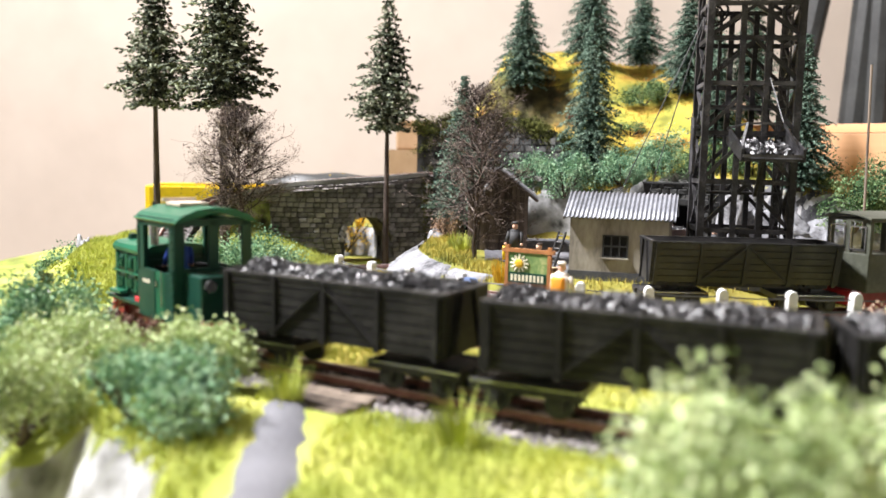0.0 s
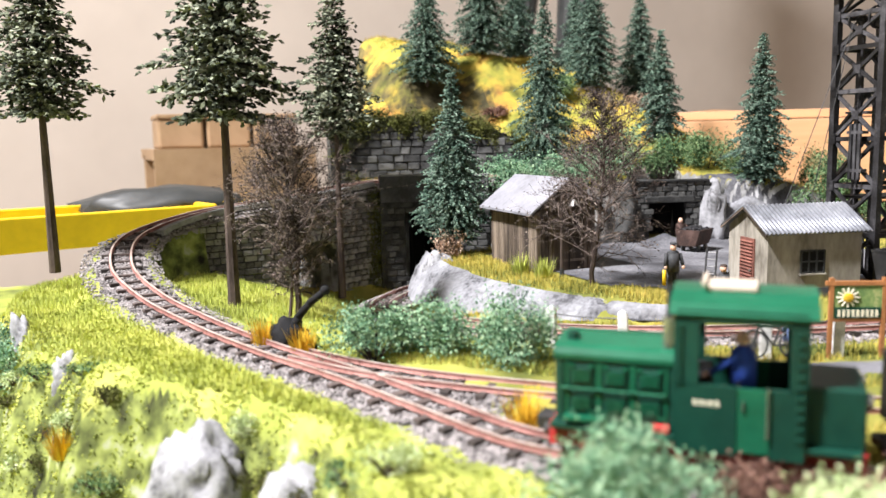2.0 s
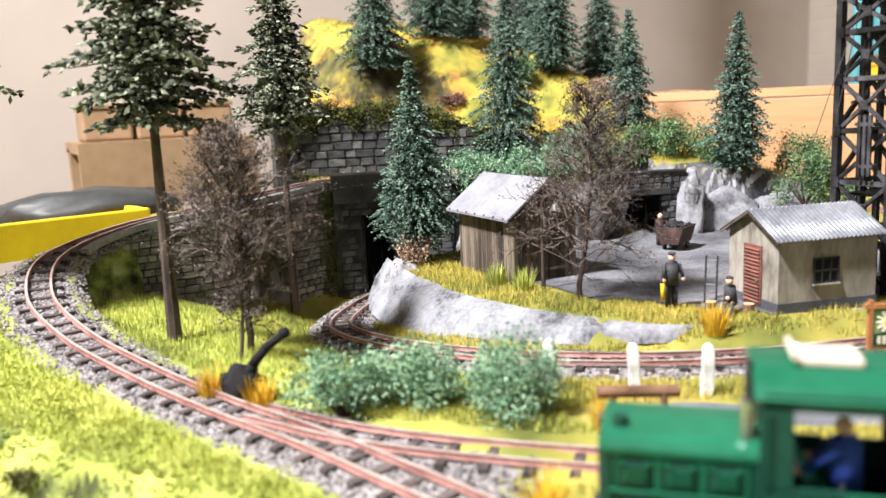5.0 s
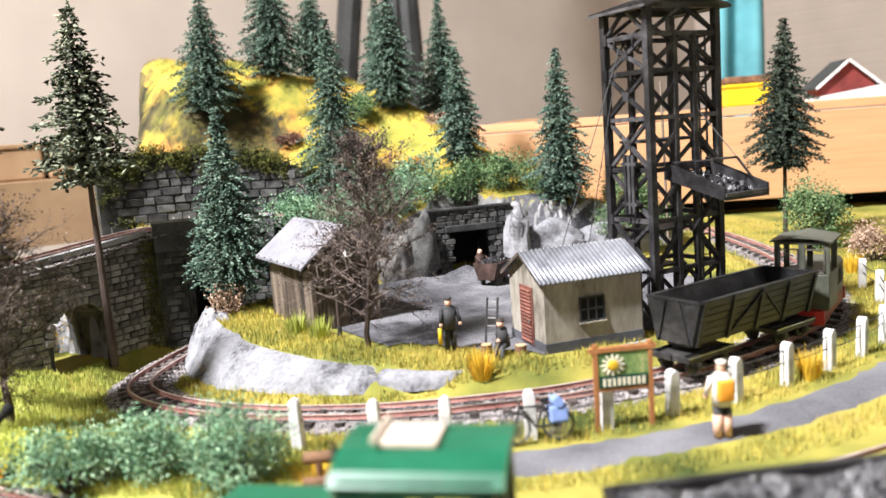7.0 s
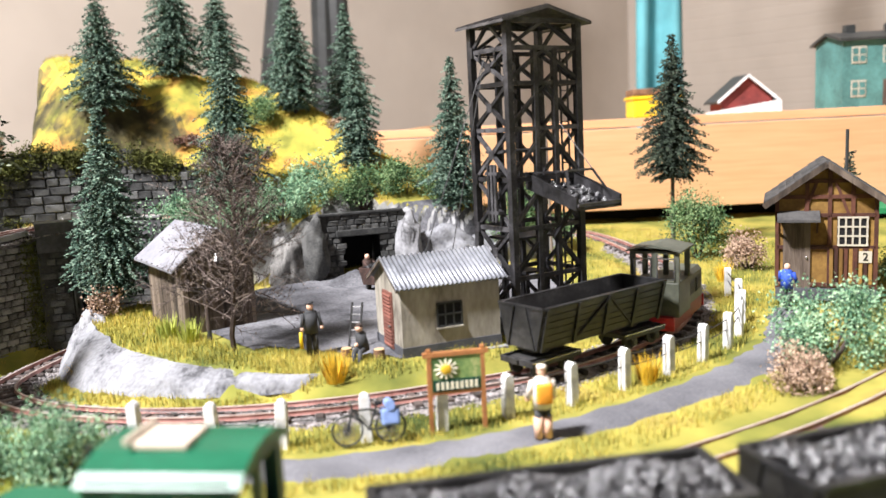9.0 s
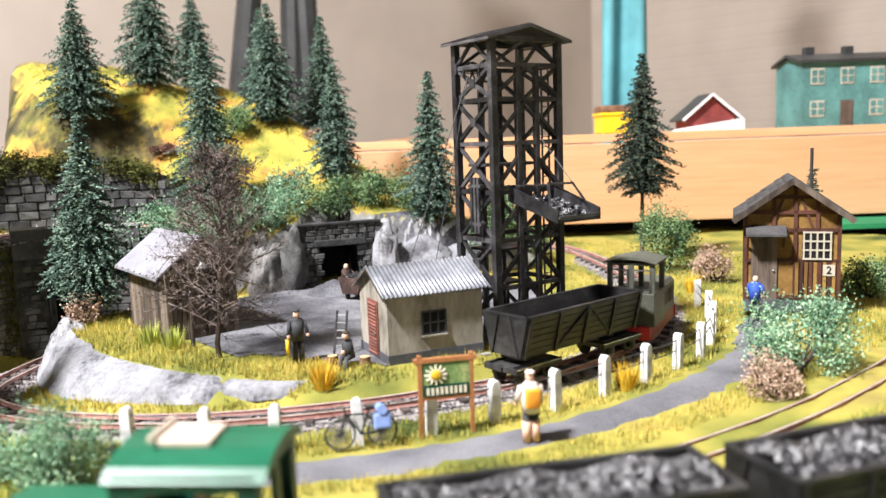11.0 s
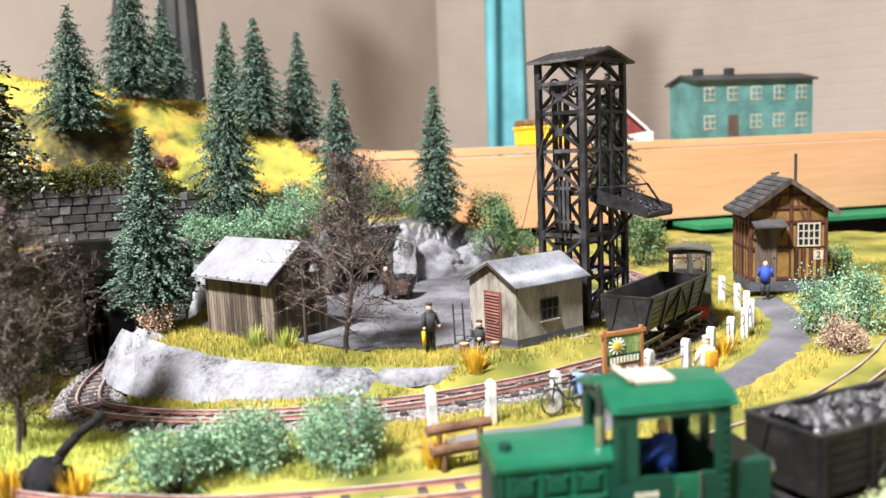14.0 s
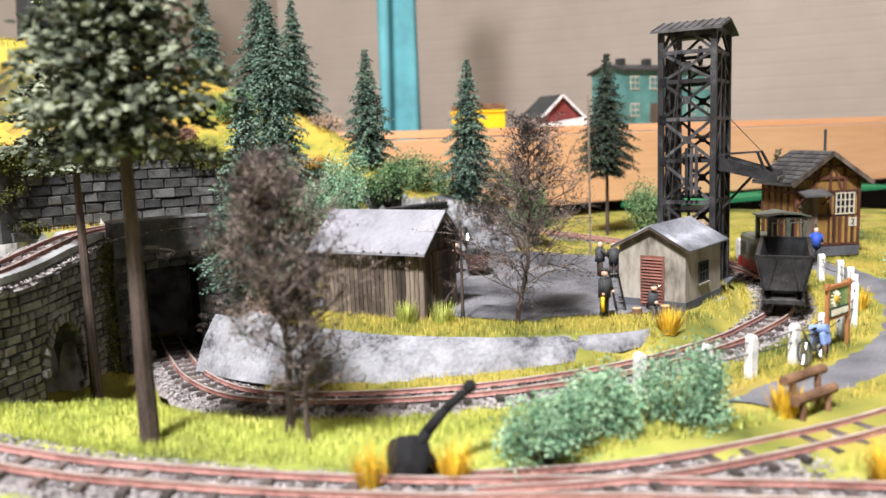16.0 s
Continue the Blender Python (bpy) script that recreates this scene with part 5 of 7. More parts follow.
def bush_shape(rx, ry, rz, seed, lobes=12):
    q = random.Random(seed)
    blobs = []
    for _ in range(lobes):
        a, e = q.uniform(0, 6.28), q.uniform(0.0, 1.0)
        c = Vector((rx * 0.62 * math.cos(a) * math.sqrt(1 - e * e * 0.8), ry * 0.62 * math.sin(a) * math.sqrt(1 - e * e * 0.8), rz * (0.3 + 0.52 * e)))
        blobs.append((c * q.uniform(0.85, 1.2), q.uniform(0.24, 0.46)))

    def shape(r):
        c, k = r.choice(blobs)
        d = Vector((r.gauss(0, 1), r.gauss(0, 1), r.gauss(0, 1))).normalized()
        f = r.uniform(0.4, 1.0) if r.random() < 0.78 else r.uniform(0.95, 1.45)
        p = c + Vector((d.x * rx, d.y * ry, d.z * rz)) * k * f
        p.z = max(0.02, p.z)
        return p, d
    return shape


def bush(x, y, rx, ry, rz, mat, label, count=2600, size=0.13, seed=1, lift=0.0, name="bush", z=None):
    z = (ground_at(x, y) - 0.08 if z is None else z) + lift
    t = thing(name, x, y, z, 0, label, name.replace("_", " "))
    v, f = leaves(count, bush_shape(rx, ry, rz, seed), size, seed + 50)
    raw("foliage", v, f, mat, t)
    stem = bmesh.new()
    r = random.Random(seed)
    for k in range(7):
        a = k * 0.9
        rod(stem, (0, 0, -0.1), (rx * 0.55 * math.cos(a), ry * 0.55 * math.sin(a), rz * r.uniform(0.45, 0.8)), 0.07, 0.025, 5)
    part("woody_base", stem, "bark", t)
    return t


def conifer(x, y, z, tall, radius, mat, label, seed=1, bare=0.0, levels=26, per=15, size=0.17, name="spruce_tree", droop=0.5, trunk=0.16, clumpy=False):
    """A trunk with whorls of drooping boughs; bare: the part of the trunk below the crown."""
    t = thing(name, x, y, z, 0, label, "conifer tree")
    r = random.Random(seed)
    part("trunk", rod(bmesh.new(), (0, 0, -0.3), (0, 0, tall * 0.97), trunk, 0.03, 8), "bark", t)
    verts, faces = [], []
    crown0 = tall * bare if bare else tall * 0.04
    boughs = bmesh.new()
    for l in range(levels):
        u = l / (levels - 1)
        zc = crown0 + (tall - crown0) * (u ** 0.92)
        rad = 1.22 * radius * ((1 - u) ** 0.9) * (0.75 + 0.25 * math.sin(l * 2.4 + seed)) + 0.1
        if bare:
            rad *= min(1.0, 0.55 + u * 3)
        n = max(4, int(per * (0.35 + 0.65 * (1 - u))))
        for k in range(n):
            a = 6.2832 * (k + r.uniform(-0.35, 0.35)) / n + l * 0.7
            reach = rad * r.uniform(0.72, 1.12)
            out = Vector((math.cos(a), math.sin(a), 0))
            z0 = zc + r.uniform(-0.12, 0.12)
            if bare and reach > 0.5 and k % 2 == 0:
                rod(boughs, (0, 0, z0), tuple(out * reach * 0.8 + Vector((0, 0, z0 - reach * droop * 0.35))), 0.045, 0.015, 4, False)
            m = max(3, int(reach / (size * 0.62)))
            for q in range(m):
                f = (q + 0.6) / m
                p = out * reach * f + Vector((0, 0, z0 - reach * droop * f * f * 0.8 + 0.12 * reach * f))
                for w in range(3 if clumpy else 2):
                    d = (out * 0.8 + Vector((r.gauss(0, 0.6), r.gauss(0, 0.6), r.gauss(0.0, 0.35) - 0.25))).normalized()
                    s = d.cross(Vector((r.gauss(0, 0.4), r.gauss(0, 0.4), 1))).normalized()
                    nn = s.cross(d)
                    L, W = size * r.uniform(0.9, 1.7), size * r.uniform(0.3, 0.55)
                    b = len(verts)
                    o = p + Vector((r.gauss(0, 1), r.gauss(0, 1), r.gauss(0, 0.6))) * size * 0.35
                    verts.extend([tuple(o), tuple(o + d * L * 0.55 + s * W - nn * W * 0.5), tuple(o + d * L), tuple(o + d * L * 0.55 - s * W - nn * W * 0.5), tuple(o + d * L * 0.5 + nn * W * 0.5)])
                    faces.extend([(b, b + 1, b + 4), (b + 1, b + 2, b + 4), (b + 2, b + 3, b + 4), (b + 3, b, b + 4)])
    raw("crown", verts, faces, mat, t)
    if len(boughs.verts):
        part("bough_whorl", boughs, "bark", t)
    else:
        boughs.free()
    return t


# conifers on the hill and round the yard: x, y, foot, height, radius
conifer(4.8, 55.9, 0.7, 9.9, 2.3, "needle", "slim blue-green spruce standing on the rock edge beside the shed", 3, bare=0.13, levels=38, per=26, size=0.14)
conifer(13.2, 60.2, ground_at(13.2, 60.2) - 0.1, 15.7 - ground_at(13.2, 60.2), 2.5, "needle", "tall dark spruce on the hillside behind the shed", 4, levels=40, per=28, size=0.125)
for k, (x, y, z, h, rad) in enumerate([(9.1, 69.2, 10.2, 8.4, 2.0), (14.4, 70.8, 12.2, 9.4, 2.1), (19.0, 74.0, 12.8, 7.6, 1.8), (20.8, 66.0, 9.2, 9.4, 2.0), (25.6, 66.8, 9.0, 9.2, 1.9), (21.0, 58.6, 7.4, 6.4, 1.4), (24.3, 73.5, 11.0, 8.6, 1.7), (24.3, 53.2, 4.2, 8.9, 1.6)]):
    conifer(x, y, ground_at(x, y) - 0.1, h + (z - ground_at(x, y)), rad * 1.24, "needle", "dark green model spruce on the grassy hillside", 20 + k, levels=int(3.6 * (h + z - ground_at(x, y))), per=28, size=0.13, bare=0.07)
conifer(37.4, 47.2, ground_at(37.4, 47.2), 13.9 - ground_at(37.4, 47.2), 2.5, "needle_dark", "dark slender fir with a bare lower trunk", 41, bare=0.36, levels=32, per=26, size=0.15)
conifer(36.0, 35.2, ground_at(36, 35.2), 6.2, 1.3, "needle_dark", "small dark spruce beside the station house", 43, levels=18, per=12)
# tall pines on the left
conifer(-15.2, 57.8, 1.6, 15.5, 2.7, "needle_pine", "tall pine with a bare trunk beside the curving track", 51, bare=0.47, levels=22, per=17, size=0.27, name="pine_tree", droop=0.35, trunk=0.26)
conifer(-8.3, 49.8, 0.6, 16.0, 3.0, "needle_pine", "tall pine with a bare trunk inside the track curve", 52, bare=0.49, levels=22, per=18, size=0.27, name="pine_tree", droop=0.35, trunk=0.27)
conifer(-0.4, 60.2, -1.5, 17.4, 2.7, "needle_pine", "tall pine with a bare trunk beside the stone arch bridge", 53, bare=0.53, levels=22, per=17, size=0.25, name="pine_tree", droop=0.35, trunk=0.24)

def twiggy_tree(x, y, z, tall, reach, label, seed=1, limbs=90, low=0.12, dots=1500, trunk=0.12):
    """A leader with limbs almost from the ground, each with crooked fine twigs and dry buds."""
    t = thing("bare_tree", x, y, z, 0, label, "bare tree")
    r = random.Random(seed)

    def way(k=1.0):
        return Vector((r.gauss(0, k), r.gauss(0, k), r.gauss(0, k)))
    stem, p, line = bmesh.new(), Vector((0, 0, -0.2)), [Vector((0, 0, -0.2))]
    for k in range(9):
        q = p + Vector((r.gauss(0, 0.09), r.gauss(0, 0.09), tall / 9))
        rod(stem, p, q, trunk * (1 - k / 9.5), trunk * (1 - (k + 1) / 9.5), 6, False)
        p = q
        line.append(p)
    part("trunk", stem, "bark", t)
    wood, tips = bmesh.new(), []

    def twig(p, d, length, rad, level):
        for s in range(2):
            q = p + d * length / 2
            rod(wood, p, q, rad, rad * 0.75, 3, False)
            tips.append(q)
            if level < 3:
                for _ in range(3 if level == 0 else 2):
                    nd = (d * 0.8 + way(0.55) + Vector((0, 0, 0.1))).normalized()
                    twig(p.lerp(q, r.uniform(0.3, 1)), nd, length * r.uniform(0.4, 0.65), rad * 0.6, level + 1)
            p, d, rad = q, (d + way(0.28)).normalized(), rad * 0.75
    for k in range(limbs):
        u = low + (0.98 - low) * ((k + r.random()) / limbs) ** 0.72
        s = u * 9
        p = line[int(s)].lerp(line[min(9, int(s) + 1)], s - int(s))
        a = k * 2.4 + r.uniform(-0.5, 0.5)
        long = reach * (0.35 + 0.65 * math.sin(math.pi * min(1, 0.18 + 0.82 * u))) * r.uniform(0.6, 1.1) * (1 - 0.35 * u)
        twig(p, Vector((math.cos(a), math.sin(a), r.uniform(0.1, 0.7) + 0.5 * u)).normalized(), long, 0.034, 0)
    part("branchwork", wood, "twig", t)

    def shape(q):
        return q.choice(tips) + Vector((q.gauss(0, 0.06), q.gauss(0, 0.06), q.gauss(0, 0.06))), Vector((0, 0, 0.1))
    v, f = leaves(dots, shape, 0.065, seed + 9)
    raw("dry_foliage", v, f, "twig", t)
    return t


# bare trees
twiggy_tree(5.7, 44.0, 0.8, 8.2, 2.85, "dry brown bare tree with fine twigs at the yard edge", 5, 62, 0.14, 5200)
twiggy_tree(-6.4, 46.7, 0.3, 7.6, 3.0, "dense grey-brown bare tree inside the track curve", 6, 64, 0.3, 7000, 0.15)
twiggy_tree(-7.0, 45.4, 0.2, 4.6, 1.5, "slender grey-brown bare tree inside the track curve", 8, 26, 0.25, 2200, 0.09)


# bushes
bush(-5.7, 39.5, 1.7, 1.4, 1.6, "leaf_sea", "blue-green bush beside the track and path", 7040, 0.074, 2)
bush(-3.9, 38.5, 1.05, 1.0, 1.5, "leaf_sea", "blue-green bush with lime tips beside the path", 5200, 0.074, 22)
bush(-2.2, 36.6, 1.5, 1.3, 1.95, "leaf_sea", "blue-green bush with stray twigs beside the path", 6600, 0.074, 3)
bush(19.8, 28.0, 2.3, 2.0, 2.6, "leaf_sea", "large blue-green bush beside the footpath", 7920, 0.093, 4)
bush(16.9, 27.4, 1.1, 1.0, 1.2, "leaf_tan", "pinkish tan dry shrub at the path edge", 3300, 0.074, 5)
bush(-0.6, 22.8, 1.35, 1.1, 1.3, "leaf_lime", "light green leafy bush in front of the coal train", 7040, 0.08, 6)
bush(-5.7, 26.2, 1.7, 1.5, 2.1, "leaf_sea", "dense sea-green bush on the bank in front of the track", 9500, 0.08, 7, z=0.0)
bush(-3.6, 23.3, 1.6, 1.3, 1.7, "leaf_lime", "pale green leafy bush on the bank edge", 7600, 0.08, 8, z=0.0)
bush(-3.0, 25.9, 1.7, 0.8, 1.0, "leaf_brown", "tangled red-brown dry scrub beside the track", 5200, 0.075, 9)
bush(9.0, 14.2, 1.9, 1.4, 2.5, "leaf_lime", "broad lime-green bush at the front of the layout", 7480, 0.099, 10)
bush(12.6, 15.2, 1.9, 1.5, 2.7, "leaf_lime", "broad lime-green bush at the front of the layout", 7480, 0.099, 11)
bush(11.2, 57.0, 2.3, 1.7, 2.6, "leaf_sea", "sea-green bush on the slope behind the shed", 5280, 0.105, 12, z=3.4)
bush(17.6, 58.6, 1.9, 1.7, 2.8, "leaf_sea", "rounded sea-green bush above the mine adit", 4840, 0.105, 13, z=4.4)
bush(22.6, 56.2, 2.7, 1.9, 2.9, "leaf_mid", "large mid-green bush above the rock face", 6160, 0.105, 14, z=4.2)
bush(26.2, 50.0, 2.1, 1.7, 2.5, "leaf_mid", "mid-green bush behind the mine tower", 5280, 0.105, 15, z=2.2)
bush(30.5, 51.0, 1.9, 1.5, 1.6, "leaf_mid", "low green bush behind the tower", 3960, 0.099, 16)
bush(35.4, 44.0, 2.3, 2.0, 3.6, "leaf_mid", "light green leafy bush beside the slender fir", 6160, 0.112, 17)
bush(33.8, 39.6, 1.6, 1.4, 1.8, "leaf_tan", "dry brownish bush near the station house", 2860, 0.099, 18)
bush(34.5, 31.5, 1.7, 1.6, 1.9, "leaf_mid", "green bush behind the station house", 3300, 0.099, 19)
bush(3.9, 54.6, 0.9, 0.9, 1.4, "leaf_tan", "small dry tan shrub at the foot of the spruce", 900, 0.11, 20)
bush(-17.2, 49.5, 1.6, 1.6, 2.0, "leaf_sea", "blue-green bush on the outer bank", 4840, 0.093, 21)

bush(9.0, 58.6, 1.9, 1.5, 2.4, "leaf_sea", "sea-green bush on the slope behind the shed", 5200, 0.1, 31, z=3.6)
bush(14.8, 57.4, 1.9, 1.5, 2.2, "leaf_sea", "sea-green bush above the mine adit", 5200, 0.1, 32, z=4.0)
bush(20.2, 57.0, 2.2, 1.7, 2.4, "leaf_mid", "mid-green bush above the rock face", 5200, 0.1, 33, z=4.2)
bush(25.6, 55.0, 2.3, 1.8, 2.6, "leaf_mid", "mid-green bush above the rock face", 5200, 0.1, 34, z=3.4)
bush(28.8, 52.4, 2.1, 1.7, 2.4, "leaf_mid", "mid-green bush behind the mine tower", 4600, 0.1, 35)
bush(12.0, 63.0, 1.6, 1.5, 1.5, "leaf_tan", "dry tan undergrowth on the slope", 2600, 0.1, 36)
bush(17.8, 66.5, 1.9, 1.6, 1.6, "leaf_mid", "pale green bush on the grassy hilltop", 3600, 0.1, 37)
bush(-6.2, 23.6, 1.6, 1.4, 1.9, "leaf_sea", "pale sea-green bush on the bank edge", 7500, 0.085, 38, z=-0.7)
bush(-3.6, 20.9, 1.7, 1.4, 1.8, "leaf_lime", "pale lime-green bush on the bank edge", 7500, 0.085, 39, z=-0.3)
bush(-0.6, 19.9, 1.7, 1.4, 1.5, "leaf_sea", "pale sea-green bush on the bank edge", 8000, 0.085, 40)
bush(-1.5, 24.7, 1.3, 0.65, 1.0, "leaf_brown", "tangled red-brown dry scrub beside the track", 3600, 0.075, 43)
bush(-4.9, 28.5, 0.9, 0.7, 0.8, "leaf_brown", "tangled red-brown dry scrub beside the track", 2200, 0.075, 42)


for k, (x, y, s, kind, tone) in enumerate([(11.4, 66.0, 1.0, "leaf_mid", "olive green"), (16.4, 63.4, 1.2, "leaf_mid", "olive green"), (22.6, 62.6, 1.2, "leaf_tan", "dry tan"), (13.2, 66.6, 0.9, "leaf_brown", "rusty brown")]):
    bush(x, y, s * 1.3, s, s * 0.7, kind, tone + " low undergrowth on the grassy hill", 1800, 0.09, 70 + k, name="undergrowth")


# yellow clump added to hide the pale patch visible through the arch
bush(-3.7, 64.5, 3.6, 1.1, 4.0, "tuft_orange", "yellow flowering shrub behind the stone arch", 2400, 0.1, 81, z=-1.2, name="flowering_shrub")
for k in range(26):
    q = random.Random(300 + k)
    y = 27.5 + k * 0.95
    i = min(range(len(TRACK_1)), key=lambda n: abs(TRACK_1[n].y - y) + (100 if TRACK_1[n].x > -0.5 else 0))
    x = TRACK_1[i].x - 3.7 - 1.4 * min(1, max(0, (y - 36) / 6)) - q.uniform(0, 2.6)
    bush(x, y, q.uniform(0.4, 0.9), q.uniform(0.4, 0.8), q.uniform(0.25, 0.6), ("leaf_lime", "leaf_mid", "moss")[k % 3], ("pale lime", "mid-green", "dark olive")[k % 3] + " cushion of moss on the steep bank", 700, 0.06, 400 + k, name="moss_cushion")


# grass
def tuft(x, y, mat, label, n=90, tall=0.9, spread=0.45, name="grass_tuft", seed=1):
    r = random.Random(seed)
    z = ground_at(x, y)
    t = thing(name, x, y, z - 0.02, 0, label, "grass tuft")
    verts, faces = [], []
    for _ in range(n):
        a, d = r.uniform(0, 6.28), spread * math.sqrt(r.random()) * 0.5
        px, py = d * math.cos(a), d * math.sin(a)
        lean = r.uniform(0.1, 0.75)
        h = tall * r.uniform(0.6, 1.1)
        tx, ty = px + math.cos(a) * lean * h * 0.7, py + math.sin(a) * lean * h * 0.7
        w = 0.028
        b = len(verts)
        verts += [(px - w * math.sin(a), py + w * math.cos(a), 0), (px + w * math.sin(a), py - w * math.cos(a), 0), (tx, ty, h)]
        faces.append((b, b + 1, b + 2))
    raw("blade_clump", verts, faces, mat, t)
    return t


for k, (x, y) in enumerate([(-8.6, 42.9), (-7.6, 41.2), (-1.2, 34.1), (14.6, 31.4), (6.8, 38.3), (1.6, 50.6), (30.5, 39.0), (-4.6, 31.9), (-15.0, 41.6), (-3, 66.0)]):
    tuft(x, y, "tuft_orange", "orange-yellow tuft of long dry grass", 150, 1.05, 0.6, seed=k)
for k, (x, y) in enumerate([(5.0, 46.9), (4.7, 48.4), (1.6, 22.0), (5.4, 19.6)]):
    tuft(x, y, "blade_lime", "bright lime-green tuft of long grass", 150, 0.95, 0.8, seed=30 + k)


def meadow(name, count, area, mat, seed, tall, label, avoid=1.5):
    """Static grass: single blades strewn over part of the plan."""
    g = np.random.RandomState(seed)
    x = g.uniform(area[0], area[1], count)
    y = g.uniform(area[2], area[3], count)
    ok = np.ones(count, bool)
    for line, d in ((TRACK_1, 1.55), (TRACK_2, 1.4), (TRACK_3, 1.3), (TRACK_4, 1.4), (PATH_LINE, 1.1)):
        ok &= near(line[::2], x, y)[0] > d + 0.25 * wobble(x, y, 2, 3)
    ok &= ~((np.abs(x - 2.2) < 0.65) & (y < 23.5) & (y > 10))
    yard = inside(YARD, x, y)
    ok &= ~((yard > 0.4) & (x > np.where(y < 43, 6.6 + (43 - y) * 0.5, 5.7)) & (y < 55.4) & (x < 24.5))
    e = 0.3
    z = height(x, y)
    slope = np.hypot(height(x + e, y) - z, height(x, y + e) - z) / e
    ok &= slope < np.where(x < -4, 1.9, 0.75)
    ok &= ~(inside(ROCK_BAND, x, y) > -0.1)
    ok &= ~((np.abs(x - 11.75) < 2.3) & (np.abs(y - 39.1) < 1.6))
    x, y, z = x[ok], y[ok], z[ok]
    n = len(x)
    a = g.uniform(0, 6.28, n)
    h = tall * g.uniform(0.5, 1.2, n)
    lean = g.uniform(0.0, 0.55, n)
    w = g.uniform(0.012, 0.024, n)
    verts = np.zeros((n * 3, 3))
    verts[0::3] = np.stack([x - w * np.sin(a), y + w * np.cos(a), z - 0.03], 1)
    verts[1::3] = np.stack([x + w * np.sin(a), y - w * np.cos(a), z - 0.03], 1)
    verts[2::3] = np.stack([x + np.cos(a) * lean * h, y + np.sin(a) * lean * h, z + h], 1)
    me = bpy.data.meshes.new(name)
    me.from_pydata((verts * CM).tolist(), [], np.arange(n * 3).reshape(n, 3).tolist())
    me.materials.append(M[mat])
    return tagged(new(name, me), label, "grass", kind="stuff")


meadow("grass_path_verge", 70000, (-6, 30, 24, 41), "blade", 11, 0.26, "short yellow-green static grass along the path")
meadow("grass_front", 64000, (-4, 24, 12, 27), "blade_lime", 12, 0.27, "yellow-green static grass in front of the train")
meadow("grass_yard_edge", 28000, (-1, 9, 37, 57), "blade", 13, 0.26, "dry yellow-green grass along the rock edge")
meadow("grass_bank", 120000, (-20, 0, 24, 62), "blade_lime", 14, 0.26, "bright lime static grass on the railway bank")
meadow("grass_hill", 52000, (0, 36, 52, 84), "blade_gold", 15, 0.26, "golden-green grass on the hill")
meadow("grass_right", 26000, (22, 44, 24, 60), "blade", 16, 0.26, "olive grass beside the far track")


def bank_foam():
    """Crumbs of ground foam over the steep outer bank, thinner where the pale rocks show."""
    g = np.random.RandomState(61)
    n = 52000
    x, y = g.uniform(-17, 2, n), g.uniform(21, 52, n)
    d, _, side = near(TRACK_1[::2], x, y)
    patch = wobble(x, y, 3.0, 71) + 0.6 * wobble(x, y, 1.1, 72)
    ok = (side < 0) & (d > 1.9) & (d < 8.5) & (patch > -0.3 + 0.3 * g.rand(n))
    x, y = x[ok], y[ok]
    z = height(x, y)
    keep = z > -4.7
    spots = np.stack([x, y, z], 1)[keep].tolist()
    nxt = iter(spots)

    def shape(r):
        return Vector(next(nxt)) + Vector((0, 0, r.uniform(-0.02, 0.1))), Vector((r.gauss(-0.4, 0.5), r.gauss(-0.2, 0.5), 0.7)).normalized()
    v, f = leaves(len(spots), shape, 0.1, 62)
    tagged(raw("ground_foam", v, f, "blade_lime"), "crumbly lime-green ground foam on the steep bank", "ground cover", kind="stuff")


bank_foam()


# ---- room, shelf and backdrop ----
def room():
    for name, c, s in (("wall_north", (0.4, 2.05, 0.6), (5.2, 0.1, 3.2)), ("wall_east", (2.25, 0.4, 0.6), (0.1, 3.2, 3.2)), ("wall_west", (-2.25, 0.4, 0.6), (0.1, 3.2, 3.2)), ("wall_south", (0.0, -1.25, 0.6), (4.6, 0.1, 3.2))):
        ob = link_mesh(name, boxed(0, 0, -s[2] * 50, s[0] * 100, s[1] * 100, s[2] * 100), "wall_boarded" if name == "wall_east" else "wall_paint" if name == "wall_north" else "low_bounce_paint")
        ob.matrix_basis = Matrix.Translation(c)
        tagged(ob, "beige room wall with narrow painted boards" if name == "wall_east" else "plain beige room wall" if name == "wall_north" else "unseen grey room wall, dark to hold down bounced light", "wall", kind="structure")
    fl = link_mesh("floor", boxed(0, 0, -10, 500, 360, 10), "plank_brown")
    fl.matrix_basis = Matrix.Translation((0.2, 0.4, -0.95))
    tagged(fl, "brown wooden room floor", "floor", kind="structure")
    # ceiling is out of view, its grey limits the fill from above
    ce = link_mesh("ceiling", boxed(0, 0, 0, 500, 360, 10), "low_bounce_paint")
    ce.matrix_basis = Matrix.Translation((0.2, 0.4, 2.15))
    tagged(ce, "unseen grey room ceiling, dark to hold down bounced light", "ceiling", kind="structure")


room()
# the boarded table below the landscape
table = thing("layout_table", 10, 47, -12, 0, "wooden table that carries the model landscape", "table")
part("table_top", boxed(0, 0, 3.6, 108, 104, 2.4), "plank_brown", table)
for x in (-48, 48):
    for y in (-46, 46):
        part("leg", boxed(x, y, -83, 6, 6, 86.6), "plank_brown", table)


# peach plank shelf behind: its line runs from S along (ux, uy)
SX, SY, SANG = 47.0, 58.5, -40.0
SHELF_LOW = -2.4


def on_shelf(along, back, z):
    a = math.radians(SANG)
    return SX + along * math.cos(a) - back * math.sin(a), SY + along * math.sin(a) + back * math.cos(a), z + 1.0


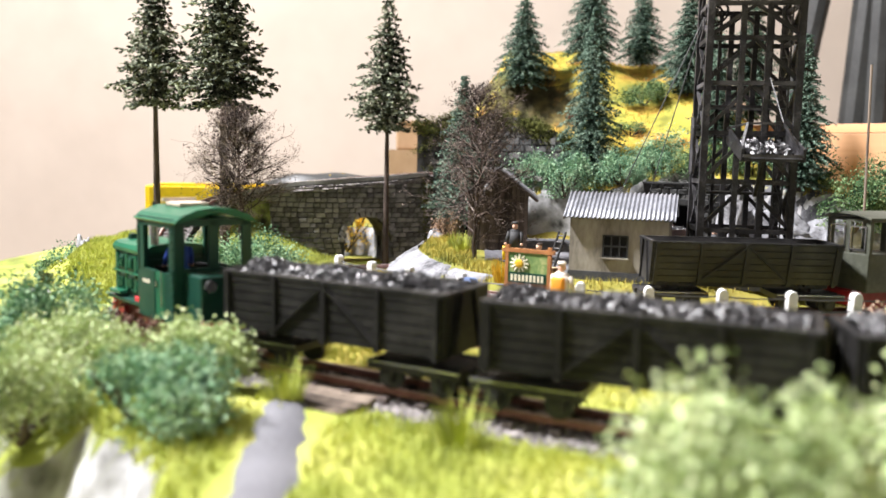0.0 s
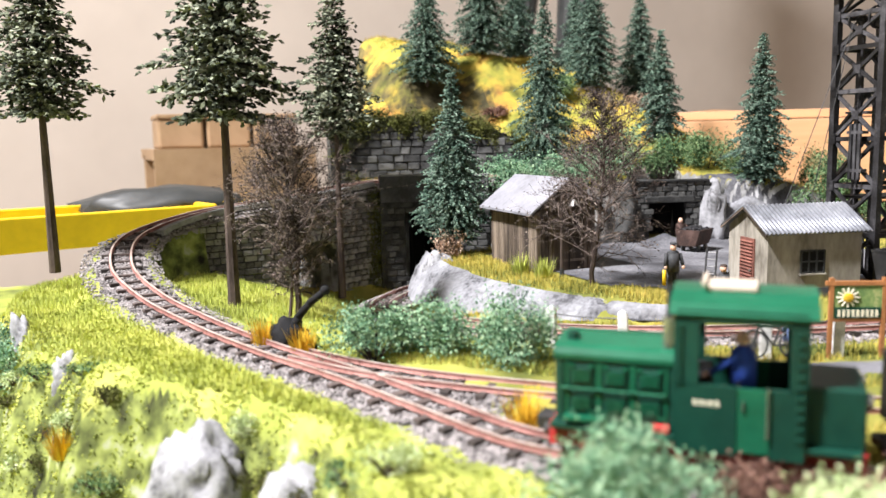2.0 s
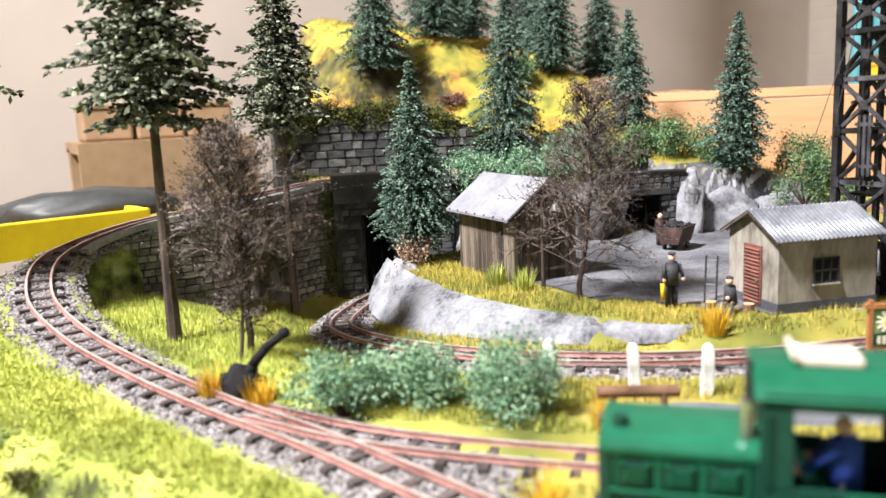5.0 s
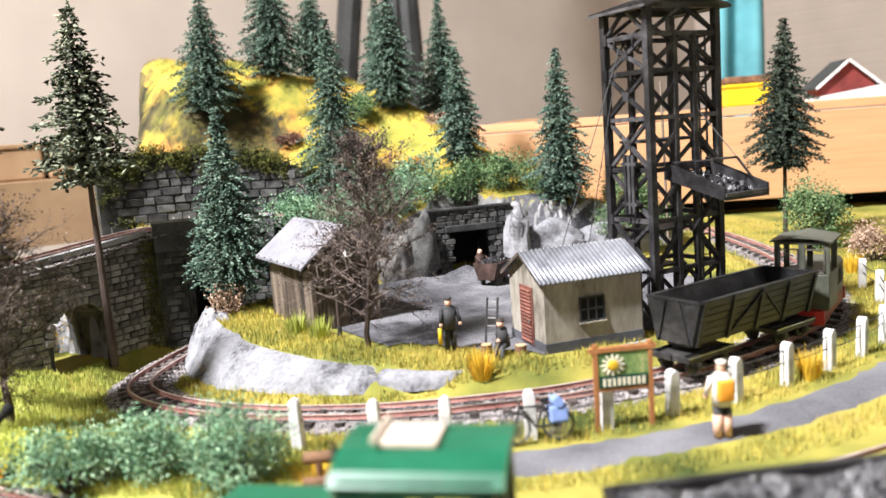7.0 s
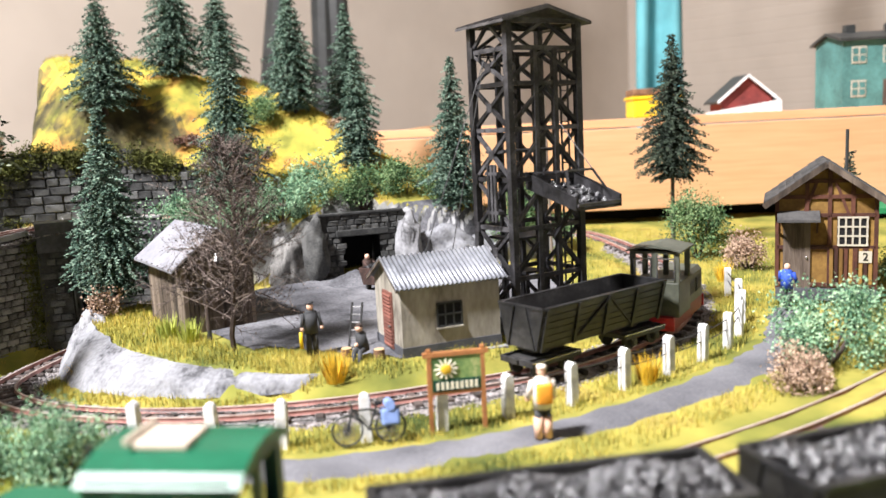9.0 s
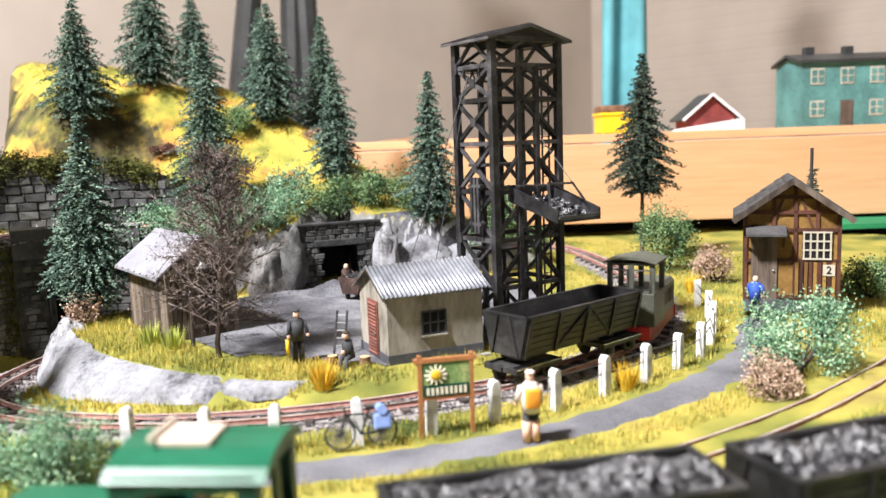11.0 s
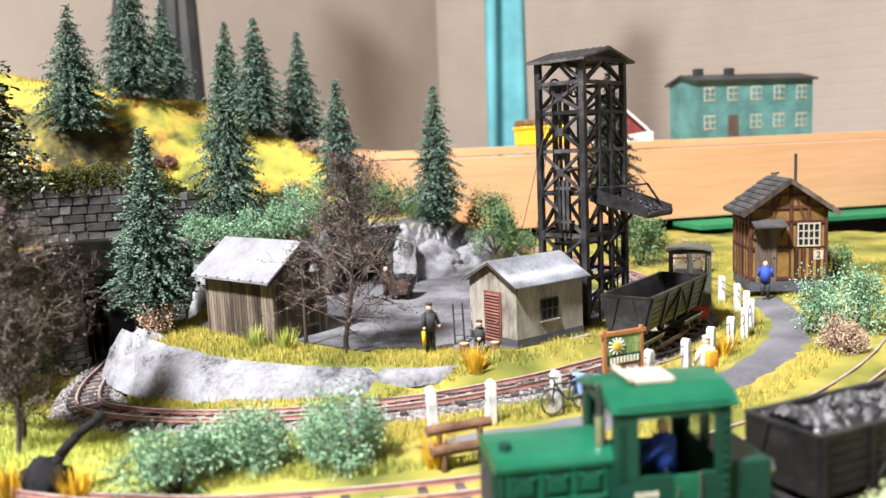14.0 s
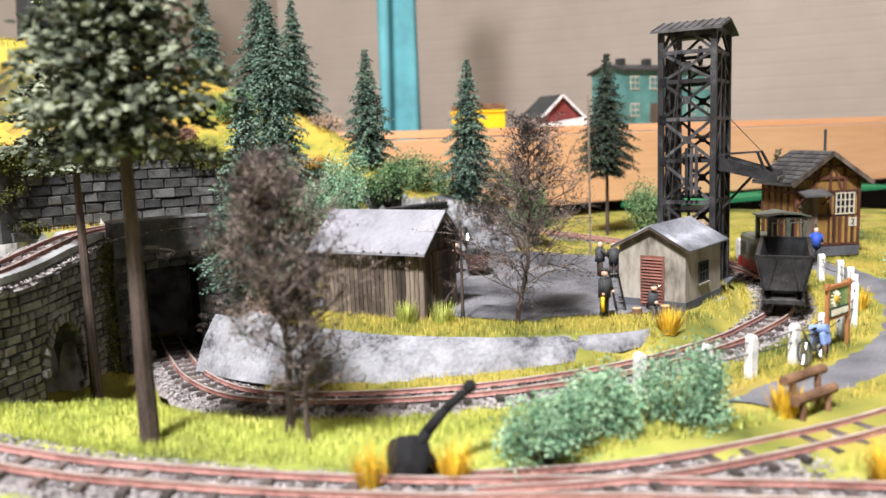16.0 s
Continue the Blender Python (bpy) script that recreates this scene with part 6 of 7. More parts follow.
x, y, z = on_shelf(25, 12, 3.0)
shelf = thing("plank_shelf", x, y, z, SANG, "peach-coloured planed pine board shelf behind the layout", "shelf")
part("front_board", boxed(0, -11.8, SHELF_LOW, 100, 1.6, 4.2 - SHELF_LOW, 0.05), "plank", shelf)
# set-back black strip stands in for the shade under the front board
part("plinth", boxed(0, -8.0, -14, 98, 1.0, 14 + SHELF_LOW + 1.0), "black", shelf, "black set-back board standing in for shade below the shelf")
part("shelf_board", boxed(0, 0.6, 4.3, 100, 23, 0.7, 0.05), "plank", shelf)
felt = link_mesh("green_felt", boxed(0, 0, 0, 34, 5, 0.4), "felt_green")
fx, fy, fz = on_shelf(30, -2.6, -0.1)
felt.matrix_basis = cpose(fx, fy, fz, 0, 0, SANG)
tagged(felt, "strip of bright green felt at the layout edge", "felt strip")


# ---- masonry: bridge, retaining walls, adit ----
def block_mesh(kind, w, h, d, mat):
    key = (kind, w, h, d)
    if key not in _made:
        bm = boxed(0, 0, -h / 2, w, d, h)
        r = random.Random(str(key))
        for v in bm.verts:
            v.co += Vector((r.uniform(-0.05, 0.05) * w, r.uniform(-0.25, 0.25) * d, r.uniform(-0.07, 0.07) * h))
        bmesh.ops.bevel(bm, geom=list(bm.edges), offset=min(w, h) * 0.1, segments=1, affect="EDGES")
        ob = link_mesh("stone_block", bm, mat)
        _made[key] = ob.data
        bpy.data.objects.remove(ob)
    return _made[key]


def face_line(line, i0, i1, off):
    return [line[i] + side_of(line, i) * off for i in range(i0, i1)]


def index_near(line, x, y):
    return min(range(len(line)), key=lambda k: (line[k].x - x) ** 2 + (line[k].y - y) ** 2)


def stone_face(parent, line, foot, top, mat, seed, w=0.85, h=0.45, hole=None):
    """Courses of rough blocks along a line (seen from its right); foot and top by distance run."""
    r = random.Random(seed)
    run = [0.0]
    for a, b in zip(line, line[1:]):
        run.append(run[-1] + (b - a).to_2d().length)
    zmin, zmax = min(foot(s) for s in run), max(top(s) for s in run)
    row, z = 0, zmin
    while z < zmax - 0.1:
        s = r.uniform(0, w)
        while s < run[-1] - 0.2:
            ww = w * r.choice((0.7, 0.9, 1.15))
            mid = s + ww / 2
            i = max(k for k in range(len(run) - 1) if run[k] <= min(mid, run[-1] - 0.01))
            f = (mid - run[i]) / max(1e-6, run[i + 1] - run[i])
            p = line[i].lerp(line[i + 1], f)
            d = line[i + 1] - line[i]
            if foot(mid) - 0.2 <= z and z + h <= top(mid) + 0.12 and not (hole and hole(mid, z + h / 2)):
                m = block_mesh(mat + str(r.randrange(5)), round(ww - 0.05, 2), h - 0.05, 0.22, mat)
                shared("stone_block", m, parent, cpose(p.x, p.y, z + h / 2, r.uniform(-2, 2), r.uniform(-1.5, 1.5), math.degrees(math.atan2(d.y, d.x))))
            s += ww
        z += h
        row += 1


def wall_core(name, parent, line, foot, top, thick, mat, hole=None):
    """A solid wall strip behind the blocks, in short pieces that leave the hole open."""
    run = 0.0
    for a, b in zip(line, line[1:]):
        d = b - a
        seg = d.to_2d().length
        mid = run + seg / 2
        run += seg
        z0, z1 = foot(mid), top(mid)
        if hole:
            zz = z0
            while zz < z1 and hole(mid, zz + 0.05):
                zz += 0.1
            z0 = zz
        c = (a + b) / 2 + Vector((-d.y, d.x, 0)).normalized() * (thick / 2)
        part(name, boxed(c.x, c.y, z0, seg * 1.12, thick, max(0.05, z1 - z0), turn=Matrix.Rotation(math.atan2(d.y, d.x), 4, "Z")), mat, parent)


def moss_patch(parent, spots, count, seed, label):
    """A fringe of small leafy crumbs round the given spots."""
    def shape(r):
        x, y, z = r.choice(spots)
        d = Vector((r.gauss(0, 1), r.gauss(0, 1), r.gauss(0, 1))).normalized()
        return Vector((x + r.gauss(0, 0.25), y + r.gauss(0, 0.1), z + r.gauss(0, 0.2))), d
    v, f = leaves(count, shape, 0.1, seed, 0.3)
    raw("moss_patch", v, f, "moss", parent, label)


def bridge():
    t = thing("arch_bridge", 0, 0, 0, 0, "grey stone arch bridge carrying the upper track, patched with moss", "bridge")
    i0, i1 = index_near(TRACK_1, -11.2, 59.0), index_near(TRACK_1, 2.6, 63.4)
    line = face_line(TRACK_1, i0, i1, 1.3)
    mid_i = min(range(len(line)), key=lambda k: (line[k].x + 1.85) ** 2 + (line[k].y - 60.5) ** 2)
    s_mid = sum((b - a).to_2d().length for a, b in zip(line[:mid_i], line[1:mid_i + 1]))

    def hole(s, z):
        return abs(s - s_mid) < 1.75 and z < -0.1 + math.sqrt(max(0, 1.75 ** 2 - (s - s_mid) ** 2))
    tops = [p.z for p in line]
    run = [0.0]
    for a, b in zip(line, line[1:]):
        run.append(run[-1] + (b - a).to_2d().length)

    def top(s):
        return float(np.interp(s, run, tops)) - 0.25
    foot = lambda s: -2.2 + 2.8 * max(0, 1 - s / 6)
    wall_core("spandrel", t, line, foot, top, 0.5, "mortar", hole)
    stone_face(t, line, foot, top, "stone", 5, 0.6, 0.34, hole)
    coping = bmesh.new()
    swept(coping, [p + Vector((0, 0, -0.12)) for p in line], [(-0.3, -0.14), (0.16, -0.14), (0.16, 0.12), (-0.3, 0.12)], 0)
    part("coping", coping, "slab", t, "pale coping course")
    # ring of wedge stones and the barrel behind
    d = (line[mid_i + 1] - line[mid_i - 1]).to_2d().normalized()
    c = line[mid_i]
    for k in range(15):
        a = math.pi * (k + 0.5) / 15
        u, z = 1.9 * math.cos(a), -0.1 + 1.9 * math.sin(a)
        ob = shared("arch_stone", block_mesh("ring%d" % (k % 3), 0.3, 0.36, 0.32, "stone"), t, cpose(c.x + d.x * u + d.y * 0.04, c.y + d.y * u - d.x * 0.04, z, 0, 0, math.degrees(math.atan2(d.y, d.x))) @ Matrix.Rotation(math.pi / 2 - a, 4, "Y"))
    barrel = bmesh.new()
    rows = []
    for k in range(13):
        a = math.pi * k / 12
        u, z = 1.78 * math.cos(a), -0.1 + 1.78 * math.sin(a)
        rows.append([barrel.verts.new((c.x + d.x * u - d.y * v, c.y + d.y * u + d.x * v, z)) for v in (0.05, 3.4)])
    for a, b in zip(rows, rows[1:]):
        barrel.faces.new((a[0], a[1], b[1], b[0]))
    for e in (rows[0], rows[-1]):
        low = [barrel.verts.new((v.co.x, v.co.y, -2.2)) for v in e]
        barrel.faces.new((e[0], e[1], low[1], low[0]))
    # inside of the arch uses the darker of the two masonry colours
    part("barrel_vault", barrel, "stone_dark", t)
    # track deck over the hollows
    deck = bmesh.new()
    j1 = index_near(TRACK_1, 9.0, 59.6)
    swept(deck, TRACK_1[i0 + 4:j1], [(-1.3, -0.95), (1.25, -0.95), (1.25, -0.42), (-1.3, -0.42)], 0)
    part("deck", deck, "concrete", t)
    # moss on the end pier
    p = line[-1]
    moss_patch(t, [(p.x + u * 0.5 - 0.3, p.y - 0.15, v) for u in (0, 1) for v in np.arange(-1.6, 4.3, 0.3)], 2600, 4, "dark green moss on the pier")


bridge()


def portal_wall():
    t = thing("tunnel_wall", 0, 0, 0, 0, "dark stone retaining wall with a parapet above the tunnel mouth", "retaining wall", kind="structure")
    i0, i1 = index_near(TRACK_1, 2.6, 63.4), index_near(TRACK_1, 9.6, 59.0)
    line = face_line(TRACK_1, i0, i1, 1.55)
    run = [0.0]
    for a, b in zip(line, line[1:]):
        run.append(run[-1] + (b - a).to_2d().length)
    cut = min(range(len(line)), key=lambda k: min((line[k] - q).to_2d().length for q in TRACK_2[:40]))
    s_mid = run[cut]
    hole = lambda s, z: abs(s - s_mid) < 1.35 and z < 2.9
    foot, top = lambda s: -2.2, lambda s: 3.5
    wall_core("wall_core", t, line, foot, top, 0.5, "mortar", hole)
    stone_face(t, line, foot, top, "stone_dark", 8, 0.7, 0.38, hole)
    par = bmesh.new()
    swept(par, [Vector((p.x, p.y, 4.2)) for p in line], [(-0.35, -0.75), (0.1, -0.75), (0.1, 0.85), (-0.35, 0.85)], 0)
    part("parapet", par, "concrete", t, "dark grey smooth parapet")
    cap = bmesh.new()
    swept(cap, [Vector((p.x, p.y, 5.07)) for p in line], [(-0.42, -0.05), (0.16, -0.05), (0.16, 0.05), (-0.42, 0.05)], 0)
    part("parapet_cap", cap, "slab", t)
    # black box behind the mouth, the tunnel's darkness put into its colour
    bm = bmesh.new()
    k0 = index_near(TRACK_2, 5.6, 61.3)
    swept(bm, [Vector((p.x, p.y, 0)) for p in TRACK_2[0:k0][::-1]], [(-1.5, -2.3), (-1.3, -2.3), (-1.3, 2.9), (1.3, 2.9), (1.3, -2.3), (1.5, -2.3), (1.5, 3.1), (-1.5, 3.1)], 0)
    part("tunnel_shade_box", bm, "black", t)


portal_wall()


def upper_wall():
    t = thing("hill_retaining_wall", 0, 0, 0, 0, "mossy grey block retaining wall below the grassy hill", "retaining wall", kind="structure")
    line = catmull([(1.2, 66.8, 0), (3.6, 66.6, 0), (6.5, 65.4, 0), (10, 62.4, 0), (12.2, 60.2, 0)], 0.5)
    L = 0.5 * (len(line) - 1)
    foot, top = lambda s: 4.2, lambda s: 8.7 - 1.9 * max(0, (s - L * 0.62) / (L * 0.38)) - 0.7 * max(0, 1 - s / 2.5)
    wall_core("wall_core", t, line, foot, top, 0.9, "mortar")
    stone_face(t, line, foot, top, "stone_dark", 12, 0.95, 0.5)
    r = random.Random(3)
    spots = []
    for k in range(150):
        i = r.randrange(len(line))
        u = i * 0.5
        p = line[i]
        if k % 4 or u < 2.2 or 4.5 < u < 6.5:
            spots.append((p.x, p.y - 0.15, top(u) + r.uniform(-0.75, 0.3) if k % 4 else r.uniform(4.5, top(u))))
    moss_patch(t, spots, 13000, 6, "dark moss hanging over the wall top")


upper_wall()


def adit():
    t = thing("mine_adit", 18.0, 54.0, 0.85, -18, "dark stone portal of the mine adit set in pale rock", "mine adit")
    line = [Vector((x, 0, 0)) for x in np.arange(-2.4, 2.41, 0.4)]
    hole = lambda s, z: abs(s - 2.4) < 1.2 and z < 2.35
    foot, top = lambda s: 0.0, lambda s: 3.6
    wall_core("wall_core", t, line, foot, top, 0.6, "mortar", hole)
    stone_face(t, line, foot, top, "stone_dark", 15, 0.52, 0.33, hole)
    part("lintel", boxed(0, -0.06, 2.35, 3.0, 0.4, 0.36, 0.03), "stone_dark", t)
    part("coping", boxed(0, 0.05, 3.55, 4.9, 0.5, 0.14, 0.03), "stone_dark", t)
    # black box inside the opening paints the darkness of the adit
    bm = bmesh.new()
    box(bm, -1.32, 1.6, -0.2, 0.15, 2.6, 2.7), box(bm, 1.32, 1.6, -0.2, 0.15, 2.6, 2.7), box(bm, 0, 1.6, 2.42, 2.7, 2.6, 0.15), box(bm, 0, 3.0, -0.2, 2.7, 0.15, 2.7)
    part("adit_shade_box", bm, "black", t)
    # side buttresses of rough dark rock
    for s in (-1, 1):
        b = bmesh.new()
        bmesh.ops.create_icosphere(b, subdivisions=3, radius=1)
        for v in b.verts:
            n = noise.noise(v.co * 2.2 + Vector((s * 5, 0, 0))) * 0.35 + noise.noise(v.co * 6) * 0.12
            v.co = Vector((v.co.x * 0.8, v.co.y * 1.1, v.co.z * 2.1)) * (1 + n) + Vector((s * 2.7, 0.1, 1.4))
        part("buttress", b, "stone_dark" if s < 0 else "rock", t, smooth=True)


adit()


def rock(x, y, z, sx, sy, sz, rz, seed, label, mat="rock"):
    bm = bmesh.new()
    bmesh.ops.create_icosphere(bm, subdivisions=4, radius=1)
    for v in bm.verts:
        q = v.co.copy()
        n = noise.noise(q * 1.5 + Vector((seed, 0, 0))) * 0.34 - abs(noise.noise(q * 2.6 + Vector((0, seed, 0)))) * 0.34 + abs(noise.noise(q * 6 + Vector((0, seed, 3)))) * 0.16 + noise.noise(q * 13) * 0.07
        v.co = Vector((q.x * sx, q.y * sy, q.z * sz)) * (0.98 + n)
    ob = link_mesh("rock", bm, mat, smooth=True)
    ob.matrix_basis = cpose(x, y, z, 0, 0, rz)
    return tagged(ob, label, "rock")


rock(22.6, 52.9, 1.3, 2.7, 0.9, 1.9, -32, 3, "pale grey plaster rock face beside the adit", "rock_smooth")
rock(26.0, 51.2, 1.1, 2.8, 0.9, 1.6, -22, 4, "pale grey plaster rock face behind the tower", "rock_smooth")
rock(14.3, 55.5, 1.4, 1.5, 0.9, 2.1, 10, 5, "sooty grey rock beside the adit portal", "stone")
rock(3.3, 54.6, -0.2, 0.8, 1.4, 1.5, 0, 6, "pale rounded rock corner below the spruce")
for k, (x, y, z, sx, sy, sz, rz) in enumerate([(-11.6, 36.2, -2.0, 1.2, 1.6, 2.0, 25), (-9.9, 33.0, -2.2, 1.2, 1.5, 1.9, 35), (-8.3, 30.0, -2.1, 1.0, 1.4, 1.9, 35), (-13.5, 43.4, -1.2, 0.6, 0.8, 1.6, 25), (-14.8, 45.0, -1.3, 0.55, 0.8, 1.6, 20), (-16.4, 50.0, -1.0, 0.5, 1.0, 1.9, 15)]):
    rock(x, y, z, sx, sy, sz, rz, 7 + k, "pale grey craggy rock in the mossy bank" if k < 3 else "upright pale rock slab in the mossy bank")

# ---- fence along the path ----
POSTS = [(0.1, 38.2), (1.7, 36.4), (3.2, 35.2), (5.2, 33.9), (7.2, 32.95), (9.2, 32.3), (11.4, 31.75), (13.7, 31.6), (15.9, 31.5), (17.9, 31.55), (20.0, 31.9), (22.0, 32.7), (23.8, 33.7), (25.9, 35.2), (28.0, 37.1)]


def fence():
    for i, (x, y) in enumerate(POSTS):
        z = ground_at(x, y) - 0.1
        a, b = POSTS[max(0, i - 1)], POSTS[min(len(POSTS) - 1, i + 1)]
        t = thing("fence_post", x, y, z, math.degrees(math.atan2(b[1] - a[1], b[0] - a[0])) + rng.uniform(-6, 6), "whitewashed concrete fence post with a rounded top", "fence post", "fence posts along the path", ry=rng.uniform(-3, 3))
        h = 1.6 - z
        bm = bmesh.new()
        prism(bm, [(-0.17, 0), (0.17, 0), (0.16, h - 0.12), (0.1, h - 0.02), (0, h + 0.02), (-0.1, h - 0.02), (-0.16, h - 0.12)], -0.15, 0.15, "y")
        bmesh.ops.bevel(bm, geom=list(bm.edges), offset=0.025, segments=1, affect="EDGES")
        part("post_shaft", bm, "white_post", t, smooth=False)
    for i, (a, b) in enumerate(zip(POSTS, POSTS[1:])):
        w = thing("fence_wire", a[0], a[1], 0, 0, "thin dark fence wire between two posts", "fence wire", "fence wires")
        for k, z in enumerate((0.98, 1.36)):
            d = Vector((b[0] - a[0], b[1] - a[1], 0))
            bm = bmesh.new()
            pts = [d * (q / 6) + Vector((0, 0, z - 0.05 * math.sin(math.pi * q / 6))) for q in range(7)]
            side = Vector((-d.y, d.x, 0)).normalized() * 0.022
            rings = [[bm.verts.new(p + o) for o in (side, Vector((0, 0, 0.022)), -side, Vector((0, 0, -0.022)))] for p in pts]
            for u, v in zip(rings, rings[1:]):
                for n in range(4):
                    bm.faces.new((u[n], u[(n + 1) % 4], v[(n + 1) % 4], v[n]))
            part("strand", bm, "wire", w)


fence()


# ---- sign, bench, bicycle, lamp ----
def sign():
    z = ground_at(7.4, 32.5)
    t = thing("display_sign", 7.45, 32.5, z - 0.1, -28, "wooden village sign with a painted white flower and cream lettering", "sign")
    for x in (-0.78, 0.78):
        part("post", boxed(x, 0, 0, 0.12, 0.12, 2.85 - z), "sign_wood", t)
    part("top_rail", boxed(0, 0, 2.62 - z, 1.9, 0.14, 0.13), "sign_wood", t)
    part("bottom_rail", boxed(0, 0, 1.5 - z, 1.6, 0.1, 0.1), "sign_wood", t)
    board = part("board", boxed(0, 0, 1.55 - z, 1.5, 0.07, 1.08), "sign_green", t, "painted landscape panel")
    sun = bmesh.new()
    for k in range(12):
        a = k * 0.5236
        rod(sun, (-0.3, -0.06, 2.25 - z), (-0.3 + 0.34 * math.cos(a), -0.06, 2.25 - z + 0.3 * math.sin(a)), 0.05, 0.03, 5)
    part("flower", sun, "cream_paint", board, "white flower petals")
    part("flower_heart", ball(bmesh.new(), -0.3, -0.09, 2.25 - z, 0.17, 0.05, 0.15), "tuft_orange", board)
    part("letter_panel", boxed(0, -0.05, 1.6 - z, 1.36, 0.03, 0.34), "green_dark", board)
    for k in range(9):
        part("letter_bar", boxed(-0.56 + k * 0.14, -0.08, 1.65 - z, 0.08, 0.02, 0.22), "cream_paint", board)


sign()


def bench():
    x, y = -0.7, 33.6
    t = thing("log_bench", x, y, ground_at(x, y) - 0.05, -32, "rustic bench of brown logs on short stub legs", "bench")
    for s in (-0.6, 0.6):
        part("leg", rod(bmesh.new(), (s, 0, 0), (s, 0, 1.05), 0.09, n=7), "log", t)
        part("leg", rod(bmesh.new(), (s, -0.32, 0), (s, -0.32, 0.5), 0.09, n=7), "log", t)
    part("seat_log", rod(bmesh.new(), (-0.95, -0.28, 0.6), (0.95, -0.28, 0.6), 0.15, 0.15, 10), "log", t)
    part("back_log", rod(bmesh.new(), (-0.95, 0.05, 1.08), (0.95, 0.05, 1.08), 0.15, 0.14, 10), "log", t)


bench()


def bicycle():
    x, y = 4.9, 33.25
    t = thing("bicycle", x, y, ground_at(x, y) + 0.06, -27, "dark touring bicycle with pale blue panniers leaning on a fence post", "bicycle", rx=-10)
    for s in (-0.6, 0.6):
        w = bmesh.new()
        for k in range(20):
            a, b = k * 0.31416, (k + 1) * 0.31416
            rod(w, (s + 0.42 * math.cos(a), 0, 0.44 + 0.42 * math.sin(a)), (s + 0.42 * math.cos(b), 0, 0.44 + 0.42 * math.sin(b)), 0.032, n=5, caps=False)
        wheel = part("wheel", w, "grey_dark", t)
        sp = bmesh.new()
        for k in range(14):
            a = k * 0.2244
            rod(sp, (s + 0.4 * math.cos(a), 0, 0.44 + 0.4 * math.sin(a)), (s - 0.4 * math.cos(a), 0, 0.44 - 0.4 * math.sin(a)), 0.014, n=3)
        part("spoke_set", sp, "chrome", wheel)
    f = bmesh.new()
    for p, q in (((-0.6, 0.44), (-0.42, 1.05)), ((-0.42, 1.0), (0.0, 0.4)), ((-0.42, 0.98), (0.2, 0.95)), ((0.0, 0.4), (0.25, 1.05)), ((0.0, 0.4), (0.6, 0.44)), ((0.6, 0.44), (0.22, 0.9)), ((-0.42, 1.05), (-0.48, 1.2))):
        rod(f, (p[0], 0, p[1]), (q[0], 0, q[1]), 0.032, n=5)
    part("frame", f, "grey_dark", t)
    part("handlebar", rod(bmesh.new(), (-0.48, -0.28, 1.2), (-0.48, 0.28, 1.2), 0.03, n=5), "chrome", t)
    part("saddle", ball(bmesh.new(), 0.27, 0, 1.1, 0.16, 0.08, 0.05), "black", t)
    part("carrier", boxed(0.62, 0, 0.92, 0.5, 0.2, 0.04), "grey_dark", t)
    for s in (-1, 1):
        part("pannier", boxed(0.6, s * 0.17, 0.5, 0.52, 0.18, 0.46, 0.07), "bag_blue", t, "pale blue pannier bag")
    part("roll_bag", rod(bmesh.new(), (0.6, -0.3, 1.06), (0.6, 0.3, 1.06), 0.14, n=10), "bag_blue", t)


bicycle()


def yard_lamp():
    t = thing("yard_lamp", 5.65, 46.3, 0.8, 0, "rusty iron yard lamp with a curved neck and small shade", "street lamp")
    part("pole", rod(bmesh.new(), (0, 0, 0), (0, 0, 3.6), 0.08, 0.055, 8), "bark", t)
    part("base", rod(bmesh.new(), (0, 0, 0), (0, 0, 0.5), 0.12, 0.09, 8), "grey_dark", t)
    neck = bmesh.new()
    pts = [(0.28 - 0.28 * math.cos(k * 0.45), -0.1 * k / 7, 3.6 + 0.28 * math.sin(k * 0.45)) for k in range(8)]
    for p, q in zip(pts, pts[1:]):
        rod(neck, p, q, 0.045, n=6)
    part("neck", neck, "bark", t)
    part("shade", rod(bmesh.new(), (0.56, -0.1, 3.62), (0.56, -0.1, 3.32), 0.08, 0.24, 12), "chrome", t)


yard_lamp()


def ladder():
    t = thing("ladder", 8.9, 40.5, 0.8, 40, "short grey wooden ladder leaning by the hut", "ladder", ry=24)
    for s in (-0.2, 0.2):
        part("stile", boxed(0, s, 0, 0.07, 0.07, 1.9), "wagon_wood", t)
    for k in range(6):
        part("rung", boxed(0, 0, 0.2 + k * 0.3, 0.05, 0.4, 0.05), "chrome", t)


ladder()


def mine_tub():
    t = thing("mine_tub", 16.3, 49.8, 0.9, 25, "rusty mine tub heaped with coal in front of the adit", "mine tub")
    bm = bmesh.new()
    prism(bm, [(-0.45, 0.35), (0.45, 0.35), (0.7, 1.2), (0.6, 1.2), (0.38, 0.45), (-0.38, 0.45), (-0.6, 1.2), (-0.7, 1.2)], -0.85, 0.85, "x")
    part("tub_body", bm, "tub_rust", t)
    for s in (-0.85, 0.85):
        part("tub_end", prism(bmesh.new(), [(-0.45, 0.35), (0.45, 0.35), (0.7, 1.2), (-0.7, 1.2)], s - 0.05, s + 0.05, "x"), "tub_rust", t)
    for x in (-0.45, 0.45):
        for y in (-0.42, 0.42):
            part("wheel", rod(bmesh.new(), (x, y - 0.05, 0.2), (x, y + 0.05, 0.2), 0.2, n=10), "grey_dark", t)
    h = bmesh.new()
    coal_heap(h, (-0.8, -0.5), (0.8, 0.5), lambda u, v: 1.15 + 0.12 * math.cos(u) - 0.15 * abs(v), 120, 0.12, 3)
    part("coal_load", h, "coal", t)


mine_tub()


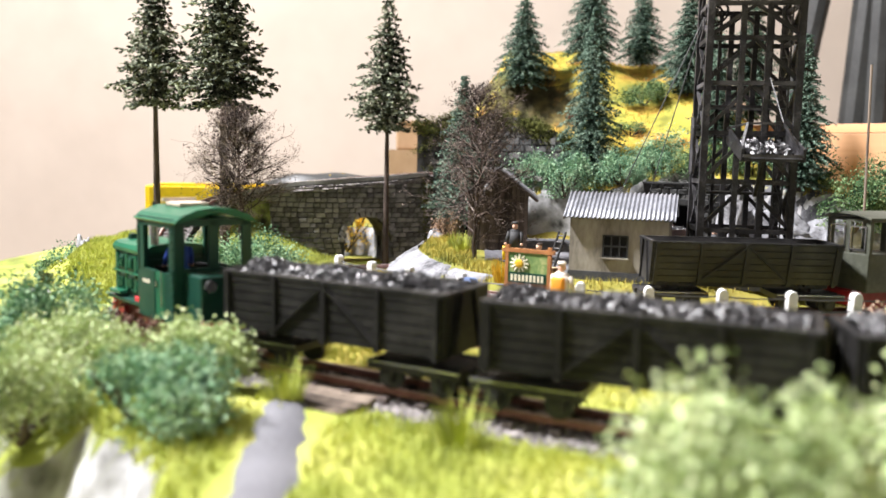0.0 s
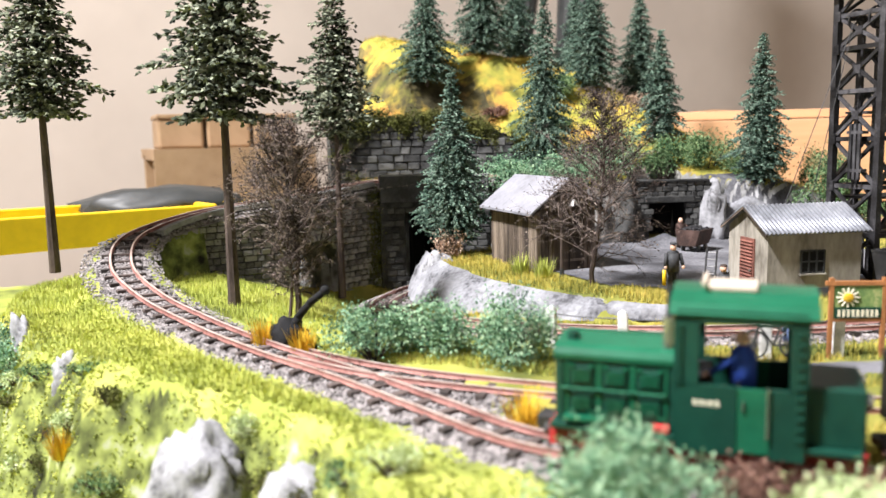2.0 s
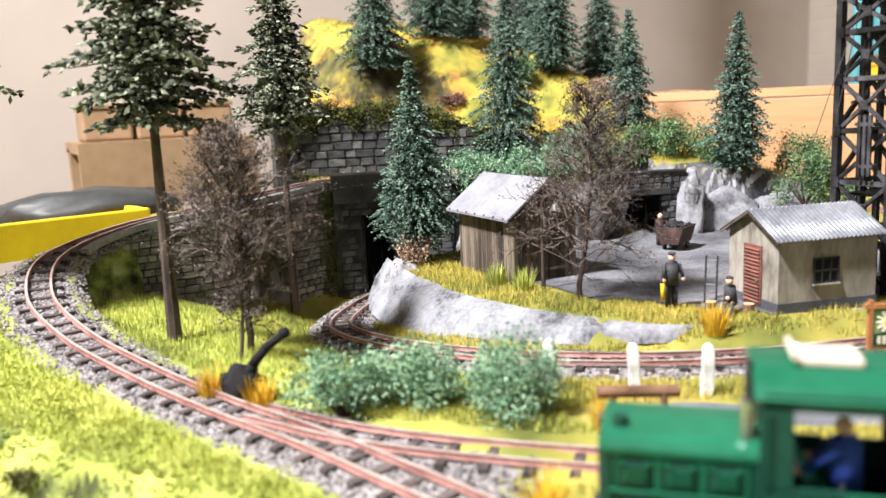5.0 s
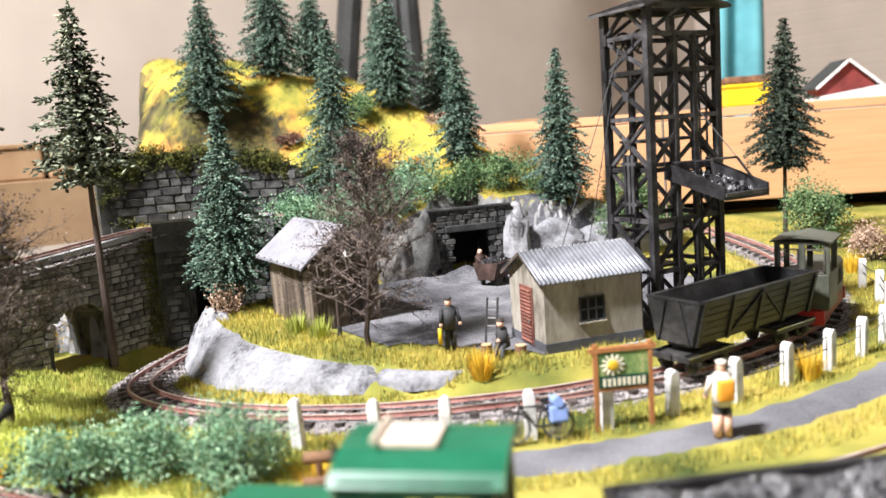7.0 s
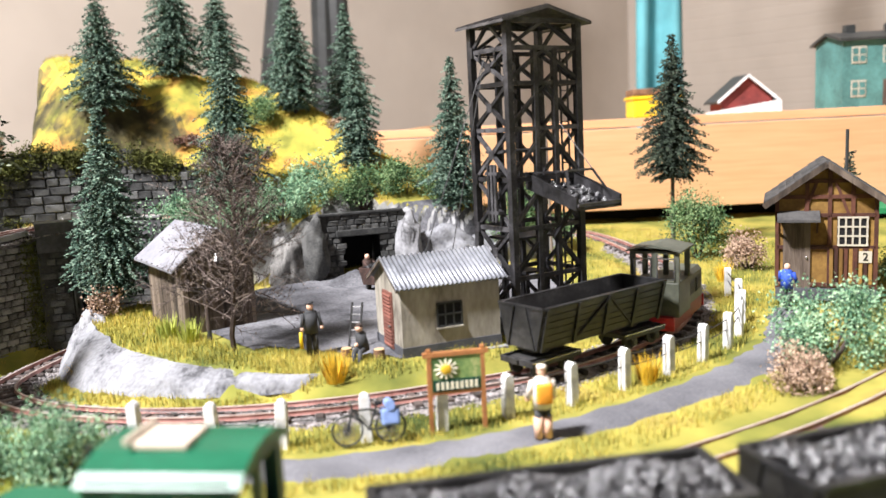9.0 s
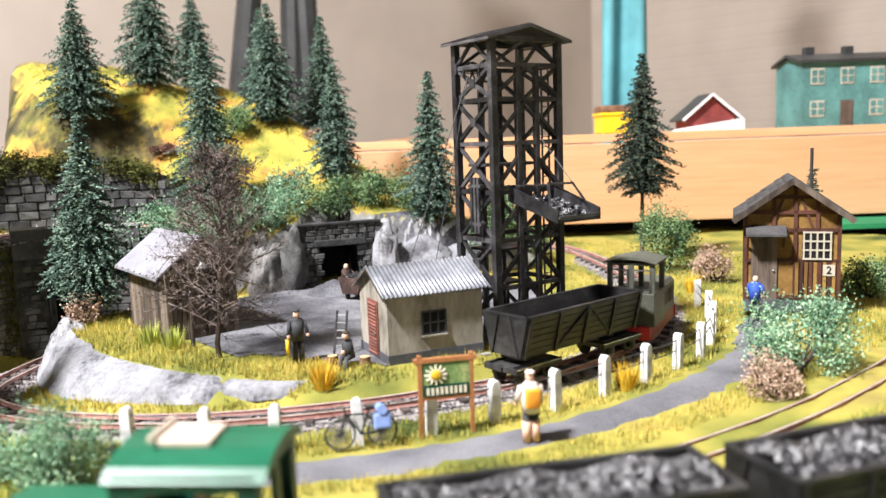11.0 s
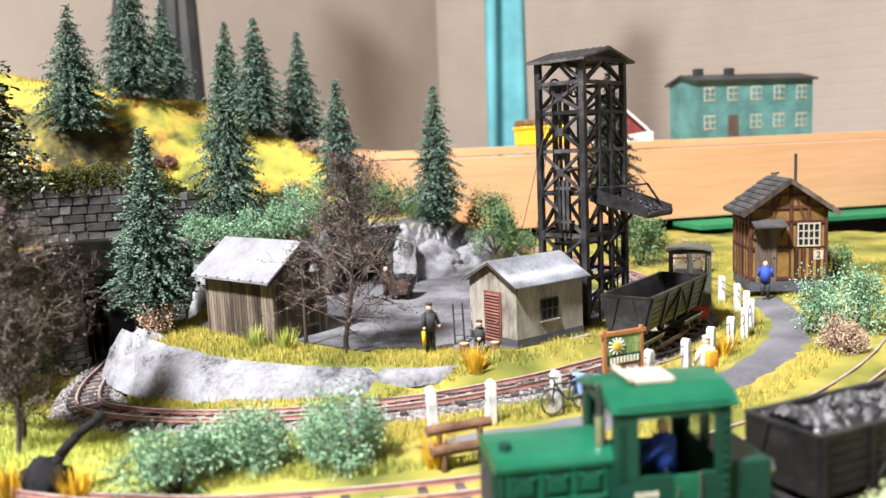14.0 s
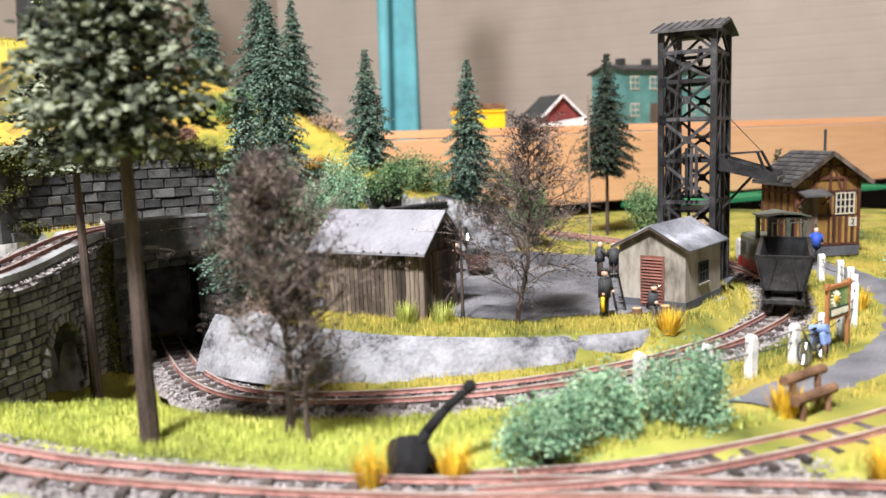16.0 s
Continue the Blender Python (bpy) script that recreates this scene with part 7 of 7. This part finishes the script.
def heap_of_spoil():
    bm = bmesh.new()
    n = 22
    for j in range(n):
        for i in range(n):
            u, v = i / (n - 1) * 2 - 1, j / (n - 1) * 2 - 1
            r = math.hypot(u, v)
            bm.verts.new((u * 2.0, v * 1.7, 0.75 * max(0, 1 - r) ** 1.1 + 0.05 * noise.noise(Vector((u * 6, v * 6, 0))) - 0.04))
    bm.verts.ensure_lookup_table()
    for j in range(n - 1):
        for i in range(n - 1):
            bm.faces.new((bm.verts[j * n + i], bm.verts[j * n + i + 1], bm.verts[(j + 1) * n + i + 1], bm.verts[(j + 1) * n + i]))
    ob = link_mesh("spoil_mound", bm, "yard", smooth=True)
    ob.matrix_basis = cpose(16.4, 52.4, 0.92)
    tagged(ob, "low grey heap of fine spoil below the adit", "spoil mound")


heap_of_spoil()


def bent_pipe():
    x, y = -7.8, 42.2
    t = thing("charred_stump", x, y, ground_at(x, y) - 0.1, -20, "charred black tree stump with one upright broken limb", "tree stump")
    b = bmesh.new()
    bmesh.ops.create_icosphere(b, subdivisions=3, radius=1)
    for v in b.verts:
        v.co = Vector((v.co.x * 0.6, v.co.y * 0.5, v.co.z * 0.7)) * (1 + 0.5 * noise.noise(v.co * 2.5)) + Vector((0, 0, 0.5))
    part("stump_body", b, "black", t, smooth=True)
    limb = bmesh.new()
    pts = [(0.1, 0, 0.8), (0.35, -0.2, 1.3), (0.75, -0.45, 1.8), (1.3, -0.75, 2.25)]
    for k, (p, q) in enumerate(zip(pts, pts[1:])):
        rod(limb, p, q, 0.17 - 0.02 * k, 0.15 - 0.02 * k, 8)
    ball(limb, 1.3, -0.75, 2.27, 0.17)
    part("limb", limb, "black", t, smooth=True)
    for k in range(6):
        a = k * 1.05
        part("root", rod(bmesh.new(), (0, 0, 0.35), (1.3 * math.cos(a), 1.0 * math.sin(a), 0.05), 0.2, 0.07, 7), "black", t)


bent_pipe()


# ---- figurines ----
def standing(coat, legs, head="skin", tall=2.0, arm=0.3):
    k = tall / 2.0
    return [(legs, lambda bm: (rod(bm, (-0.13, 0, 0), (-0.12, 0, 0.95 * k), 0.1, 0.13, 7), rod(bm, (0.13, 0, 0), (0.12, 0, 0.95 * k), 0.1, 0.13, 7))),
            (coat, lambda bm: (rod(bm, (0, 0, 0.85 * k), (0, 0, 1.6 * k), 0.26, 0.24, 9), ball(bm, 0, 0, 1.6 * k, 0.25, 0.17, 0.12), rod(bm, (-0.27, 0, 1.58 * k), (-0.36, -arm * 0.5, 1.1 * k), 0.08, 0.07, 6), rod(bm, (0.27, 0, 1.58 * k), (0.36, -arm * 0.5, 1.1 * k), 0.08, 0.07, 6))),
            (head, lambda bm: (ball(bm, 0, -0.02, 1.82 * k, 0.13, 0.14, 0.16), ball(bm, -0.36, -arm * 0.6, 1.05 * k, 0.07), ball(bm, 0.36, -arm * 0.6, 1.05 * k, 0.07)))]


gz1 = ground_at(8.3, 29.9)
figure("hiker_figurine", 8.3, 29.9, gz1 + 0.05, 150, "painted hiker figurine with white shirt and orange rucksack on the path", standing("figure_white", "figure_dark", tall=2.05) + [("figure_orange", lambda bm: box(bm, 0, 0.24, 1.05, 0.42, 0.24, 0.55, 0.06)), ("skin", lambda bm: (rod(bm, (-0.13, 0, 0.02), (-0.13, 0, 0.62), 0.115, 0.135, 8), rod(bm, (0.13, 0, 0.02), (0.13, 0, 0.62), 0.115, 0.135, 8))), ("figure_white", lambda bm: ball(bm, 0, 0, 2.0, 0.15, 0.16, 0.07))])
figure("miner_figurine", 7.4, 40.9, 0.92, -20, "dark-clothed miner figurine standing with a yellow lamp", standing("figure_dark", "figure_dark", tall=2.0) + [("figure_dark", lambda bm: ball(bm, 0, -0.02, 1.98, 0.15, 0.17, 0.06)), ("yellow", lambda bm: box(bm, -0.42, -0.2, 0.35, 0.12, 0.12, 0.6))])
figure("seated_figurine", 8.5, 39.2, 0.75, -60, "seated workman figurine in grey beside a wood block", [("figure_dark", lambda bm: (rod(bm, (0, 0.05, 0.45), (0, -0.12, 1.1), 0.24, 0.2, 8), rod(bm, (-0.1, 0, 0.5), (-0.12, -0.45, 0.5), 0.1, 0.1, 6), rod(bm, (0.1, 0, 0.5), (0.12, -0.45, 0.5), 0.1, 0.1, 6), rod(bm, (-0.12, -0.45, 0.5), (-0.12, -0.5, 0), 0.09, 0.08, 6), rod(bm, (0.12, -0.45, 0.5), (0.12, -0.5, 0), 0.09, 0.08, 6))), ("skin", lambda bm: (ball(bm, 0, -0.2, 1.3, 0.14), ball(bm, 0, -0.45, 0.75, 0.08))), ("bark", lambda bm: ball(bm, 0, -0.17, 1.4, 0.14, 0.15, 0.08))])
for (x, y) in ((8.15, 39.75), (8.9, 38.75)):
    st = thing("chopping_block", x, y, 0.72, 0, "short sawn chopping block of brown wood", "wood block", "chopping blocks")
    part("block", rod(bmesh.new(), (0, 0, 0), (0, 0, 0.5), 0.22, 0.2, 12), "log", st)
    part("cut_face", rod(bmesh.new(), (0, 0, 0.5), (0, 0, 0.52), 0.19, 0.19, 12), "log_end", st)
figure("railwayman_figurine", 25.9, 32.9, 0.65, 100, "blue-clad railwayman figurine before the station door", standing("figure_blue", "figure_dark", tall=1.9))
for k, (x, y) in enumerate(((16.9, 43.2), (16.5, 42.4))):
    figure("yard_worker_figurine", x, y, 0.93, 30 + 60 * k, "grey workman figurine bending over in the mine yard", standing("figure_dark", "bark", tall=1.8, arm=0.9))
figure("tub_worker_figurine", 16.35, 51.0, 0.9, 10, "grey workman figurine bending over the mine tub", standing("tub_rust", "bark", tall=1.7, arm=1.1))
# driver in the green cab
lp, la = place_on(TRACK_1, -2.9, 28.1)
dm = cpose(lp.x, lp.y, lp.z, 0, 0, la) @ cpose(-1.0, 0.45, 1.0, 0, 0, 70)
drv = figure("driver_figurine", 0, 0, 0, 0, "painted driver figurine in a blue jacket inside the green cab", standing("figure_blue", "figure_dark", tall=1.9, arm=1.0))
drv.matrix_basis = dm


# ---- things on the shelf and in the room ----
def model_house(name, along, back, w, d, h, rise, mat, label, storeys, cols):
    x, y, z = on_shelf(along, back, 8.0)
    t = thing(name, x, y, z, SANG, label, "model house")
    body = bmesh.new()
    prism(body, [(-d / 2, 0), (d / 2, 0), (d / 2, h), (0, h + rise), (-d / 2, h)], -w / 2, w / 2, "x")
    part("wall", body, mat, t)
    for s in (-1, 1):
        part("roof_slope", prism(bmesh.new(), [(0, h + rise), (s * (d / 2 + 0.4), h - 0.4 * rise / (d / 2)), (s * (d / 2 + 0.4), h - 0.4 * rise / (d / 2) + 0.25), (0, h + rise + 0.25)], -w / 2 - 0.4, w / 2 + 0.4, "x"), "grey_dark", t)
    for r in range(storeys):
        for k in range(cols):
            if r == 0 and k == 1:
                part("door", boxed(-w / 2 + (k + 0.5) * w / cols, -d / 2 - 0.03, 0.1, 1.2, 0.1, 2.3), "boards_dark", t)
                continue
            win = part("window", boxed(-w / 2 + (k + 0.5) * w / cols, -d / 2 - 0.03, 0.9 + r * h / storeys, 1.3, 0.1, 1.5), "window_white", t, "white-framed window")
            for u in (-0.32, 0.32):
                for v in (0.42, 1.08):
                    part("pane", boxed(-w / 2 + (k + 0.5) * w / cols + u, -d / 2 - 0.09, 0.9 + r * h / storeys + v - 0.27, 0.5, 0.05, 0.54), "house_teal", win)
    return t


model_house("teal_model_house", 28.0, 12, 14, 6, 6.0, 0.7, "house_teal", "teal two-storey model house with white windows on the shelf", 2, 5)
for k in (-5.2, -1.4):
    x, y, z = on_shelf(28.0 + k, 12, 14.4)
    c = thing("chimney_stack", x, y, z, SANG, "small dark chimney stack on the teal house", "chimney", "chimney stacks")
    part("stack", boxed(0, 0, 0, 0.9, 0.8, 1.2, 0.05), "grey_dark", c)
x, y, z = on_shelf(12.5, 11, 8.0)
barn = thing("red_model_barn", x, y, z, SANG + 90, "small dark red model barn with pale roof edges on the shelf", "model barn")
part("wall", prism(bmesh.new(), [(-2.3, 0), (2.3, 0), (2.3, 1.3), (0, 3.2), (-2.3, 1.3)], -1.8, 1.8, "x"), "house_red", barn)
for s in (-1, 1):
    part("roof_slope", prism(bmesh.new(), [(0, 3.2), (s * 2.8, 0.9), (s * 2.8, 1.1), (0, 3.45)], -2.2, 2.2, "x"), "grey_dark", barn)
    part("verge_board", bar(bmesh.new(), (-2.25, 0, 3.35), (-2.25, s * 2.8, 1.0), 0.12, 0.25), "white_post", barn)
part("ramp", prism(bmesh.new(), [(-2.6, 0), (3.8, 0), (3.8, 0.15), (-2.6, 1.0)], -3.4, -2.0, "x"), "white_post", barn, "pale ramp in front of the barn")

x, y, z = on_shelf(5.0, 14, 8.0)
crate = thing("yellow_box", x, y, z, SANG, "yellow plastic storage box on the shelf", "storage box")
part("box_body", boxed(0, 0, 0, 4.6, 4, 2.0, 0.2), "yellow", crate)
part("box_rim", boxed(0, 0, 1.75, 4.9, 4.3, 0.3, 0.1), "yellow", crate)
part("box_lid", boxed(0, 0, 2.05, 4.6, 4.0, 0.7, 0.15), "log", crate)

# teal cloth hanging on the wall
cl = bmesh.new()
rows = []
for j in range(12):
    rows.append([cl.verts.new((u * (4.6 + j * 0.3), 1.2 * math.sin(u * 9 + j * 0.2), -j * 9.0)) for u in np.linspace(-0.5, 0.5, 17)])
for a, b in zip(rows, rows[1:]):
    for k in range(16):
        cl.faces.new((a[k], a[k + 1], b[k + 1], b[k]))
cloth = link_mesh("hanging_cloth", cl, "teal_cloth", smooth=True)
mod = cloth.modifiers.new("thickness", "SOLIDIFY")
mod.thickness = 0.004
cx, cy, _ = on_shelf(16, 60, 0)
cloth.matrix_basis = cpose(cx, cy, 92, 0, 0, SANG)
rail = thing("curtain_rail", cx, cy, 92, SANG, "thin metal rail that carries the teal cloth", "rail")
part("rail_bar", rod(bmesh.new(), (-6, 0, 0.3), (6, 0, 0.3), 0.5, n=10), "chrome", rail)
part("ceiling_rod", rod(bmesh.new(), (-5, 0, 0), (-5, 0, 123), 0.3, n=8), "chrome", rail)
part("ceiling_rod", rod(bmesh.new(), (5, 0, 0), (5, 0, 123), 0.3, n=8), "chrome", rail)
tagged(cloth, "teal cloth hanging in folds on the wall", "cloth")

# folded brown card and blue sheet leaning at the shelf end
x, y, z = on_shelf(-16, 10, 4.5)
card = thing("cardboard_sheet", x, y, z, SANG + 6, "brown arched cardboard sheet lying on the shelf end", "cardboard")
bm = bmesh.new()
prism(bm, [(-12 + k * 2, 0.0 + 3.4 * math.sin(math.pi * k / 12)) for k in range(13)] + [(12 - k * 2, 0.4 + 3.4 * math.sin(math.pi * (12 - k) / 12)) for k in range(13)], -4, 6, "y")
part("sheet", bm, "plank_brown", card)
x, y, z = on_shelf(-11, 4, 6.2)
bl = thing("blue_tarpaulin", x, y, z - 3.2, SANG, "crumpled dark blue tarpaulin tucked beside the shelf", "tarpaulin")
bm = bmesh.new()
bmesh.ops.create_icosphere(bm, subdivisions=3, radius=1)
for v in bm.verts:
    v.co = Vector((v.co.x * 6.5, v.co.y * 2.2, v.co.z * 1.9)) * (1 + 0.3 * noise.noise(v.co * 3)) + Vector((0, 0, 2.2))
part("sheet", bm, "blue", bl, smooth=True)

# brown shelf with crates far behind on the left, yellow tray, black stand
sh = thing("back_shelf", 3, 118, 0, 0, "brown wooden shelf with boxes against the back wall", "shelf")
part("shelf_board", boxed(0, 0, 5.5, 18, 16, 1.2), "plank_brown", sh)
part("front_board", boxed(0, -8.4, 0.0, 18, 0.8, 6.7), "plank_brown", sh)
part("upright", boxed(-8, 4, -40, 2, 2, 46), "plank_brown", sh)
part("upright", boxed(8, 4, -40, 2, 2, 46), "plank_brown", sh)
for k in range(3):
    bx = thing("storage_crate", -2.5 + k * 5.4, 117, 6.7, 0, "ochre storage crate on the back shelf", "crate", "crates on the back shelf")
    part("crate_body", boxed(0, 0, 0, 5, 7, 3.4, 0.3), "plank_brown", bx)
    part("crate_lid", boxed(0, 0, 3.4, 5.2, 7.3, 0.5, 0.1), "plank_brown", bx)
tray = thing("yellow_tray", -14, 76, 0.8, 14, "shallow bright yellow tray behind the curving track", "tray")
part("tray_floor", boxed(0, 0, 0, 16, 8, 0.4, 0.1), "yellow", tray)
for s in (-1, 1):
    part("tray_side", boxed(0, s * 4, 0, 16, 0.5, 2.2, 0.1), "yellow", tray)
    part("tray_end", boxed(s * 8, 0, 0, 0.5, 8, 2.2, 0.1), "yellow", tray)
bag = bmesh.new()
bmesh.ops.create_icosphere(bag, subdivisions=3, radius=1)
for v in bag.verts:
    v.co = Vector((v.co.x * 6, v.co.y * 3, max(-0.3, v.co.z) * 1.5)) * (1 + 0.25 * noise.noise(v.co * 3))
bg = link_mesh("black_bag", bag, "grey_dark", smooth=True)
bg.matrix_basis = cpose(-8, 80, 2.6)
tagged(bg, "black cloth bag lying behind the layout", "bag")
stand = thing("camera_stand", 58, 138, -60, -30, "folded dark grey stand leaning against the wall", "stand")
for k, (a, b) in enumerate((((-14, 0, 0), (8, 6, 150)), ((3, 0, 0), (9, 6, 150)), ((10, 0, 0), (8, 6, 150)))):
    part("stand_leg", rod(bmesh.new(), a, b, 2.4, 1.8, 10), "grey_dark", stand)
part("stand_hub", rod(bmesh.new(), (7.3, 6, 140), (7.6, 6.4, 158), 4.2, 4.2, 12), "grey_dark", stand)


# wooden stick standing behind the tower
st = thing("wooden_stick", 24.6, 45.5, ground_at(24.6, 45.5) - 0.2, 0, "thin upright wooden stick behind the mine tower", "stick", ry=-1.5)
part("shaft", rod(bmesh.new(), (0, 0, 0), (0, 0, 9.8), 0.07, 0.06, 8), "boards", st)


# ---- pale rock bank below the yard edge ----
def rock_bank():
    lo = catmull([(2.6, 57.6, -1.3), (1.3, 53.4, -1.1), (0.75, 47.6, -0.65), (2.1, 44.1, -0.25), (3.7, 41.5, 0.05), (5.5, 39.3, 0.3), (7.4, 38.0, 0.45)], 0.3)
    hi = catmull([(3.7, 57.2, 1.0), (2.9, 53.0, 0.95), (2.7, 48.0, 0.9), (3.5, 44.3, 0.85), (4.75, 41.5, 0.8), (6.1, 39.6, 0.78), (7.7, 38.35, 0.72)], 0.3)
    n, m = 130, 16

    def along(line, u):
        s = u * (len(line) - 1)
        k = min(len(line) - 2, int(s))
        return line[k].lerp(line[k + 1], s - k)
    verts, faces = [], []
    for i in range(n):
        a, b = along(lo, i / (n - 1)), along(hi, i / (n - 1))
        for k in range(m):
            u = k / (m - 1)
            p = a.lerp(b, u)
            bulge = 0.22 * math.sin(math.pi * u)
            q = Vector((p.x, p.y, p.z * 1.5))
            w = noise.noise(q * 0.5) * 0.22 + noise.noise(q * 1.1) * 0.2 + noise.noise(q * 2.3) * 0.12 + noise.noise(q * 5.0) * 0.05
            verts.append((p.x - 0.5 * w - 0.2 * bulge, p.y - 0.35 * w, p.z + bulge + w * 0.4 * math.sin(math.pi * min(1, u + 0.1))))
    for i in range(n - 1):
        for k in range(m - 1):
            c = i * m + k
            faces.append((c, c + 1, c + m + 1, c + m))
    tagged(raw("rock_bank", verts, faces, "rock_smooth", smooth=True), "smooth pale grey rock bank below the yard edge", "rock bank", kind="structure")


rock_bank()


# ---- boarded crossing where the road meets the track ----
cross = thing("crossing_deck", 2.5, 22.55, ground_at(2.5, 22.55) + 0.06, -27, "grey weathered plank deck where the road meets the track", "plank deck")
plank_ob = link_mesh("plank", boxed(0, 0, 0, 1.9, 0.2, 0.1, 0.015), "boards", cross)
plank_ob.matrix_basis = cpose(0, -0.75, 0)
for k in range(1, 7):
    shared("plank", plank_ob.data, cross, cpose(0.03 * (-1) ** k, -0.75 + k * 0.225, 0.012 * (k % 2), 0, 0, 0.6 * (-1) ** k))
